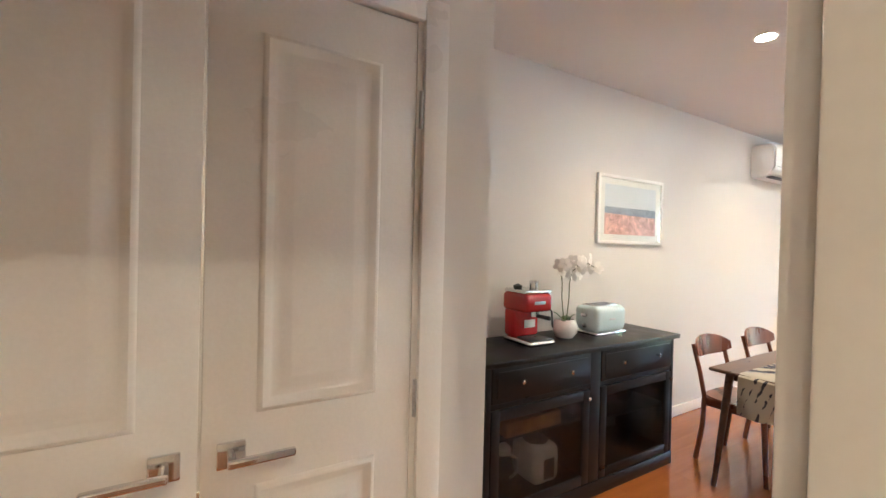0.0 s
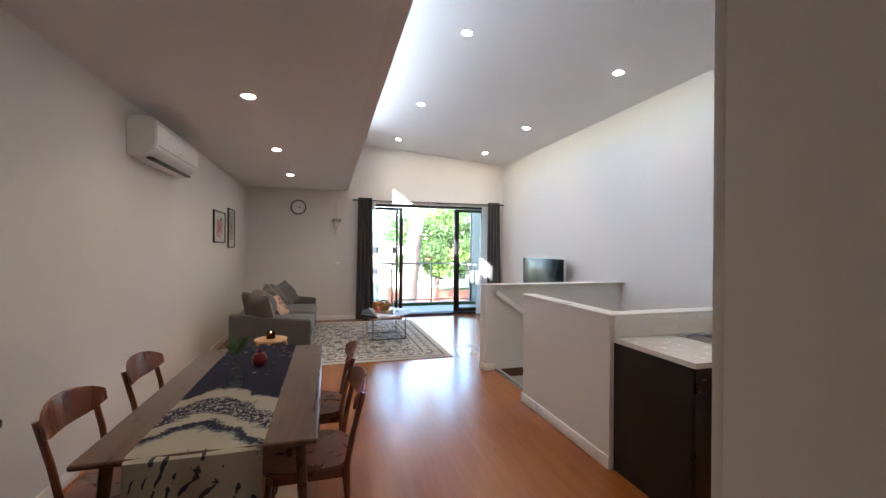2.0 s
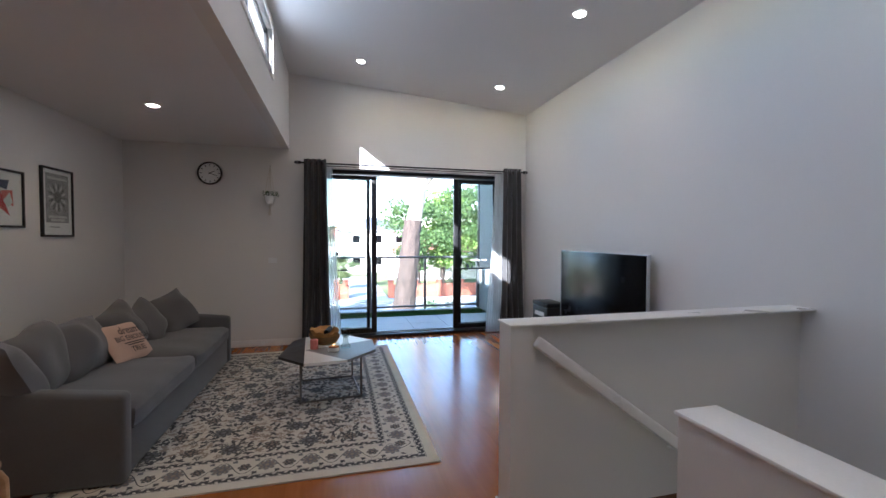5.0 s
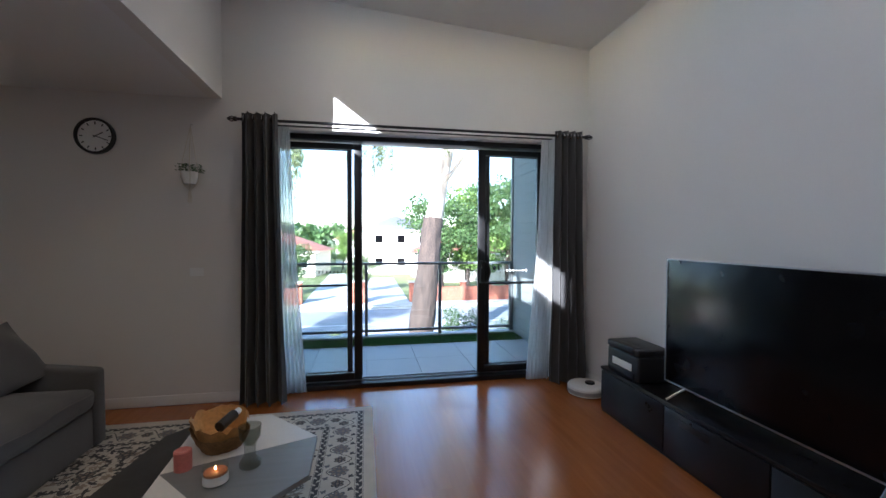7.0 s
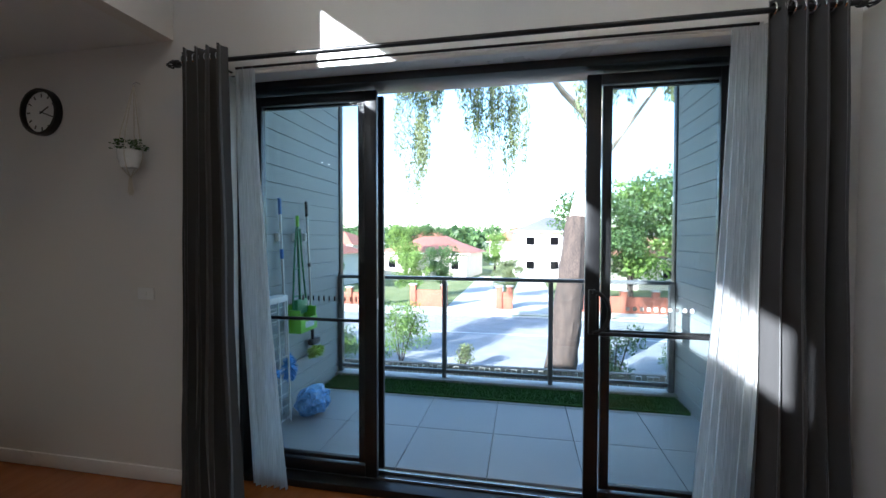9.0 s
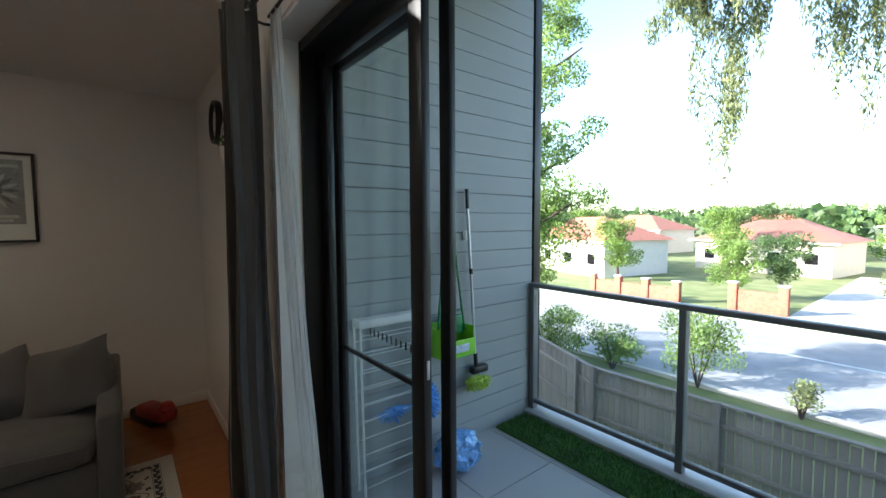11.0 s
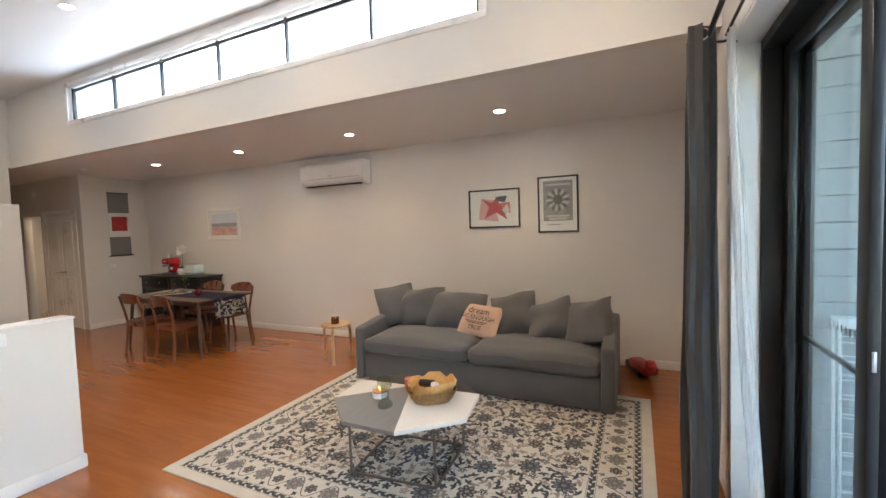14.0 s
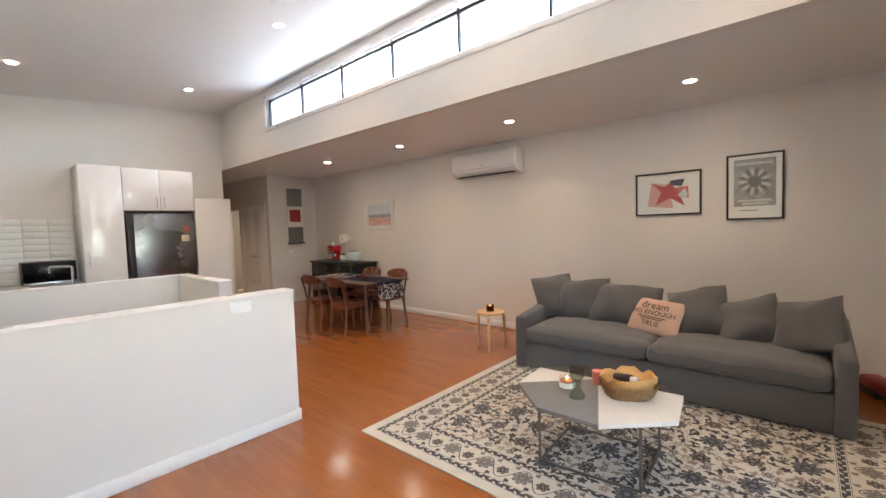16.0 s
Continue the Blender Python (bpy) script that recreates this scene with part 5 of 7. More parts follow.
def candle_jar(x, y, z, r, h, wax, label, body, wrap=None):
    c = thing("candle", label, "candle", (x, y, z))
    part("jar", lathe(nb(), [(0, 0), (r, 0), (r, h), (r * 0.93, h), (r * 0.93, h * 0.55), (0, h * 0.55)], seg=24), body, c)
    part("wax", lathe(nb(), [(0, h * 0.55), (r * 0.92, h * 0.55), (r * 0.92, h * 0.7), (0, h * 0.69)], seg=24), wax, c)
    part("flame", lathe(nb(), [(0, h * 0.74), (0.005, h * 0.74 + 0.006), (0.0035, h * 0.74 + 0.014), (0, h * 0.74 + 0.024)], seg=10), glow("candle_flame", (1.0, 0.55, 0.18), 2.5), c, "small yellow flame")
    if wrap:
        part("paper_band", lathe(nb(), [(r + 0.0008, h * 0.1), (r + 0.0008, h * 0.6)], seg=24), wrap, c)
    return c
ORANGE = mat("orange_wax", (0.55, 0.20, 0.07), 0.5, vary=0.1)
candle_jar(0.395, 7.255, CT, 0.05, 0.072, ORANGE, "lit orange candle in a glass jar with a pale label", CLEAR, PAPER)
pk = thing("pillar_candle", "pink pillar candle on the coffee table", "candle", (0.215, 7.39, CT))
part("wax", lathe(nb(), [(0, 0), (0.036, 0), (0.037, 0.085), (0.03, 0.09), (0, 0.082)], seg=24), mat("pink_wax", (0.62, 0.19, 0.16), 0.5, vary=0.12, scale=12), pk)
hg = thing("glass_candle_holder", "tall waisted clear glass candle holder", "candle holder", (0.505, 7.37, CT))
part("glass_body", lathe(nb(), [(0, 0), (0.046, 0.0), (0.048, 0.018), (0.024, 0.05), (0.026, 0.10), (0.046, 0.135), (0.05, 0.185), (0.046, 0.185), (0.042, 0.138), (0.02, 0.105), (0.02, 0.1), (0, 0.1)], seg=24), glass("smoky_glass", (0.80, 0.82, 0.79), 0.01), hg)
bk = thing("wicker_basket", "wicker basket lined with crumpled yellow paper", "basket", (0.30, 7.61, CT), 33)
WICKER = mat("wicker", (0.42, 0.25, 0.11), 0.7, vary=0.3, scale=30, fine=90, bump=0.6)
bm = nb()
rows_ = []
for i, (z, k) in enumerate(((0, 0.72), (0.03, 0.86), (0.06, 0.95), (0.085, 1.0))):
    ring = []
    for j in range(36):
        a = j * math.tau / 36
        w = 1 + 0.02 * (1 if (i + j) % 2 else -1)
        ring.append(bm.verts.new((0.125 * k * w * abs(math.cos(a)) ** 0.7 * (1 if math.cos(a) > 0 else -1), 0.165 * k * w * abs(math.sin(a)) ** 0.7 * (1 if math.sin(a) > 0 else -1), z)))
    rows_.append(ring)
for p, q in zip(rows_, rows_[1:]):
    for j in range(36):
        bm.faces.new((p[j], p[(j + 1) % 36], q[(j + 1) % 36], q[j]))
bm.faces.new(rows_[0][::-1])
bmesh.ops.solidify(bm, geom=bm.faces[:], thickness=0.007)
part("weave", bm, WICKER, bk)
bm = nb()
rr = random.Random(5)
rows_ = []
for i in range(6):
    ring = []
    for j in range(26):
        a = j * math.tau / 26
        k = (0.25, 0.75, 0.9, 0.98, 1.05, 1.12)[i]
        z = (0.04, 0.035, 0.06, 0.09, 0.115, 0.125)[i] + (rr.uniform(-0.02, 0.025) if i > 2 else 0)
        ring.append(bm.verts.new((0.115 * k * math.cos(a) + rr.uniform(-0.008, 0.008), 0.152 * k * math.sin(a) + rr.uniform(-0.008, 0.008), z)))
    rows_.append(ring)
for p, q in zip(rows_, rows_[1:]):
    for j in range(26):
        bm.faces.new((p[j], p[(j + 1) % 26], q[(j + 1) % 26], q[j]))
bm.faces.new(rows_[0][::-1])
part("lining", bm, mat("yellow_paper_lining", (0.60, 0.33, 0.11), 0.7, vary=0.15, scale=14), bk, "crumpled yellow lining")
bt = thing("small_bottle", "small dark bottle with a white cap in the basket", "bottle", (0.34, 7.60, CT + 0.085), 70)
bm = cyl(nb(), (-0.06, 0, 0.028), (0.05, 0, 0.045), 0.026, 0.026)
part("bottle_body", bm, BLACKPLASTIC, bt)
part("cap", cyl(nb(), (0.05, 0, 0.045), (0.09, 0, 0.051), 0.017), WHITEPLASTIC, bt)

# round stool with a candle
st = thing("round_stool", "round birch stool with bent legs beside the sofa", "stool", (-1.21, 5.53, 0))
bm = lathe(nb(), [(0, 0.438), (0.17, 0.438), (0.175, 0.446), (0.175, 0.456), (0.17, 0.462), (0, 0.462)], seg=36)
part("seat", bm, BIRCH, st)
for k in range(3):
    a = k * math.tau / 3 + 0.5
    c, s = math.cos(a), math.sin(a)
    pts = [(c * 0.04, s * 0.04, 0.43), (c * 0.13, s * 0.13, 0.43), (c * 0.165, s * 0.165, 0.415), (c * 0.182, s * 0.182, 0.38), (c * 0.19, s * 0.19, 0.0)]
    part("leg", tube(nb(), pts, 0.017, 8), BIRCH, st)
candle_jar(-1.21, 5.53, 0.463, 0.048, 0.075, ORANGE, "lit candle in a dark glass jar on the stool", glass("amber_glass", (0.42, 0.27, 0.17), 0.03))

# framed prints over the sofa
FR = mat("black_frame", (0.015, 0.014, 0.013), 0.4, vary=0.2)
p1 = picture("framed_abstract_print", "black framed abstract print in red and pink", 6.955, 7.605, 1.56, 2.03, FR, 0.018, 0.07)
INKS = {"red": (0.46, 0.06, 0.055), "pink": (0.66, 0.36, 0.34), "navy": (0.05, 0.06, 0.09), "coral": (0.6, 0.16, 0.13), "mint": (0.6, 0.66, 0.62)}
INKM = {k: mat("ink_" + k, v, 0.75, vary=0.1, scale=18, bump=0) for k, v in INKS.items()}
for k, (ink, poly) in enumerate((("pink", [(-0.2, -0.13), (0.06, -0.16), (0.0, 0.1), (-0.16, 0.13)]), ("red", [(-0.15, 0.12), (-0.06, 0.02), (-0.12, -0.12), (0.03, -0.05), (0.17, -0.14), (0.1, 0.02), (0.03, 0.13), (-0.02, 0.07)]),
                               ("navy", [(0.02, 0.14), (0.17, 0.15), (0.14, 0.07), (0.05, 0.09)]), ("coral", [(0.08, 0.06), (0.2, 0.07), (0.21, -0.06), (0.12, -0.03)]), ("mint", [(0.1, -0.02), (0.17, 0.05), (0.2, -0.03), (0.15, -0.07)]))):
    flat(p1, "print_shape", poly, 0.0102 + 0.0009 * k, INKM[ink])
p2 = picture("framed_flower_poster", "black framed grey poster of a round flower with lettering bars", 7.82, 8.275, 1.485, 2.13, FR, 0.018, 0.05)
PG = mat("poster_grey", (0.30, 0.295, 0.29), 0.75, vary=0.3, scale=14, fine=70, bump=0)
PD = mat("poster_dark", (0.13, 0.13, 0.125), 0.75, vary=0.3, scale=25, bump=0)
PL = mat("poster_light", (0.55, 0.54, 0.52), 0.75, vary=0.15, scale=25, bump=0)
flat(p2, "poster_ground", [(-0.165, -0.19), (0.165, -0.19), (0.165, 0.27), (-0.165, 0.27)], 0.0102, PG)
for k in range(18):
    a = k * math.tau / 18
    c, s = math.cos(a), math.sin(a)
    flat(p2, "petal", [(0.05 * c, 0.05 + 0.05 * s), (0.1 * c - 0.014 * s, 0.05 + 0.1 * s + 0.014 * c), (0.145 * c, 0.05 + 0.145 * s), (0.1 * c + 0.014 * s, 0.05 + 0.1 * s - 0.014 * c)], 0.0112, PL if k % 2 else PD)
flat(p2, "flower_centre", [(0.055 * math.cos(k * math.tau / 20), 0.05 + 0.055 * math.sin(k * math.tau / 20)) for k in range(20)], 0.0122, PD)
for z, w in ((-0.135, 0.13), (-0.165, 0.10), (0.225, 0.14)):
    flat(p2, "lettering_bar", [(-w, z - 0.011), (w, z - 0.011), (w, z + 0.011), (-w, z + 0.011)], 0.0122, PL)
flat(p2, "lettering_bar", [(-0.12, -0.235), (0.02, -0.235), (0.02, -0.228), (-0.12, -0.228)], 0.0102, PD)

# clock
clk = thing("wall_clock", "round wall clock with a black rim and white face", "clock", (-1.175, YF, 2.315))
def turned(bm):
    bmesh.ops.transform(bm, matrix=pose(0, 0, 0, 90, 0, 0), verts=bm.verts[:])
    return bm
part("rim", turned(lathe(nb(), [(0.125, 0.0), (0.148, 0.0), (0.15, 0.02), (0.146, 0.04), (0.132, 0.042), (0.128, 0.02)], seg=40)), BLACKPLASTIC, clk)
part("face", turned(lathe(nb(), [(0, 0.012), (0.13, 0.012), (0.13, 0.014), (0, 0.014)], seg=40)), PAPER, clk)
for k in range(12):
    a = k * math.tau / 12
    part("hour_mark", bx(nb(), (-0.004, -0.0165, 0.095), (0.004, -0.0145, 0.118), m=pose(0, 0, 0, 0, math.degrees(a), 0)), BLACKPLASTIC, clk)
for name, ang, ln, w in (("hour_pointer", 60, 0.065, 0.004), ("minute_pointer", 110, 0.10, 0.003)):
    part(name, bx(nb(), (-w, -0.019, -0.015), (w, -0.017, ln), m=pose(0, 0, 0, 0, ang, 0)), BLACKPLASTIC, clk)

# hanging planter
hp = thing("hanging_planter", "small white pot with green leaves in a macrame hanger", "hanging plant", (-0.44, YF - 0.075, 1.93))
part("pot", lathe(nb(), [(0, 0), (0.045, 0), (0.062, 0.05), (0.065, 0.10), (0.058, 0.10), (0.055, 0.06), (0, 0.05)], seg=22), CERAMIC, hp)
ROPE = mat("cotton_rope", (0.6, 0.55, 0.46), 0.9, fine=200, bump=0.4)
for k in range(4):
    a = k * math.tau / 4 + 0.4
    c, s = math.cos(a), math.sin(a)
    part("cord", tube(nb(), [(0, 0.0, -0.06), (c * 0.048, s * 0.048, 0.0), (c * 0.068, s * 0.068, 0.07), (c * 0.05, s * 0.05, 0.2), (0, 0.03, 0.50)], 0.003, 5), ROPE, hp)
bm = nb()
for k in range(10):
    tube(bm, [(0.002 * k - 0.01, 0, -0.06), (0.004 * k - 0.02, 0.004 * (k % 3), -0.15 - 0.006 * (k % 4))], 0.0018, 4)
part("tassel", bm, ROPE, hp)
part("hook", tube(nb(), [(0, 0.072, 0.52), (0, 0.045, 0.52), (0, 0.03, 0.505), (0, 0.035, 0.49)], 0.004, 6), CHROME, hp)
bm = nb()
rng = random.Random(12)
for k in range(130):
    a, r = rng.uniform(0, 6.28), rng.uniform(0.01, 0.10)
    c = Vector((math.cos(a) * r * 1.1, math.sin(a) * r * 0.55 - 0.01, 0.10 + rng.uniform(0, 0.065) - 0.35 * max(r - 0.06, 0)))
    d = Vector((math.cos(a), math.sin(a), rng.uniform(-0.4, 0.8))).normalized()
    s = d.orthogonal().normalized() * rng.uniform(0.005, 0.009)
    ln = rng.uniform(0.015, 0.03)
    bm.faces.new([bm.verts.new(p) for p in (c, c + d * ln * 0.5 + s, c + d * ln, c + d * ln * 0.5 - s)])
part("leaves", bm, LEAF, hp)
def wall_plate(label, x, y, z, face, w=0.058, h=0.037):
    t = thing("switch_plate", label, "switch", (x, y, z))
    fy = face
    part("plate", box((-w, min(0, fy * 0.008), -h), (w, max(0, fy * 0.008), h), 0.003), WHITEPLASTIC, t)
    part("rocker", box((-0.008, min(fy * 0.008, fy * 0.011), -0.012), (0.008, max(fy * 0.008, fy * 0.011), 0.012), 0.001), WHITEPLASTIC, t)
wall_plate("white switch plate on the wall beside the curtain", -0.42, YF, 1.17, -1)
wall_plate("white double socket plate on the half wall", 1.68, 5.37, 0.985, 1, 0.075, 0.04)

# curtains
rod = thing("curtain_rod", "black double curtain rod with scrolled ends", "curtain rod", (1.56, 9.2, 2.49))
part("rod_bar", cyl(nb(), (-1.62, -0.005, 0), (1.66, -0.005, 0), 0.0125, seg=14), BLACKMETAL, rod)
part("rod_bar", cyl(nb(), (-1.30, 0.065, -0.02), (1.32, 0.065, -0.02), 0.007, seg=12), BLACKMETAL, rod)
for s, e in ((-1, -1.62), (1, 1.66)):
    bm = lathe(nb(), [(0, -0.012), (0.02, -0.012), (0.022, 0.0), (0.02, 0.012), (0, 0.012)], seg=14)
    bmesh.ops.transform(bm, matrix=pose(e, -0.005, 0, 0, 90, 0), verts=bm.verts[:])
    for k in range(4):
        a = k * math.tau / 4
        tube(bm, [(e, -0.005, 0), (e + s * 0.025, -0.005 + 0.022 * math.cos(a), 0.022 * math.sin(a)), (e + s * 0.05, -0.005 + 0.012 * math.cos(a), 0.012 * math.sin(a)), (e + s * 0.065, -0.005, 0)], 0.005, 6)
    part("finial", bm, BLACKMETAL, rod)
for x in (-1.36, 1.40):
    bm = tube(nb(), [(x, 0.119, -0.02), (x, 0.06, -0.028), (x, 0.0, -0.018)], 0.006, 8)
    cyl(bm, (x, 0.112, -0.02), (x, 0.12, -0.02), 0.025)
    part("bracket", bm, BLACKMETAL, rod)
def cloth(name, label, xt0, xt1, xb0, xb1, y, z0, z1, folds, depth, material, seed, rings=False, lean=0.0):
    """Gathered hanging cloth between the top edge xt0..xt1 and the hem xb0..xb1."""
    t = thing(name, label, "curtain", ((xt0 + xt1) / 2, y, z0))
    ox = (xt0 + xt1) / 2
    bm = nb()
    nu, nv = folds * 10, 22
    rows = []
    for j in range(nv + 1):
        v = j / nv
        row = []
        for i in range(nu + 1):
            u = i / nu
            e = v ** 1.4
            x = (xt0 + (xt1 - xt0) * u) * (1 - e) + (xb0 + (xb1 - xb0) * u) * e
            ph = u * folds * math.tau + 0.9 * noise.noise(Vector((u * 3, v * 1.3, seed)))
            amp = depth * (0.75 + 0.45 * noise.noise(Vector((u * 4, v * 2, seed + 7)))) * (0.8 + 0.3 * v)
            yy = amp * math.sin(ph) + lean * e + 0.012 * noise.noise(Vector((u * 6, v * 4, seed + 3)))
            xx = x - ox + 0.25 * amp * math.sin(2 * ph) + 0.015 * noise.noise(Vector((u * 2, v * 3, seed + 11))) * v
            row.append(bm.verts.new((xx, yy, z1 - z0 - v * (z1 - z0) + 0.004)))
        rows.append(row)
    for p, q in zip(rows, rows[1:]):
        for i in range(nu):
            bm.faces.new((p[i], p[i + 1], q[i + 1], q[i]))
    part("cloth", bm, material, t)
    if rings:
        for k in range(folds * 2):
            u = (k + 0.5) / (folds * 2)
            x = xt0 + (xt1 - xt0) * u - ox
            bm = nb()
            pts = [(x, 0.026 * math.cos(a), 2.49 - z0 + 0.026 * math.sin(a)) for a in [q * math.tau / 16 for q in range(17)]]
            tube(bm, pts, 0.0045, 6)
            part("eyelet", bm, CHROME, t, "chrome eyelet ring")
    return t
cloth("curtain", "dark grey eyelet curtain bunched beside the balcony door", 0.00, 0.29, -0.04, 0.34, 9.165, 0.015, 2.535, 4, 0.095, CURTAIN, 1, True)
cloth("curtain", "dark grey eyelet curtain with a sunlit patch, hanging beside the door", 2.88, 3.17, 2.86, 3.25, 9.195, 0.015, 2.535, 4, 0.068, CURTAIN, 5, True)
def sheer_mat():
    m = bpy.data.materials.new("sheer_voile")
    m.use_nodes = True
    nt = m.node_tree
    n, l = nt.nodes, nt.links
    n.remove(n["Principled BSDF"])
    d, t, tr, m1, m2 = (n.new(k) for k in ("ShaderNodeBsdfDiffuse", "ShaderNodeBsdfTranslucent", "ShaderNodeBsdfTransparent", "ShaderNodeMixShader", "ShaderNodeMixShader"))
    d.inputs["Color"].default_value = t.inputs["Color"].default_value = (0.82, 0.82, 0.82, 1)
    m1.inputs[0].default_value = 0.65
    l.new(d.outputs[0], m1.inputs[1])
    l.new(t.outputs[0], m1.inputs[2])
    w = n.new("ShaderNodeTexNoise")
    w.inputs["Scale"].default_value = 30
    tc = n.new("ShaderNodeTexCoord")
    mp = n.new("ShaderNodeMapping")
    mp.inputs["Scale"].default_value = (6, 6, 0.3)
    l.new(tc.outputs["Object"], mp.inputs["Vector"])
    l.new(mp.outputs[0], w.inputs["Vector"])
    r = n.new("ShaderNodeMapRange")
    r.inputs["To Min"].default_value, r.inputs["To Max"].default_value = 0.5, 0.95
    l.new(w.outputs["Fac"], r.inputs["Value"])
    l.new(r.outputs[0], m2.inputs[0])
    l.new(tr.outputs[0], m2.inputs[1])
    l.new(m1.outputs[0], m2.inputs[2])
    l.new(m2.outputs[0], n["Material Output"].inputs["Surface"])
    return m
SHEER = sheer_mat()
cloth("sheer_curtain", "thin white sheer curtain gathered behind the grey one", 0.25, 0.37, 0.25, 0.49, 9.275, 0.01, 2.475, 6, 0.022, SHEER, 2, lean=0.11)
cloth("sheer_curtain", "thin white sheer curtain flaring out at the hem", 2.78, 2.93, 2.66, 2.90, 9.285, 0.01, 2.475, 6, 0.022, SHEER, 8, lean=0.06)

# television and cabinet along the right wall
tvc = thing("tv_cabinet", "long low black television cabinet", "tv cabinet", (3.28, 7.42, 0))
part("body", box((-0.25, -1.13, 0.0), (0.025, 1.13, 0.362), 0.004), BLACKWOOD, tvc)
part("top", box((-0.265, -1.135, 0.362), (0.027, 1.135, 0.385), 0.004), BLACKWOOD, tvc)
for k in range(3):
    y0 = -1.12 + k * 0.75
    part("drawer_front", box((-0.265, y0, 0.03), (-0.25, y0 + 0.74, 0.35), 0.003), BLACKWOOD, tvc)
part("cable_slot", box((-0.267, 0.0, 0.27), (-0.2645, 0.24, 0.315), 0.002), BLACKPLASTIC, tvc)
tv = thing("television", "large flat television with a thin silver frame, switched off", "television", (3.16, 7.21, 0.386), 0)
part("screen", box((-0.012, -0.735, 0.085), (0.018, 0.735, 0.945), 0.003), SCREEN, tv)
bm = nb()
for a, b in (((-0.016, -0.742, 0.078), (0.02, 0.742, 0.085)), ((-0.016, -0.742, 0.945), (0.02, 0.742, 0.952)), ((-0.016, -0.742, 0.085), (0.02, -0.735, 0.945)), ((-0.016, 0.735, 0.085), (0.02, 0.742, 0.945))):
    bx(bm, a, b)
part("bezel", bm, ALU, tv, "thin silver frame")
part("rear_shell", bx(nb(), (0.02, -0.6, 0.12), (0.07, 0.6, 0.6), 0.02, 2), BLACKPLASTIC, tv)
for y in (-0.55, 0.55):
    bm = tube(nb(), [(-0.13, y + (0.03 if y > 0 else -0.03), 0.006), (0.0, y, 0.085), (0.13, y + (0.03 if y > 0 else -0.03), 0.006)], 0.008, 8)
    part("foot", bm, ALU, tv, "silver splayed foot")
prn = thing("printer", "black laser printer on the television cabinet", "printer", (3.22, 8.28, 0.386))
part("body", bx(nb(), (-0.19, -0.2, 0), (0.075, 0.2, 0.20), 0.018, 3), BLACKPLASTIC, prn)
part("scanner_lid", bx(nb(), (-0.195, -0.2, 0.202), (0.075, 0.2, 0.255), 0.014, 3), BLACKPLASTIC, prn)
part("control_panel", bx(nb(), (-0.205, -0.15, 0.205), (-0.12, 0.15, 0.262), 0.012, 2), BLACKPLASTIC, prn)
part("paper", box((-0.196, -0.12, 0.075), (-0.188, 0.12, 0.13), 0.001), PAPER, prn, "white paper in the tray")
part("tray", box((-0.2, -0.15, 0.02), (-0.188, 0.15, 0.066), 0.003), BLACKPLASTIC, prn)
rv = thing("robot_vacuum", "round white robot vacuum on the floor by the curtain", "robot vacuum", (3.10, 8.93, 0))
part("body", lathe(nb(), [(0, 0.008), (0.165, 0.008), (0.17, 0.03), (0.17, 0.075), (0.16, 0.088), (0, 0.09)], seg=40), WHITEPLASTIC, rv)
part("turret", lathe(nb(), [(0.045, 0.09), (0.045, 0.103), (0.04, 0.107), (0, 0.107)], at=(0.04, 0, 0), seg=24), BLACKPLASTIC, rv)
part("bumper", lathe(nb(), [(0.171, 0.02), (0.173, 0.04), (0.171, 0.055)], seg=40), mat("grey_bumper", (0.35, 0.35, 0.35), 0.5), rv)
# red bag on the floor behind the sofa's arm
rb = thing("red_handheld_vacuum", "dark red and black appliance lying on the floor beyond the sofa", "appliance", (-1.93, 8.88, 0), 25)
part("body", bx(nb(), (-0.2, -0.07, 0), (0.12, 0.07, 0.11), 0.03, 3), BLACKPLASTIC, rb)
part("shell", bx(nb(), (-0.1, -0.075, 0.06), (0.26, 0.075, 0.16), 0.035, 3), mat("dark_red_plastic", (0.28, 0.02, 0.02), 0.35), rb)
part("knob", lathe(nb(), [(0, 0), (0.05, 0.0), (0.06, 0.05), (0.04, 0.09), (0, 0.1)], at=(0.22, 0, 0.12), seg=18), mat("red_plastic", (0.4, 0.03, 0.03), 0.35), rb)

# downlights
def downlight(x, y, z, tilt=0.0, power=1.0):
    d = thing("downlight", "round white recessed downlight, lit", "downlight", (x, y, z), 0, "ceiling downlights")
    d.matrix_basis = pose(x, y, z, 0, tilt, 0)
    part("rim", lathe(nb(), [(0.045, -0.004), (0.056, -0.006), (0.06, -0.002), (0.06, 0.0), (0.045, 0.0)], seg=28), WHITEPLASTIC, d)
    part("diffuser", lathe(nb(), [(0, -0.0035), (0.045, -0.0035), (0.045, -0.001), (0, -0.001)], seg=24), LAMP, d)
    lamp = new("downlight_beam", bpy.data.lights.new("downlight_beam", "AREA"))
    lamp.data.shape, lamp.data.size, lamp.data.energy, lamp.data.color = "DISK", 0.08, DOWNLIGHT * power, (1.0, 0.68, 0.34)
    lamp.data.spread = radians(125)
    lamp.matrix_world = pose(x, y, z - 0.012)
for y in (2.20, 4.03, 5.87, 7.67):
    downlight(-1.20, y, LOW)
for y in (1.65, 4.35, 6.45, 8.5):
    downlight(0.72, y, high(0.72) - 0.001, math.degrees(math.atan(0.085)))
for y in (1.85, 4.40, 6.62, 8.48):
    downlight(2.52, y, high(2.55) - 0.001, math.degrees(math.atan(0.085)))
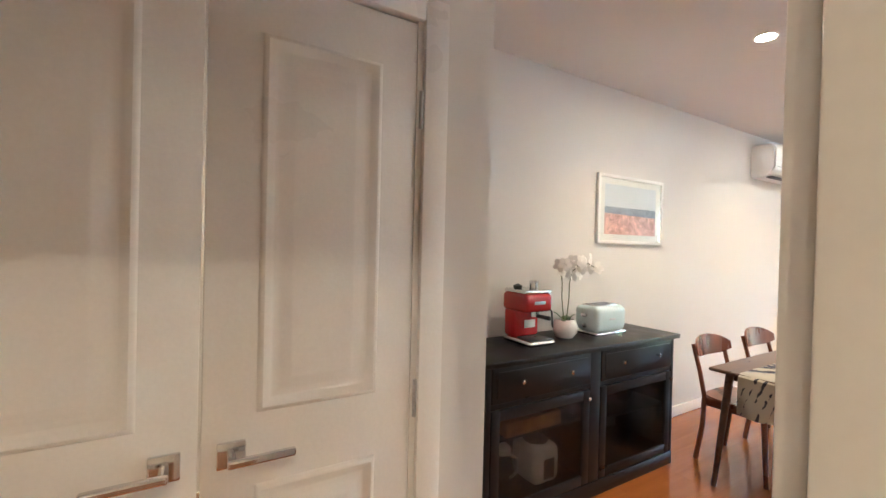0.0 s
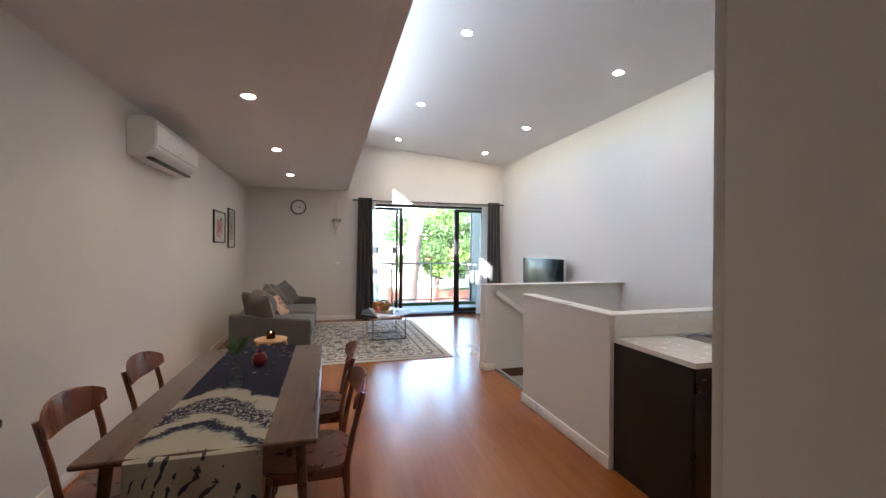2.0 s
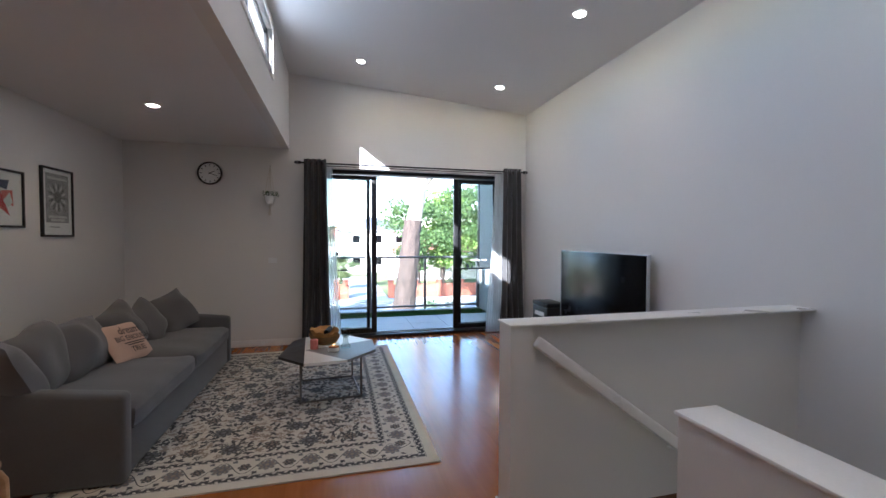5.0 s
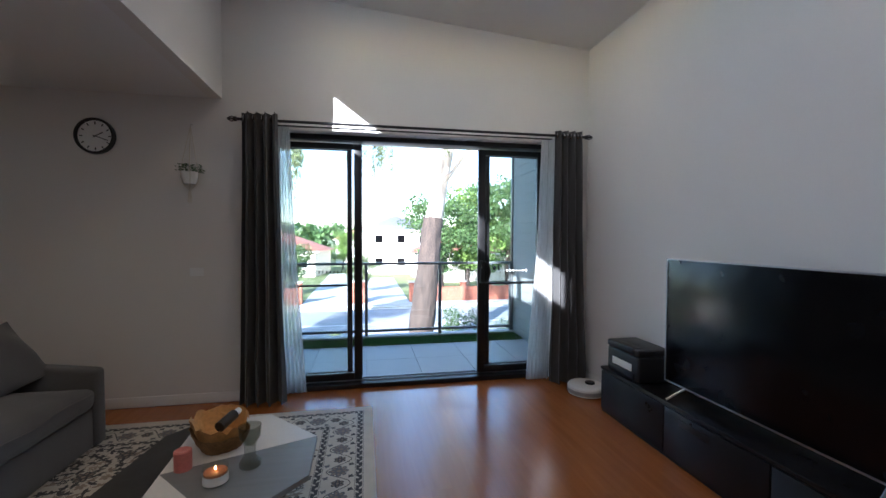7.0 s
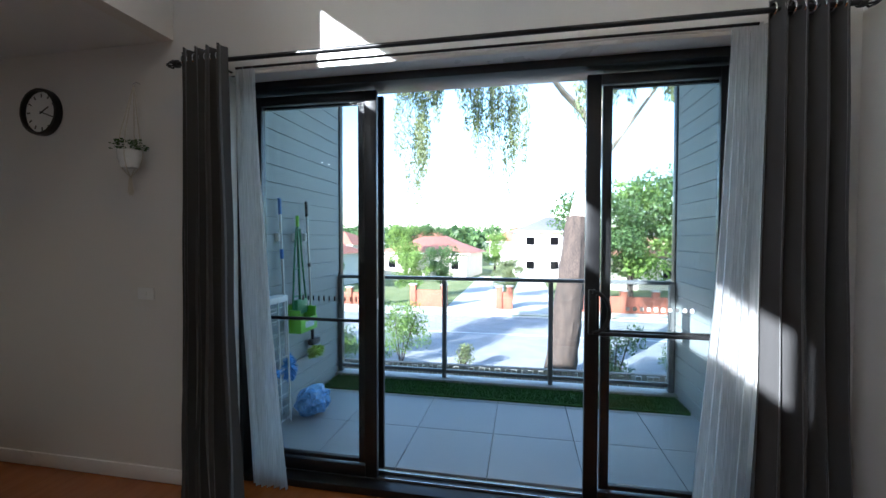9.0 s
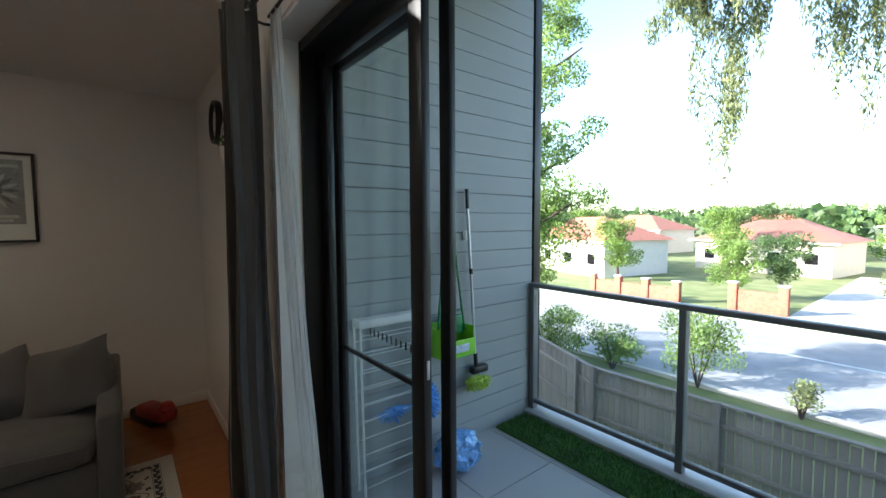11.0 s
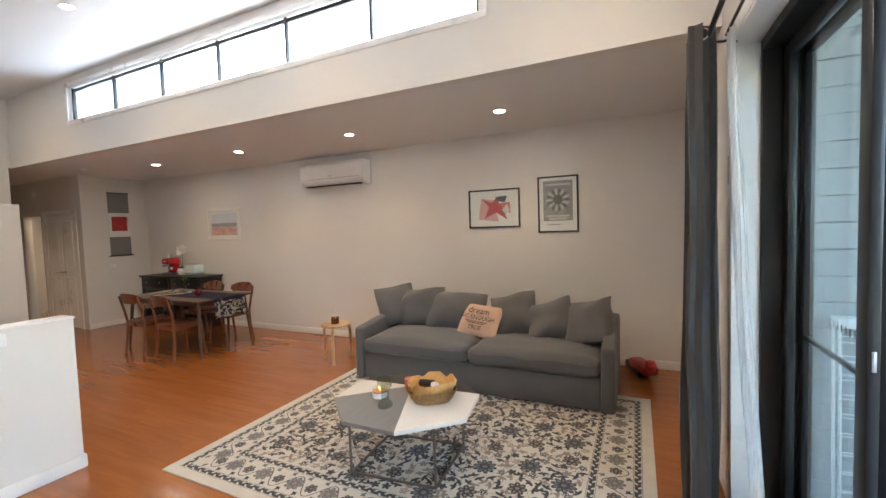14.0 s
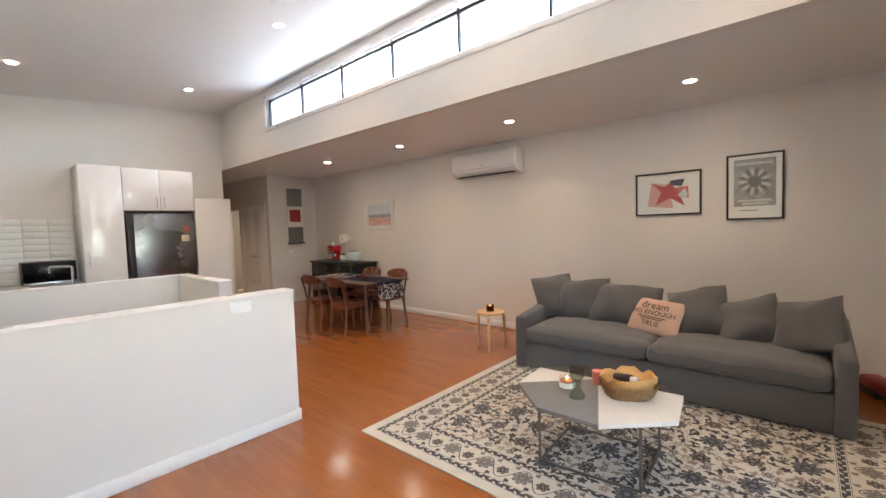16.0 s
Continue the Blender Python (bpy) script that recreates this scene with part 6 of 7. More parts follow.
# unseen downlights added in rooms off the corridor, to brighten it through the doorways
for x, y in ((1.0, -0.9), (1.0, -2.2), (-2.0, -1.6)):
    downlight(x, y, LOW, 0, 2.2)
alarm = thing("smoke_alarm", "small round white smoke alarm on the ceiling", "smoke alarm", (-0.83, 0.92, LOW))
part("housing", lathe(nb(), [(0.055, 0.0), (0.055, -0.012), (0.042, -0.03), (0, -0.033)], seg=24), WHITEPLASTIC, alarm)
part("grille", lathe(nb(), [(0.046, -0.0225), (0.049, -0.0235), (0.047, -0.0265), (0.0445, -0.0255)], seg=24), GREYMETAL, alarm)

# ---- kitchen ----
def handle_bar(parent, a, b, off, r=0.005):
    """Bow handle from a to b, standing off the front by off."""
    a, b, off = Vector(a), Vector(b), Vector(off)
    return part("handle", tube(nb(), [a, a + off * 0.9, a + off + (b - a) * 0.06, b + off - (b - a) * 0.06, b + off * 0.9, b], r, 8), STEEL, parent, "brushed steel bow handle")
def base_unit(x0, x1, y0, y1, front, name="base_cabinet", label="dark laminate kitchen base cabinet with a flat door"):
    t = thing(name, label, "cabinet", ((x0 + x1) / 2, (y0 + y1) / 2, 0), 0, "kitchen base cabinets")
    c = t.location
    a, b = (x0 - c.x, y0 - c.y), (x1 - c.x, y1 - c.y)
    fx, fy = front
    part("body", box((a[0] + 0.001 + max(-fx, 0) * 0.02, a[1] + 0.001 + max(-fy, 0) * 0.02, 0.0), (b[0] - 0.001 - max(fx, 0) * 0.02, b[1] - 0.001 - max(fy, 0) * 0.02, 0.868), 0.001), CARCASS, t)
    if fy:
        yy = b[1] if fy > 0 else a[1]
        d = part("door", box((a[0] + 0.003, min(yy, yy - fy * 0.018), 0.105), (b[0] - 0.003, max(yy, yy - fy * 0.018), 0.862), 0.002), CARCASS, t)
        handle_bar(d, (b[0] - 0.09, yy, 0.80), (b[0] - 0.21, yy, 0.80), (0, fy * 0.03, 0))
    else:
        xx = b[0] if fx > 0 else a[0]
        d = part("door", box((min(xx, xx - fx * 0.018), a[1] + 0.003, 0.105), (max(xx, xx - fx * 0.018), b[1] - 0.003, 0.862), 0.002), CARCASS, t)
        handle_bar(d, (xx, a[1] + 0.09, 0.80), (xx, a[1] + 0.21, 0.80), (fx * 0.03, 0, 0))
    return t
setting("end_panel", box((1.302, 2.262, 0), (1.32, 2.887, 0.868), 0.001), CARCASS, "dark laminate end panel of the kitchen bench", "panel")
for x0, x1 in ((1.925, 2.38), (2.38, 2.83), (2.83, 3.29)):
    base_unit(x0, x1, 2.262, 2.887, (0, -1))
for y0, y1 in ((0.97, 1.40), (1.40, 1.83), (1.83, 2.26)):
    base_unit(3.30, 3.898, y0, y1, (-1, 0))
for x0, x1 in ((1.95, 2.40), (2.40, 2.85), (2.85, 3.29)):
    base_unit(x0, x1, 0.352, 0.95, (0, 1))
dw = thing("dishwasher", "stainless steel dishwasher with an energy label", "dishwasher", (1.622, 2.57, 0))
part("body", box((-0.298, -0.285, 0.0), (0.298, 0.31, 0.866), 0.001), CARCASS, dw)
part("door", box((-0.296, -0.312, 0.10), (0.296, -0.286, 0.735), 0.003), DARKSTEEL, dw)
part("control_panel", box((-0.296, -0.314, 0.74), (0.296, -0.286, 0.862), 0.003), DARKSTEEL, dw)
part("grip", box((-0.06, -0.318, 0.785), (0.06, -0.313, 0.835), 0.004), STEEL, dw)
part("dial", lathe(nb(), [(0, 0), (0.018, 0), (0.016, 0.02), (0, 0.021)], seg=18), STEEL, dw).matrix_basis = pose(0.22, -0.314, 0.81, 90, 0, 0)
part("badge", box((-0.26, -0.3155, 0.795), (-0.225, -0.3135, 0.805)), ALU, dw)
part("sticker", box((0.2, -0.3135, 0.49), (0.27, -0.3115, 0.70), 0.0005), PAPER, dw, "white energy label")
part("sticker_band", box((0.2, -0.3145, 0.60), (0.27, -0.3125, 0.655), 0.0005), mat("label_yellow", (0.7, 0.48, 0.05), 0.6), dw, "yellow band of the label")
part("sticker_band", box((0.2, -0.3145, 0.675), (0.27, -0.3125, 0.70), 0.0005), mat("label_red", (0.55, 0.05, 0.05), 0.6), dw, "red band of the label")
# worktop with a cut-out for the sink
SX, SY = (1.80, 2.86), (2.42, 2.82)
wt = thing("worktop", "white stone worktop running round the kitchen", "worktop", (2.8, 2.5, 0.87))
for a, b in (((1.295, 2.235), (SX[0], 2.888)), ((SX[1], 2.235), (3.898, 2.888)), ((SX[0], 2.235), (SX[1], SY[0])), ((SX[0], SY[1]), (SX[1], 2.888)), ((3.27, 0.352), (3.898, 2.235)), ((1.94, 0.352), (3.27, 0.975))):
    part("slab", box(loc(wt, a[0], a[1], 0.87), loc(wt, b[0], b[1], 0.90)), STONE, wt)
part("upstand", box(loc(wt, 1.296, 2.878, 0.902), loc(wt, XR - 0.002, 2.8895, 1.046), 0.001), STONE, wt)
part("upstand", box(loc(wt, XR + 0.002, 3.278, 0.87), loc(wt, 3.898, 3.289, 1.84), 0.001), GLOSSWHITE, wt, "white glossy splashback")
part("slab", box(loc(wt, XR + 0.002, 2.889, 0.87), loc(wt, 3.898, 3.278, 0.90)), STONE, wt)
part("upstand", box(loc(wt, 3.888, 0.36, 0.902), loc(wt, 3.899, 3.276, 1.84), 0.001), GLOSSWHITE, wt, "white glossy splashback")
base_unit(3.315, 3.898, 2.889, 3.276, (-1, 0))
snk = thing("kitchen_sink", "stainless steel sink with drainer and two bowls", "sink", ((SX[0] + SX[1]) / 2, (SY[0] + SY[1]) / 2, 0.9))
cx, cy = snk.location.x, snk.location.y
def bowl(x0, x1, y0, y1, d):
    bm = nb()
    t = 0.004
    for a, b in (((x0, y0, -d), (x1, y1, -d + t)), ((x0, y0, -d + t), (x0 + t, y1, 0.002)), ((x1 - t, y0, -d + t), (x1, y1, 0.002)), ((x0 + t, y0, -d + t), (x1 - t, y0 + t, 0.002)), ((x0 + t, y1 - t, -d + t), (x1 - t, y1, 0.002))):
        bx(bm, tuple(Vector(a) - Vector((cx, cy, 0))), tuple(Vector(b) - Vector((cx, cy, 0))))
    return bm
part("drainer", bowl(SX[0] + 0.004, 2.17, SY[0] + 0.004, SY[1] - 0.004, 0.016), STEEL, snk)
part("bowl", bowl(2.17, 2.55, SY[0] + 0.004, SY[1] - 0.004, 0.17), STEEL, snk)
part("bowl", bowl(2.55, SX[1] - 0.004, SY[0] + 0.004, SY[1] - 0.004, 0.17), STEEL, snk)
bm = nb()
for a, b in (((SX[0] - 0.02, SY[0] - 0.02), (SX[1] + 0.02, SY[0] + 0.004)), ((SX[0] - 0.02, SY[1] - 0.004), (SX[1] + 0.02, SY[1] + 0.02)), ((SX[0] - 0.02, SY[0] + 0.004), (SX[0] + 0.004, SY[1] - 0.004)), ((SX[1] - 0.004, SY[0] + 0.004), (SX[1] + 0.02, SY[1] - 0.004))):
    bx(bm, (a[0] - cx, a[1] - cy, 0.0005), (b[0] - cx, b[1] - cy, 0.004))
part("rim", bm, STEEL, snk)
tap = thing("kitchen_tap", "square-necked chrome mixer tap by the sink", "tap", (2.28, 2.855, 0.901))
part("body", bx(nb(), (-0.022, -0.022, 0), (0.022, 0.022, 0.13), 0.006, 2), CHROME, tap)
part("spout", tube(nb(), [(0, 0, 0.12), (0, 0, 0.315), (0.004, -0.004, 0.335), (0.02, -0.02, 0.34), (0.13, -0.17, 0.34), (0.145, -0.19, 0.335), (0.15, -0.195, 0.32), (0.15, -0.195, 0.27)], 0.0115, 10), CHROME, tap)
part("lever", bx(nb(), (0.02, -0.008, 0.05), (0.085, 0.008, 0.064), 0.004, 2), CHROME, tap)
ket = thing("kettle", "brushed steel electric kettle with a black handle", "kettle", (3.46, 3.04, 0.901), 200)
part("body", lathe(nb(), [(0, 0.02), (0.08, 0.02), (0.082, 0.03), (0.07, 0.15), (0.06, 0.20), (0.05, 0.21), (0, 0.212)], seg=28), STEEL, ket)
part("base", lathe(nb(), [(0, 0), (0.085, 0), (0.085, 0.018), (0, 0.02)], seg=28), BLACKPLASTIC, ket)
part("handle", tube(nb(), [(-0.045, 0, 0.205), (-0.10, 0, 0.20), (-0.125, 0, 0.16), (-0.12, 0, 0.09), (-0.085, 0, 0.05)], 0.012, 8), BLACKPLASTIC, ket)
part("lid_knob", lathe(nb(), [(0, 0.21), (0.018, 0.21), (0.018, 0.225), (0, 0.23)], seg=14), BLACKPLASTIC, ket)
part("spout", cyl(nb(), (0.05, 0, 0.17), (0.085, 0, 0.195), 0.02, 0.012, 12), STEEL, ket)
cab_ = thing("power_cable", "black kettle cable on the worktop", "cable", (3.46, 2.82, 0.901))
part("cord", tube(nb(), [(-0.08, 0, 0.006), (0.0, -0.06, 0.005), (0.10, -0.08, 0.005), (0.2, -0.04, 0.005), (0.24, 0.1, 0.006), (0.24, 0.3, 0.008), (0.16, 0.42, 0.05), (0.13, 0.45, 0.2)], 0.004, 6), BLACKPLASTIC, cab_)
skt = thing("wall_socket", "clear covered double socket on the splashback", "socket", (3.62, 3.278, 1.12))
part("plate", box((-0.09, -0.01, -0.05), (0.09, 0, 0.05), 0.004), WHITEPLASTIC, skt)
part("plug", bx(nb(), (-0.05, -0.045, -0.02), (-0.01, -0.01, 0.02), 0.006, 2), BLACKPLASTIC, skt)
# upper cabinets on the side wall
for k in range(5):
    y1 = 3.276 - k * 0.575
    u = thing("wall_cabinet", "gloss white wall cabinet with a steel handle", "cabinet", (3.73, y1 - 0.2875, 1.81), 0, "kitchen wall cabinets")
    part("body", box((-0.11, -0.285, 0), (0.168, 0.285, 0.85), 0.001), GLOSSWHITE, u)
    d = part("door", box((-0.13, -0.285, 0.001), (-0.111, 0.285, 0.849), 0.002), GLOSSWHITE, u)
    s = -1 if k % 2 == 0 else 1
    handle_bar(d, (-0.13, s * 0.25, 0.08), (-0.13, s * 0.25, 0.23), (-0.03, 0, 0))
# tall units along the back wall
def tall(name, label, x0, x1, z0, z1, doors, handle=None):
    t = thing(name, label, "cabinet", ((x0 + x1) / 2, 0.66, z0))
    w = (x1 - x0) / 2
    part("body", box((-w + 0.001, -0.308, 0), (w - 0.001, 0.29, z1 - z0), 0.001), GLOSSWHITE, t)
    n = doors
    for k in range(n):
        a = -w + 2 * w * k / n
        d = part("door", box((a + 0.002, 0.291, 0.002), (a + 2 * w / n - 0.002, 0.31, z1 - z0 - 0.002), 0.002), GLOSSWHITE, t)
        if handle:
            hx, hz0, hz1 = handle[k]
            handle_bar(d, (hx, 0.31, hz0), (hx, 0.31, hz1), (0, 0.03, 0))
    return t
tall("pantry_cabinet", "tall gloss white pantry cabinet", 1.455, 1.935, 0, 2.54, 1, [(0.18, 1.15, 1.32)])
tall("over_fridge_cabinet", "gloss white two-door cabinet above the refrigerator", 0.525, 1.455, 1.905, 2.53, 2, [(-0.05, 0.05, 0.20), (0.05, 0.05, 0.20)])
side_unit = tall("tall_side_cabinet", "plain white tall cabinet beside the refrigerator", -0.04, 0.52, 0, 2.11, 1)
for child in side_unit.children:
    child.data.materials[0] = PAINT
FRIDGE = mat("brushed_dark_steel", (0.20, 0.20, 0.205), 0.26, 1.0, vary=0.04, scale=2, fine=60, bump=0.0)
fr = thing("refrigerator", "dark stainless refrigerator with door stickers", "refrigerator", (0.99, 0.665, 0))
part("body", box((-0.44, -0.31, 0.02), (0.44, 0.25, 1.86), 0.006), BLACKPLASTIC, fr)
part("door", box((-0.44, 0.252, 0.72), (0.44, 0.318, 1.86), 0.012, 3), FRIDGE, fr)
part("drawer", box((-0.44, 0.252, 0.03), (0.44, 0.318, 0.712), 0.012, 3), FRIDGE, fr)
part("black_edge", box((0.36, 0.3175, 0.73), (0.435, 0.3205, 1.85), 0.002), BLACKPLASTIC, fr)
part("sticker", box((-0.36, 0.3185, 1.56), (-0.28, 0.3205, 1.66), 0.0005), mat("sticker_red", (0.5, 0.12, 0.1), 0.6, vary=0.4, scale=60), fr, "red and white sticker")
part("sticker", box((-0.36, 0.3185, 1.42), (-0.25, 0.3205, 1.52), 0.0005), mat("sticker_cream", (0.7, 0.62, 0.4), 0.6, vary=0.3, scale=60), fr, "cream energy sticker")
mo = thing("microwave_oven", "black and silver microwave on the back bench", "microwave", (2.27, 0.62, 0.901))
part("body", bx(nb(), (-0.27, -0.2, 0.01), (0.27, 0.2, 0.32), 0.01, 2), BLACKPLASTIC, mo)
part("door", box((-0.26, 0.2, 0.055), (0.26, 0.215, 0.31), 0.004), SCREEN, mo)
part("trim_strip", box((-0.265, 0.2, 0.012), (0.265, 0.217, 0.05), 0.003), STEEL, mo)
bo = thing("spray_bottle", "white pump bottle on the worktop", "bottle", (2.60, 2.855, 0.901))
part("bottle_body", lathe(nb(), [(0, 0), (0.028, 0), (0.03, 0.01), (0.03, 0.1), (0.012, 0.125), (0.012, 0.14), (0, 0.14)], seg=18), WHITEPLASTIC, bo)
part("pump", tube(nb(), [(0, 0, 0.14), (0, 0, 0.165), (0.03, 0, 0.168)], 0.005, 6), WHITEPLASTIC, bo)

# ---- things on the balcony ----
WX = BX0 + 0.002
BLUEP = mat("blue_plastic", (0.06, 0.16, 0.5), 0.4)
BLUEF = mat("blue_microfibre", (0.10, 0.30, 0.72), 0.9, vary=0.3, scale=40, fine=160, bump=0.6)
LIME = mat("lime_plastic", (0.22, 0.60, 0.03), 0.35, vary=0.05)
DGREEN = mat("dark_green_plastic", (0.02, 0.20, 0.07), 0.35, vary=0.1)
LIMEF = mat("lime_chenille", (0.40, 0.55, 0.08), 0.9, vary=0.3, scale=40, fine=160, bump=0.6)
WHITEWIRE = mat("white_coated_wire", (0.75, 0.75, 0.74), 0.4)
def clip(parent, z):
    part("wall_clip", bx(nb(), (0.0, -0.02, z - 0.035), (0.035, 0.02, z + 0.035), 0.006), WHITEPLASTIC, parent, "white wall clip")
def tuft(c, r, n, seed, flat_=1.0):
    """Shaggy head of short strands."""
    rng = random.Random(seed)
    bm = nb()
    for k in range(n):
        d = Vector((rng.gauss(0, 1), rng.gauss(0, 1), rng.gauss(0, 1) * flat_)).normalized()
        p = Vector(c) + Vector((d.x * r[0], d.y * r[1], d.z * r[2])) * rng.uniform(0.55, 0.85)
        q = p + Vector((d.x, d.y, d.z - 0.4)) * rng.uniform(0.02, 0.035)
        tube(bm, [p, q], 0.006, 4, 0.6)
    m = Matrix.Translation(c) @ Matrix.Diagonal((r[0] * 0.8, r[1] * 0.8, r[2] * 0.8, 1))
    bmesh.ops.create_icosphere(bm, subdivisions=2, radius=1, matrix=m)
    return bm
du = thing("duster_pole", "white and blue extending duster hung on the wall", "duster", (WX, 10.27, 0))
part("pole", cyl(nb(), (0.035, 0.0, 1.72), (0.05, 0.06, 0.50), 0.011, seg=12), WHITEWIRE, du)
part("grip", cyl(nb(), (0.034, -0.006, 1.84), (0.035, 0.0, 1.71), 0.014, seg=12), BLUEP, du)
part("collar", cyl(nb(), (0.038, 0.014, 1.42), (0.039, 0.018, 1.34), 0.015, seg=12), BLUEP, du)
part("head", tuft((0.07, 0.07, 0.42), (0.05, 0.055, 0.12), 160, 3), BLUEF, du, "blue microfibre head")
clip(du, 1.52)
dp = thing("dustpan_set", "lime green long-handled dustpan with a dark green brush", "dustpan", (WX, 10.52, 0))
for s in (-1, 1):
    part("pan_arm", tube(nb(), [(0.05, s * 0.03, 1.60), (0.05, s * 0.06, 1.35), (0.06, s * 0.10, 1.02), (0.07, s * 0.12, 0.85)], 0.008, 8), DGREEN, dp)
for z, w in ((1.595, 0.035), (1.24, 0.075), (1.0, 0.10)):
    part("cross_bar", cyl(nb(), (0.055, -w, z), (0.055, w, z), 0.006, seg=8), DGREEN, dp)
part("brush_pole", cyl(nb(), (0.045, 0, 1.62), (0.06, 0.01, 0.96), 0.011, seg=10), DGREEN, dp)
part("brush_grip", cyl(nb(), (0.044, 0, 1.71), (0.045, 0, 1.61), 0.014, seg=10), LIME, dp)
part("brush_head", bx(nb(), (0.035, -0.075, 0.84), (0.09, 0.085, 0.97), 0.012, 2), DGREEN, dp)
bm = nb()
for a, b in (((0.01, -0.13, 0.69), (0.02, 0.15, 0.93)), ((0.02, -0.13, 0.69), (0.15, 0.15, 0.705)), ((0.14, -0.13, 0.705), (0.15, 0.15, 0.81)), ((0.02, -0.13, 0.705), (0.14, -0.12, 0.89)), ((0.02, 0.14, 0.705), (0.14, 0.15, 0.89))):
    bx(bm, a, b, 0.004)
part("pan", bm, LIME, dp, "lime green dustpan")
part("pan_label", box((0.1505, -0.06, 0.725), (0.152, 0.09, 0.78), 0.0005), mat("label_pale_blue", (0.5, 0.6, 0.7), 0.5, vary=0.3, scale=50), dp, "pale printed label")
clip(dp, 1.52)
mp_ = thing("mop", "silver-handled mop with a lime shaggy head and black brush", "mop", (WX, 10.70, 0))
part("pole", cyl(nb(), (0.035, 0.0, 1.72), (0.05, 0.06, 0.61), 0.011, seg=12), ALU, mp_)
part("grip", cyl(nb(), (0.034, -0.008, 1.85), (0.035, 0, 1.71), 0.014, seg=12), BLACKPLASTIC, mp_)
part("collar", cyl(nb(), (0.041, 0.026, 1.28), (0.042, 0.028, 1.24), 0.014, seg=12), BLACKPLASTIC, mp_)
part("brush", bx(nb(), (0.02, 0.02, 0.50), (0.08, 0.17, 0.555), 0.012, 2), BLACKPLASTIC, mp_)
part("socket", cyl(nb(), (0.05, 0.06, 0.65), (0.052, 0.068, 0.55), 0.016, seg=10), BLACKPLASTIC, mp_)
part("head", tuft((0.09, 0.05, 0.45), (0.055, 0.12, 0.05), 190, 6), LIMEF, mp_, "lime green shaggy head")
clip(mp_, 1.52)
bag = thing("plastic_bag", "crumpled blue plastic bag on the balcony floor", "bag", (0.09, 10.42, 0))
bm = nb()
bmesh.ops.create_icosphere(bm, subdivisions=4, radius=1)
for v in bm.verts:
    n_ = noise.noise_vector(v.co * 3.2) * 0.28 + noise.noise_vector(v.co * 8) * 0.12
    v.co = Vector((v.co.x * 0.13, v.co.y * 0.17, v.co.z * 0.12)) + Vector((n_.x * 0.12, n_.y * 0.14, n_.z * 0.12)) * 0.8
    v.co.z = max(v.co.z + 0.115, 0.0)
part("bag_body", bm, mat("blue_film", (0.16, 0.36, 0.72), 0.3, vary=0.5, scale=14, fine=50, bump=0.3), bag)
air = thing("clothes_airer", "folded white wire clothes airer against the wall", "clothes airer", (BX0 + 0.12, 10.02, 0), 0)
for x in (-0.05, 0.03):
    for y in (-0.22, 0.20):
        part("upright", cyl(nb(), (x, y, 0.012), (x - 0.03, y, 1.04), 0.008, seg=8), WHITEWIRE, air)
for k in range(20):
    z = 0.06 + k * 0.05
    x = (-0.05 if k % 2 else 0.03) - 0.03 * z
    part("wire", cyl(nb(), (x, -0.22, z), (x, 0.20, z), 0.003, seg=6), WHITEWIRE, air)
part("top_bar", bx(nb(), (-0.09, -0.23, 1.0), (0.01, 0.21, 1.05), 0.008, 2), WHITEWIRE, air)
part("cloth_peg", tuft((0.0, 0.0, 0.45), (0.03, 0.14, 0.04), 60, 9), BLUEF, air, "blue cloth on the wires")

# ---- outside: garden, street, trees, houses ----
GZ = -3.2
def ground_mat(name, c1, c2, scale, rough=0.95):
    m, nt, p = nodes_of(name)
    n, l = nt.nodes, nt.links
    tc = n.new("ShaderNodeTexCoord")
    a = n.new("ShaderNodeTexNoise")
    a.inputs["Scale"].default_value, a.inputs["Detail"].default_value = scale, 8
    l.new(tc.outputs["Object"], a.inputs["Vector"])
    l.new(ramp(nt, a.outputs["Fac"], [(0.3, c1), (0.7, c2)]), p.inputs["Base Color"])
    p.inputs["Roughness"].default_value = rough
    bp = n.new("ShaderNodeBump")
    bp.inputs["Strength"].default_value, bp.inputs["Distance"].default_value = 0.5, 0.02
    l.new(a.outputs["Fac"], bp.inputs["Height"])
    l.new(bp.outputs[0], p.inputs["Normal"])
    return m
def strip(name, x0, x1, y0, y1, z, material, label, cat, thick=0.3):
    return setting(name, box((x0, y0, z - thick), (x1, y1, z)), material, label, cat)
strip("ground", -1500, 1500, -1500, 2500, GZ - 0.10, ground_mat("dry_grass", (0.10, 0.14, 0.04), (0.21, 0.22, 0.09), 0.6), "grassy ground reaching the horizon", "ground", 0.5)
strip("road", -300, 300, 22.2, 32.2, GZ - 0.05, ground_mat("asphalt", (0.24, 0.24, 0.25), (0.33, 0.33, 0.34), 1.2), "grey asphalt street", "road", 0.04)
CONC = ground_mat("concrete_path", (0.42, 0.41, 0.38), (0.56, 0.55, 0.52), 2.0)
strip("kerb", -300, 300, 22.0, 22.2, GZ + 0.02, CONC, "concrete kerb of the street", "kerb", 0.12)
strip("kerb", -300, 300, 32.2, 32.4, GZ + 0.02, CONC, "concrete kerb of the street", "kerb", 0.12)
strip("pavement", -300, 300, 33.2, 34.6, GZ + 0.0, CONC, "pale concrete footpath", "pavement", 0.09)
strip("driveway", -3.2, 0.2, 34.62, 58, GZ + 0.0, CONC, "pale concrete driveway between brick piers", "driveway", 0.09)
strip("driveway", 1.2, 4.2, 34.62, 52, GZ + 0.0, CONC, "pale concrete driveway", "driveway", 0.09)
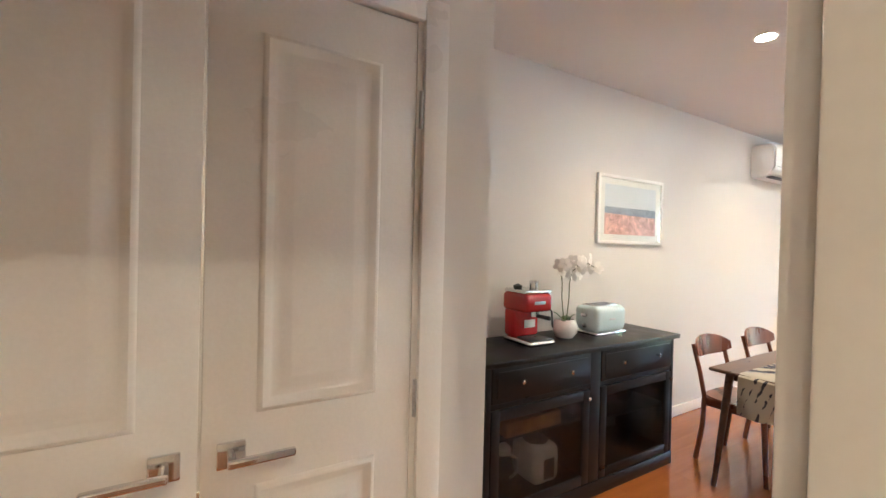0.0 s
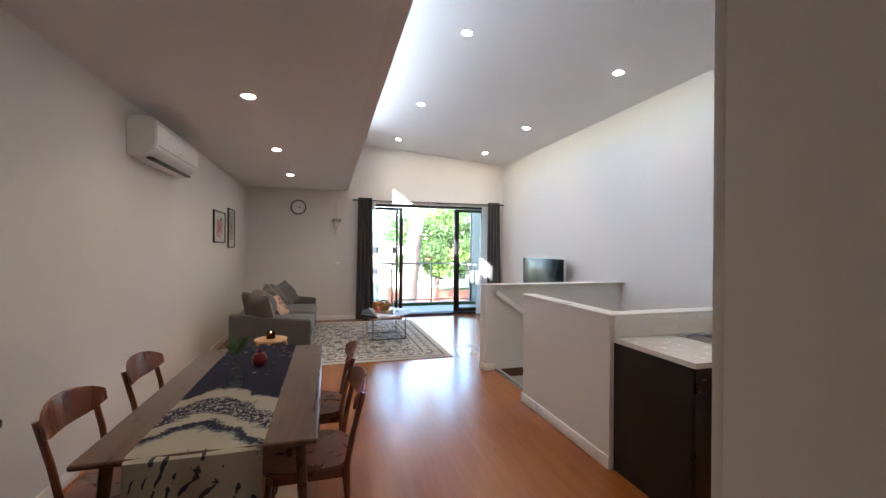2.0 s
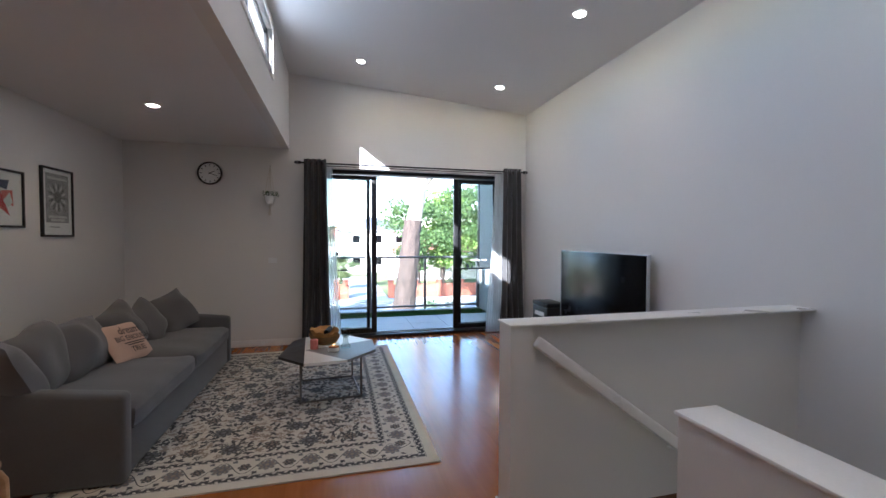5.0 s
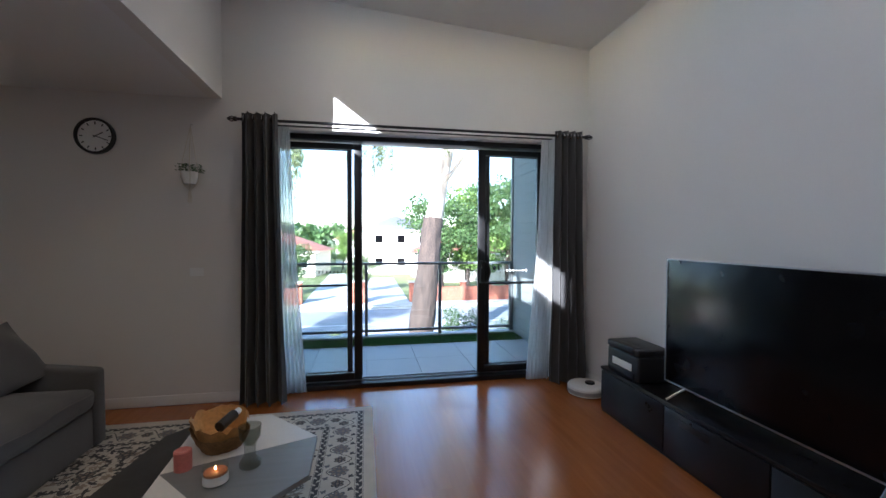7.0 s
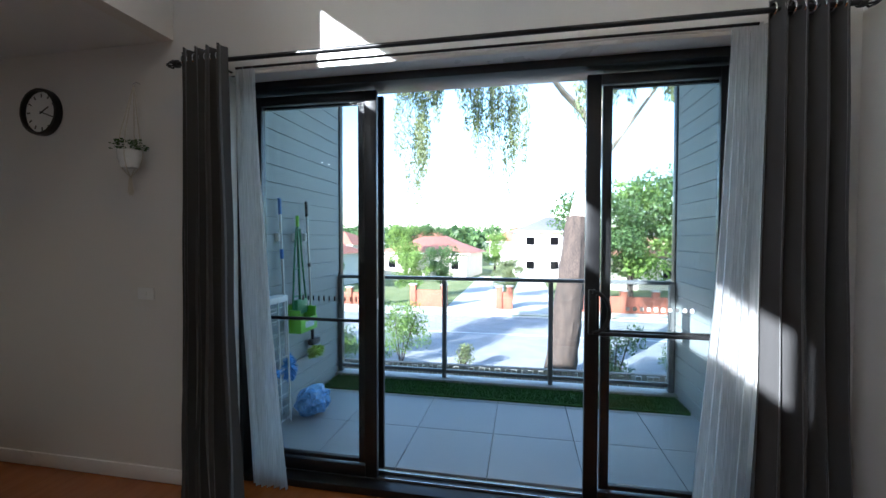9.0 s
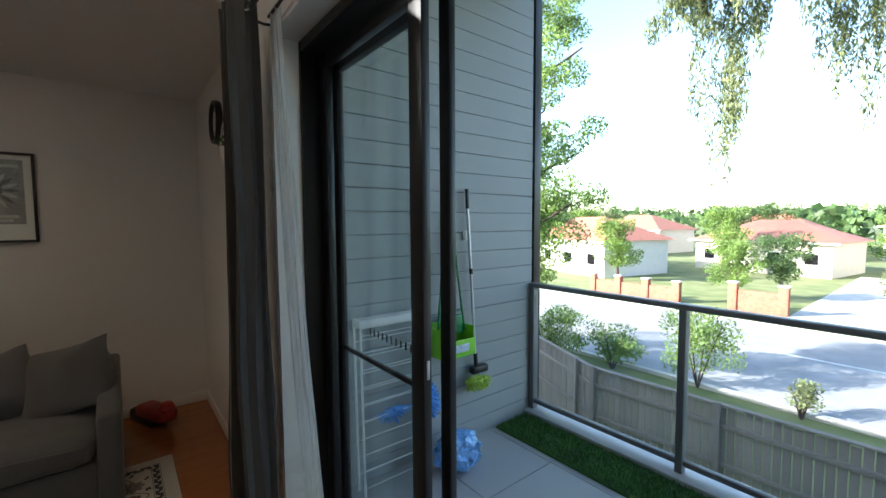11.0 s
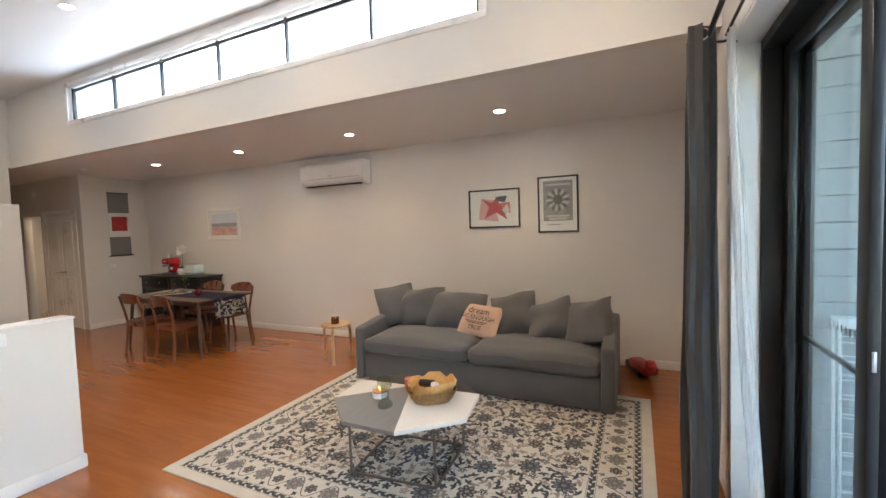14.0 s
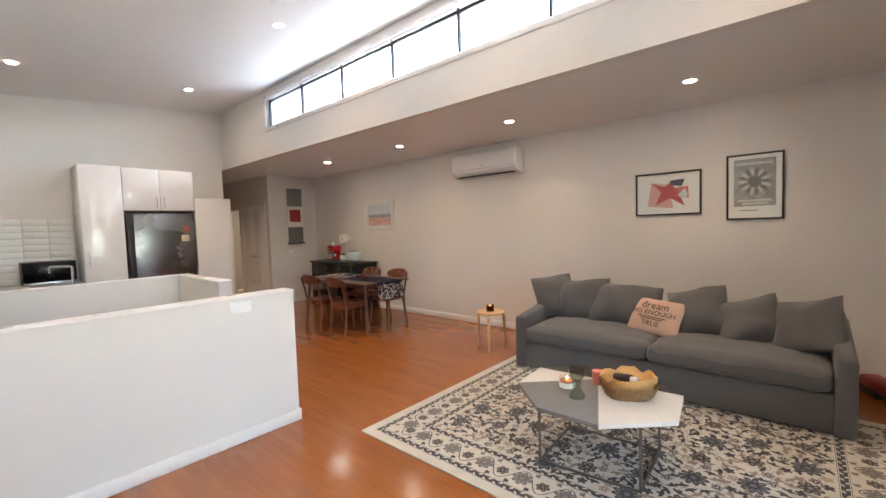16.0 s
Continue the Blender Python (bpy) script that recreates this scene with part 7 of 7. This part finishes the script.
line = setting("road_line", box((-300, 27.6, GZ - 0.049), (300, 27.72, GZ - 0.045)), mat("road_paint", (0.7, 0.7, 0.68), 0.8, vary=0.2), "white painted line along the street", "road marking")

# timber fence
FENCE = mat("weathered_timber", (0.19, 0.17, 0.15), 0.85, vary=0.25, scale=3, fine=60, bump=0.5, spread=0.8, stretch=(6, 6, 1))
pal = mesh_of("paling", box((-0.051, -0.009, 0), (0.051, 0.009, 1.9), 0.003, 1), FENCE)
pal_tall = mesh_of("paling_tall", box((-0.051, -0.009, 0), (0.051, 0.009, 2.45), 0.003, 1), FENCE)
def fence(a, b, mesh, label, h, rails):
    a, b = Vector(a), Vector(b)
    d = b - a
    n = int(d.length / 0.118)
    t = thing("timber_fence", label, "fence", (a.x, a.y, GZ - 0.1), math.degrees(math.atan2(d.y, d.x)))
    for k in range(n):
        o = new("paling", mesh)
        o.parent = t
        o.matrix_basis = pose(0.06 + k * 0.118, (k % 2) * 0.004, 0.015 * math.sin(k * 2.3), 0, 0, 0)
    for z in rails:
        part("rail", box((0, -0.055, z - 0.04), (d.length, -0.012, z + 0.04), 0.004), FENCE, t)
    for k in range(int(d.length / 2.2) + 1):
        part("post", box((k * 2.2, -0.12, 0), (k * 2.2 + 0.09, -0.056, h + 0.06), 0.005), FENCE, t)
    part("cap", box((0, -0.07, h), (d.length, 0.03, h + 0.03), 0.004), FENCE, t)
fence((-2.5, 16.25, 0), (11.0, 16.6, 0), pal, "weathered timber paling fence along the garden", 1.93, (0.35, 0.95, 1.6))
fence((-5.0, 17.35, 0), (-2.5, 16.25, 0), pal, "weathered timber paling fence turning a corner", 1.93, (0.35, 0.95, 1.6))
fence((-8.5, 18.5, 0), (-5.0, 17.35, 0), pal_tall, "taller weathered timber paling fence", 2.47, (0.35, 1.2, 2.1))

# foliage
def leaf_mat(name, c, back=0.5):
    m, nt, p = nodes_of(name)
    n, l = nt.nodes, nt.links
    g = n.new("ShaderNodeNewGeometry")
    col = ramp(nt, g.outputs["Random Per Island"], [(0.0, tuple(v * 0.55 for v in c)), (0.5, c), (1.0, tuple(min(v * 1.6, 1) for v in c))])
    l.new(col, p.inputs["Base Color"])
    p.inputs["Roughness"].default_value = 0.5
    t = n.new("ShaderNodeBsdfTranslucent")
    l.new(col, t.inputs["Color"])
    mx = n.new("ShaderNodeMixShader")
    mx.inputs[0].default_value = 0.45
    l.new(p.outputs[0], mx.inputs[1])
    l.new(t.outputs[0], mx.inputs[2])
    l.new(mx.outputs[0], n["Material Output"].inputs["Surface"])
    return m
GUM = leaf_mat("gum_leaf", (0.17, 0.20, 0.09))
GREEN = leaf_mat("bright_leaf", (0.17, 0.26, 0.06))
DEEP = leaf_mat("deep_leaf", (0.09, 0.15, 0.05))
BARK = mat("gum_bark", (0.065, 0.047, 0.038), 0.9, vary=0.45, scale=2.5, fine=18, bump=1.0, stretch=(3, 3, 0.6))
# upper bark: paler than the base, with the sun's glare put into its colour
SUNPALEBARK = mat("sun_paled_gum_bark", (0.40, 0.34, 0.28), 0.8, vary=0.2, scale=2.0, fine=14, bump=0.4, stretch=(2, 2, 0.6))
def leaves(clumps, per, size, seed, droop=0.3, name="crown", material=None, parent=None, aspect=0.35):
    """Many small leaves scattered through clumps of (centre, radii)."""
    rng = np.random.RandomState(seed)
    V, F = [], []
    for c, r in clumps:
        k = max(int(per * (r[0] * r[1] * r[2]) ** (2 / 3)), 12)
        d = rng.normal(size=(k, 3))
        d /= np.linalg.norm(d, axis=1)[:, None]
        p = np.array(c) + d * np.array(r) * rng.uniform(0.25, 1.0, (k, 1)) ** 0.6
        a = rng.normal(size=(k, 3))
        a[:, 2] -= droop * 3
        a /= np.linalg.norm(a, axis=1)[:, None]
        b = np.cross(a, rng.normal(size=(k, 3)))
        b /= np.linalg.norm(b, axis=1)[:, None]
        s = size * rng.uniform(0.6, 1.4, (k, 1))
        q = np.stack([p - a * s * 0.5, p + b * s * aspect * 0.5, p + a * s * 0.5, p - b * s * aspect * 0.5], 1)
        base = len(V)
        V.extend(map(tuple, q.reshape(-1, 3)))
        F.extend((base + 4 * i, base + 4 * i + 1, base + 4 * i + 2, base + 4 * i + 3) for i in range(k))
    me = bpy.data.meshes.new(name)
    me.from_pydata(V, [], F)
    me.materials.append(material)
    ob = new(name, me)
    ob.parent = parent
    return ob
# large gum by the street: trunk, one long limb, hanging foliage
gum = thing("gum_tree", "large gum tree with rough brown trunk and hanging leaves", "tree", (3.0, 21.0, GZ - 0.1))
bm = nb()
tube(bm, [(0.62 * (k / 28) ** 0.9, 0.05 * k / 28, -0.1 + 5.6 * k / 28) for k in range(29)], 0.52, 22, 0.72)
for v in bm.verts:
    v.co += noise.noise_vector(Vector((v.co.x * 7, v.co.y * 7, v.co.z * 2.2))) * 0.07
part("trunk", bm, BARK, gum, "rough brown bark")
part("upper_trunk", tube(nb(), [(0.62, 0.05, 5.3), (0.85, 0.1, 6.4), (1.25, 0.2, 8.3), (1.7, 0.3, 10.5), (2.0, 0.2, 13)], 0.34, 14, 0.45), SUNPALEBARK, gum, "smooth upper trunk, pale bark with sun glare in its colour")
for pts, r in (([(1.2, 0.15, 8.1), (0.6, -0.6, 8.7), (0.0, -1.4, 9.0), (-0.7, -2.4, 9.5), (-1.8, -3.4, 9.6)], 0.13), ([(1.7, 0.3, 10.4), (2.6, -0.5, 11.2), (3.8, -1.3, 11.6)], 0.12),
               ([(1.4, 0.2, 9.2), (0.2, -1.2, 10.6), (-1.6, -2.5, 11.6), (-3.4, -3.6, 12.0)], 0.12), ([(0.9, 0.1, 6.6), (1.8, -0.8, 8.0), (2.6, -1.8, 9.2)], 0.09)):
    part("limb", tube(nb(), pts, r, 8, 0.35), SUNPALEBARK, gum)
rng = random.Random(31)
cl = []
for k in range(30):
    bx_, by_ = rng.uniform(-5.0, 4.6), -3.6 + rng.uniform(-1.4, 2.2)
    top = 9.4 + rng.uniform(-0.7, 2.8)
    low = rng.choice((0.9, 1.5, 2.2, 3.4)) * (0.8 if bx_ > 0.9 else 1)
    for j in range(7):
        hang = low * rng.uniform(0.45, 1.0)
        cl.append(((bx_ + rng.gauss(0, 0.32), by_ + rng.gauss(0, 0.32), top - hang / 2), (rng.uniform(0.10, 0.24), rng.uniform(0.10, 0.24), hang / 2 + 0.12)))
    cl.append(((bx_, by_, top + 0.1), (0.6, 0.6, 0.35)))
leaves(cl, 3300, 0.12, 5, 0.8, "crown", GUM, gum, 0.26)
# leafy tree beside the balcony's corner
lt = thing("street_tree", "tall slender tree with sunlit green foliage", "tree", (-6.5, 18.6, GZ - 0.1))
part("trunk", tube(nb(), [(0, 0, -0.1), (0.05, 0, 2.5), (0.1, 0, 4.6), (-0.1, 0, 6.6), (0.1, 0, 9)], 0.22, 12, 0.45), BARK, lt)
for k in range(9):
    a = k * 2.4
    z = 4.2 + k * 0.55
    part("limb", tube(nb(), [(0.05, 0, z), (0.8 * math.cos(a), 0.8 * math.sin(a), z + 0.7), (1.8 * math.cos(a), 1.8 * math.sin(a), z + 1.2)], 0.07, 7, 0.35), BARK, lt)
rng = random.Random(7)
cl = []
for k in range(125):
    a, z = rng.uniform(0, 6.28), rng.uniform(3.2, 12.0)
    R = rng.uniform(0.3, 2.3) * (1.0 if z > 5.5 else 0.75)
    cl.append(((R * math.cos(a), R * math.sin(a), z), (rng.uniform(0.35, 0.75), rng.uniform(0.35, 0.75), rng.uniform(0.25, 0.5))))
leaves(cl, 1900, 0.10, 9, 0.25, "crown", GREEN, lt, 0.45)
# shrubs
def shrub(x, y, r, h, seed, material, label):
    t = thing("shrub", label, "shrub", (x, y, GZ - 0.1), 0, "shrubs along the street")
    rng = random.Random(seed)
    for k in range(4):
        a = k * 1.6 + seed
        part("stem", tube(nb(), [(0, 0, -0.05), (0.25 * r * math.cos(a), 0.25 * r * math.sin(a), h * 0.4), (0.5 * r * math.cos(a), 0.5 * r * math.sin(a), h * 0.75)], 0.03, 6, 0.4), BARK, t)
    cl = []
    for k in range(16):
        a, q = rng.uniform(0, 6.28), rng.uniform(0, 0.75)
        cl.append(((r * q * math.cos(a), r * q * math.sin(a), h * rng.uniform(0.25, 0.85)), (r * 0.38, r * 0.38, h * 0.16)))
    leaves(cl, 1700, 0.08, seed, 0.1, "crown", material, t, 0.5)
shrub(-2.6, 22.0, 1.2, 2.6, 3, GREEN, "loose green shrub on the verge")
shrub(-7.2, 20.8, 1.7, 2.0, 5, GREEN, "rounded green shrub beyond the fence")
shrub(-9.2, 19.6, 1.6, 3.6, 6, DEEP, "tall dark green shrub under the tree")
shrub(-7.6, 18.9, 1.0, 3.0, 15, DEEP, "dark green shrub behind the tall fence")
shrub(-5.0, 21.5, 1.3, 1.6, 8, GREEN, "low green shrub beyond the fence")
shrub(4.6, 20.4, 0.9, 2.3, 11, DEEP, "dark green shrub beside the gum trunk")
shrub(-0.2, 21.8, 0.5, 1.1, 13, GUM, "small thin shrub on the verge")
shrub(7.5, 21.0, 1.5, 1.6, 17, GREEN, "low green shrub on the verge")
# far trees
def tree_mesh(seed, material, n=42):
    rng = random.Random(seed)
    cl = []
    for k in range(n):
        a, q, z = rng.uniform(0, 6.28), rng.uniform(0, 2.6), rng.uniform(2.0, 6.5)
        q *= 1 - 0.09 * abs(z - 3.8)
        cl.append(((q * math.cos(a), q * math.sin(a), z), (rng.uniform(0.6, 1.1), rng.uniform(0.6, 1.1), rng.uniform(0.45, 0.8))))
    return cl
base_trees = []
for k, (mt, sd) in enumerate(((GREEN, 21), (DEEP, 22), (GUM, 23))):
    t = thing("garden_tree", "leafy garden tree among the houses", "tree", ((-31, -12, 19)[k], (60, 70, 58)[k], GZ - 0.1), 0, "trees among the houses")
    part("trunk", tube(nb(), [(0, 0, -0.1), (0.1, 0, 1.6), (0.0, 0.1, 3.4)], 0.2, 8, 0.6), BARK, t)
    leaves(tree_mesh(sd, mt), 330, 0.19, sd, 0.1, "crown", mt, t, 0.6)
    base_trees.append(t)
rng = random.Random(77)
for x, y, s, k in ((-6.5, 38.5, 0.55, 0), (-4.6, 40, 0.6, 1), (0.9, 40, 0.5, 2), (6.8, 36.5, 1.15, 1), (9.5, 39, 1.3, 0), (12.5, 37, 1.4, 1), (-15.5, 41, 0.75, 0), (-11, 52, 0.9, 0), (-27, 46, 1.1, 1), (16, 41, 1.5, 2),
                   (-34, 40, 1.0, 0), (-40, 52, 1.3, 1), (-2, 66, 0.8, 0), (10, 64, 1.1, 1), (-16, 68, 1.0, 1), (-30, 64, 1.0, 2), (22, 50, 1.6, 1), (30, 44, 1.5, 0)):
    o = copy_thing(base_trees[k], pose(x, y, GZ - 0.1, 0, 0, rng.uniform(0, 360)))
    o.scale = (s, s, s)
far_cl = []
for k in range(420):
    a = rng.uniform(-0.95, 0.75)
    d = rng.uniform(85, 330)
    h = 2.2 + d * 0.012
    far_cl.append(((d * math.sin(a), d * math.cos(a), GZ + h * rng.uniform(0.5, 1.6) + d * 0.006), (rng.uniform(3, 6), rng.uniform(3, 6), rng.uniform(1.5, 3.2))))
fw = leaves(far_cl, 5.0, 1.5, 41, 0.05, "far_trees", DEEP, None, 0.75)
tagged(fw, "wooded suburb reaching to the horizon", "trees", kind="stuff")

# houses
RENDER = mat("white_render", (0.70, 0.69, 0.66), 0.8, vary=0.06, scale=1.5, fine=30, bump=0.2)
CREAMW = mat("cream_render", (0.62, 0.56, 0.47), 0.8, vary=0.06, scale=1.5, fine=30, bump=0.2)
TERRA = mat("terracotta_roof", (0.33, 0.13, 0.085), 0.8, vary=0.25, scale=3, fine=20, bump=0.6)
SLATE = mat("grey_roof", (0.17, 0.165, 0.175), 0.8, vary=0.2, scale=3, fine=20, bump=0.6)
BRICKM = mat("red_brick", (0.30, 0.10, 0.06), 0.85, vary=0.35, scale=5, fine=25, bump=0.5)
def house(x, y, w, d, h, roof_h, turn, wall_m, roof_m, label, storeys=1):
    t = thing("house", label, "house", (x, y, GZ - 0.1), turn)
    part("wall", box((-w / 2, -d / 2, 0), (w / 2, d / 2, h)), wall_m, t)
    e = 0.5
    bm = nb()
    base = [bm.verts.new(p) for p in ((-w / 2 - e, -d / 2 - e, h), (w / 2 + e, -d / 2 - e, h), (w / 2 + e, d / 2 + e, h), (-w / 2 - e, d / 2 + e, h))]
    r = max(w / 2 - d / 2, 0.4)
    ridge = [bm.verts.new((-r, 0, h + roof_h)), bm.verts.new((r, 0, h + roof_h))]
    bm.faces.new(base[::-1])
    bm.faces.new((base[0], base[1], ridge[1], ridge[0]))
    bm.faces.new((base[1], base[2], ridge[1]))
    bm.faces.new((base[2], base[3], ridge[0], ridge[1]))
    bm.faces.new((base[3], base[0], ridge[0]))
    part("roof", bm, roof_m, t)
    part("gutter", box((-w / 2 - e - 0.06, -d / 2 - e - 0.06, h - 0.14), (w / 2 + e + 0.06, -d / 2 - e + 0.04, h)), TRIM, t)
    n = max(int(w / 2.6), 2)
    for s in range(storeys):
        for k in range(n):
            wx = -w / 2 + w * (k + 0.5) / n
            wz = 1.0 + s * 2.9
            wd = part("window", box((wx - 0.55, -d / 2 - 0.05, wz), (wx + 0.55, -d / 2 - 0.001, wz + 1.1)), TRIM, t)
            part("pane", box((wx - 0.47, -d / 2 - 0.07, wz + 0.08), (wx + 0.47, -d / 2 - 0.051, wz + 1.02)), SCREEN, wd)
    return t
house(5.2, 62, 8.5, 8, 5.6, 1.9, 6, RENDER, SLATE, "two-storey white house with a grey hipped roof", 2)
house(-9.5, 60, 11, 8, 3.0, 2.0, -8, CREAMW, TERRA, "single-storey cream house with a red tiled roof")
house(-22, 47, 12, 8, 3.2, 2.2, -14, RENDER, TERRA, "white house with a red tiled roof")
house(-37, 50, 12, 8, 3.0, 2.0, -20, RENDER, SLATE, "white house with a grey roof")
house(13, 52, 12, 8, 3.0, 2.1, 8, CREAMW, TERRA, "cream house with a red tiled roof")
house(-14, 78, 12, 9, 3.4, 2.4, 5, RENDER, TERRA, "white house with a red roof up the street")
house(2, 86, 12, 9, 4.2, 2.4, 0, RENDER, TERRA, "white house with a red roof up the street")
house(-32, 78, 13, 9, 3.6, 2.4, -10, CREAMW, TERRA, "cream house with a red roof up the street")
house(24, 70, 12, 9, 4.4, 2.4, 12, RENDER, SLATE, "white house with a grey roof")
# front wall of brick across the street
def brick_wall(x0, x1, y, h, label):
    t = thing("brick_garden_wall", label, "garden wall", ((x0 + x1) / 2, y, GZ - 0.1))
    w = (x1 - x0) / 2
    part("panel", box((-w, -0.1, 0), (w, 0.1, h)), BRICKM, t)
    for x in np.arange(-w, w + 0.01, max(2 * w / max(round(w), 1), 0.5)):
        p = part("pier", box((x - 0.2, -0.2, 0), (x + 0.2, 0.2, h + 0.35), 0.01), BRICKM, t)
        part("cap", box((x - 0.24, -0.24, h + 0.35), (x + 0.24, 0.24, h + 0.43), 0.01), CONC, p)
brick_wall(-5.6, -3.4, 35.0, 1.2, "red brick garden wall with capped piers")
brick_wall(0.35, 1.05, 35.0, 1.2, "red brick piers between two driveways")
brick_wall(4.4, 12.0, 35.0, 1.1, "red brick garden wall with capped piers")
brick_wall(-14.0, -8.5, 35.0, 0.9, "low red brick garden wall")

# ---- pieces of floors and walls ----
# floor boards run along y
BW, BL = 0.132, 1.85
board = mesh_of("board", box((-BW / 2, -BL / 2, -0.012), (BW / 2, BL / 2, 0.0)), FLOOR)
cut_meshes = {}
def lay(x, y0, y1):
    ln = y1 - y0
    if ln < 0.03:
        return
    if abs(ln - BL) < 1e-4:
        me = board
    else:
        key = round(ln, 3)
        if key not in cut_meshes:
            cut_meshes[key] = mesh_of("board_cut", box((-BW / 2, -ln / 2, -0.012), (BW / 2, ln / 2, 0.0)), FLOOR)
        me = cut_meshes[key]
    o = new("board", me)
    o.parent = floor
    o.location = (x, (y0 + y1) / 2, 0)
def spans(x):
    """Stretches of floor along y at this x."""
    if x < -1.09:
        return [(0.19, 9.46)]
    if x < -0.16:
        return [(-3.1, 9.46)]
    if x < 1.34:
        return [(0.35, 9.46)]
    return [(0.95, 2.26), (5.37, 9.46)]
n_col = int((XR - XL) / BW) + 1
for c in range(n_col):
    x = XL + BW * (c + 0.5)
    off = (c * 0.731) % 1 * BL
    for s0, s1 in spans(x):
        if x > XR:
            continue
        y = s0 - off
        while y < s1:
            a, b = max(y, s0), min(y + BL, s1)
            lay(x, round(a, 3), round(b, 3))
            y += BL
# cladding boards on the balcony's side walls
CH = 0.142
clad = mesh_of("cladding_board", box((-0.01, -1.0, 0.0), (0.0, 0.855, CH - 0.004), 0.0025, 1), CLAD)
for x, s in ((BX0, 1), (BX1, -1)):
    host = [o for o in bpy.data.objects if o.name.startswith("balcony_wall") and (o.data.vertices[0].co.x < 1.5) == (s > 0)][0]
    for k in range(26):
        o = new("cladding_board", clad)
        o.parent = host
        o.matrix_basis = pose(x, 10.6, -0.02 + k * CH, 0, 0.8 if s > 0 else -0.8, 0 if s > 0 else 0) @ (Matrix.Identity(4) if s > 0 else Matrix.Translation((0.01, 0, 0)))
# balcony floor tiles
tile_m = mesh_of("floor_tile", box((-0.2985, -0.2985, -0.02), (0.2985, 0.2985, 0.0), 0.002, 1), DECK)
for i in range(6):
    for j in range(3):
        o = new("floor_tile", tile_m)
        o.parent = bal
        o.matrix_basis = pose(BX0 + 0.29 + i * 0.601, 10.05 + j * 0.601, -0.0022)
# glazed wall tiles behind the back bench
wall_back = bpy.data.objects["wall_kitchen_back"]
glz = mesh_of("wall_tile", box((-0.132, 0.0, -0.043), (0.132, 0.008, 0.043), 0.004, 2), TILE)
part("grout_bed", box((1.94, 0.3505, 0.905), (3.886, 0.353, 1.80)), GROUT, wall_back)
for i in range(7):
    for j in range(10):
        o = new("wall_tile", glz)
        o.parent = wall_back
        o.matrix_basis = pose(2.08 + i * 0.268, 0.353, 0.952 + j * 0.09)
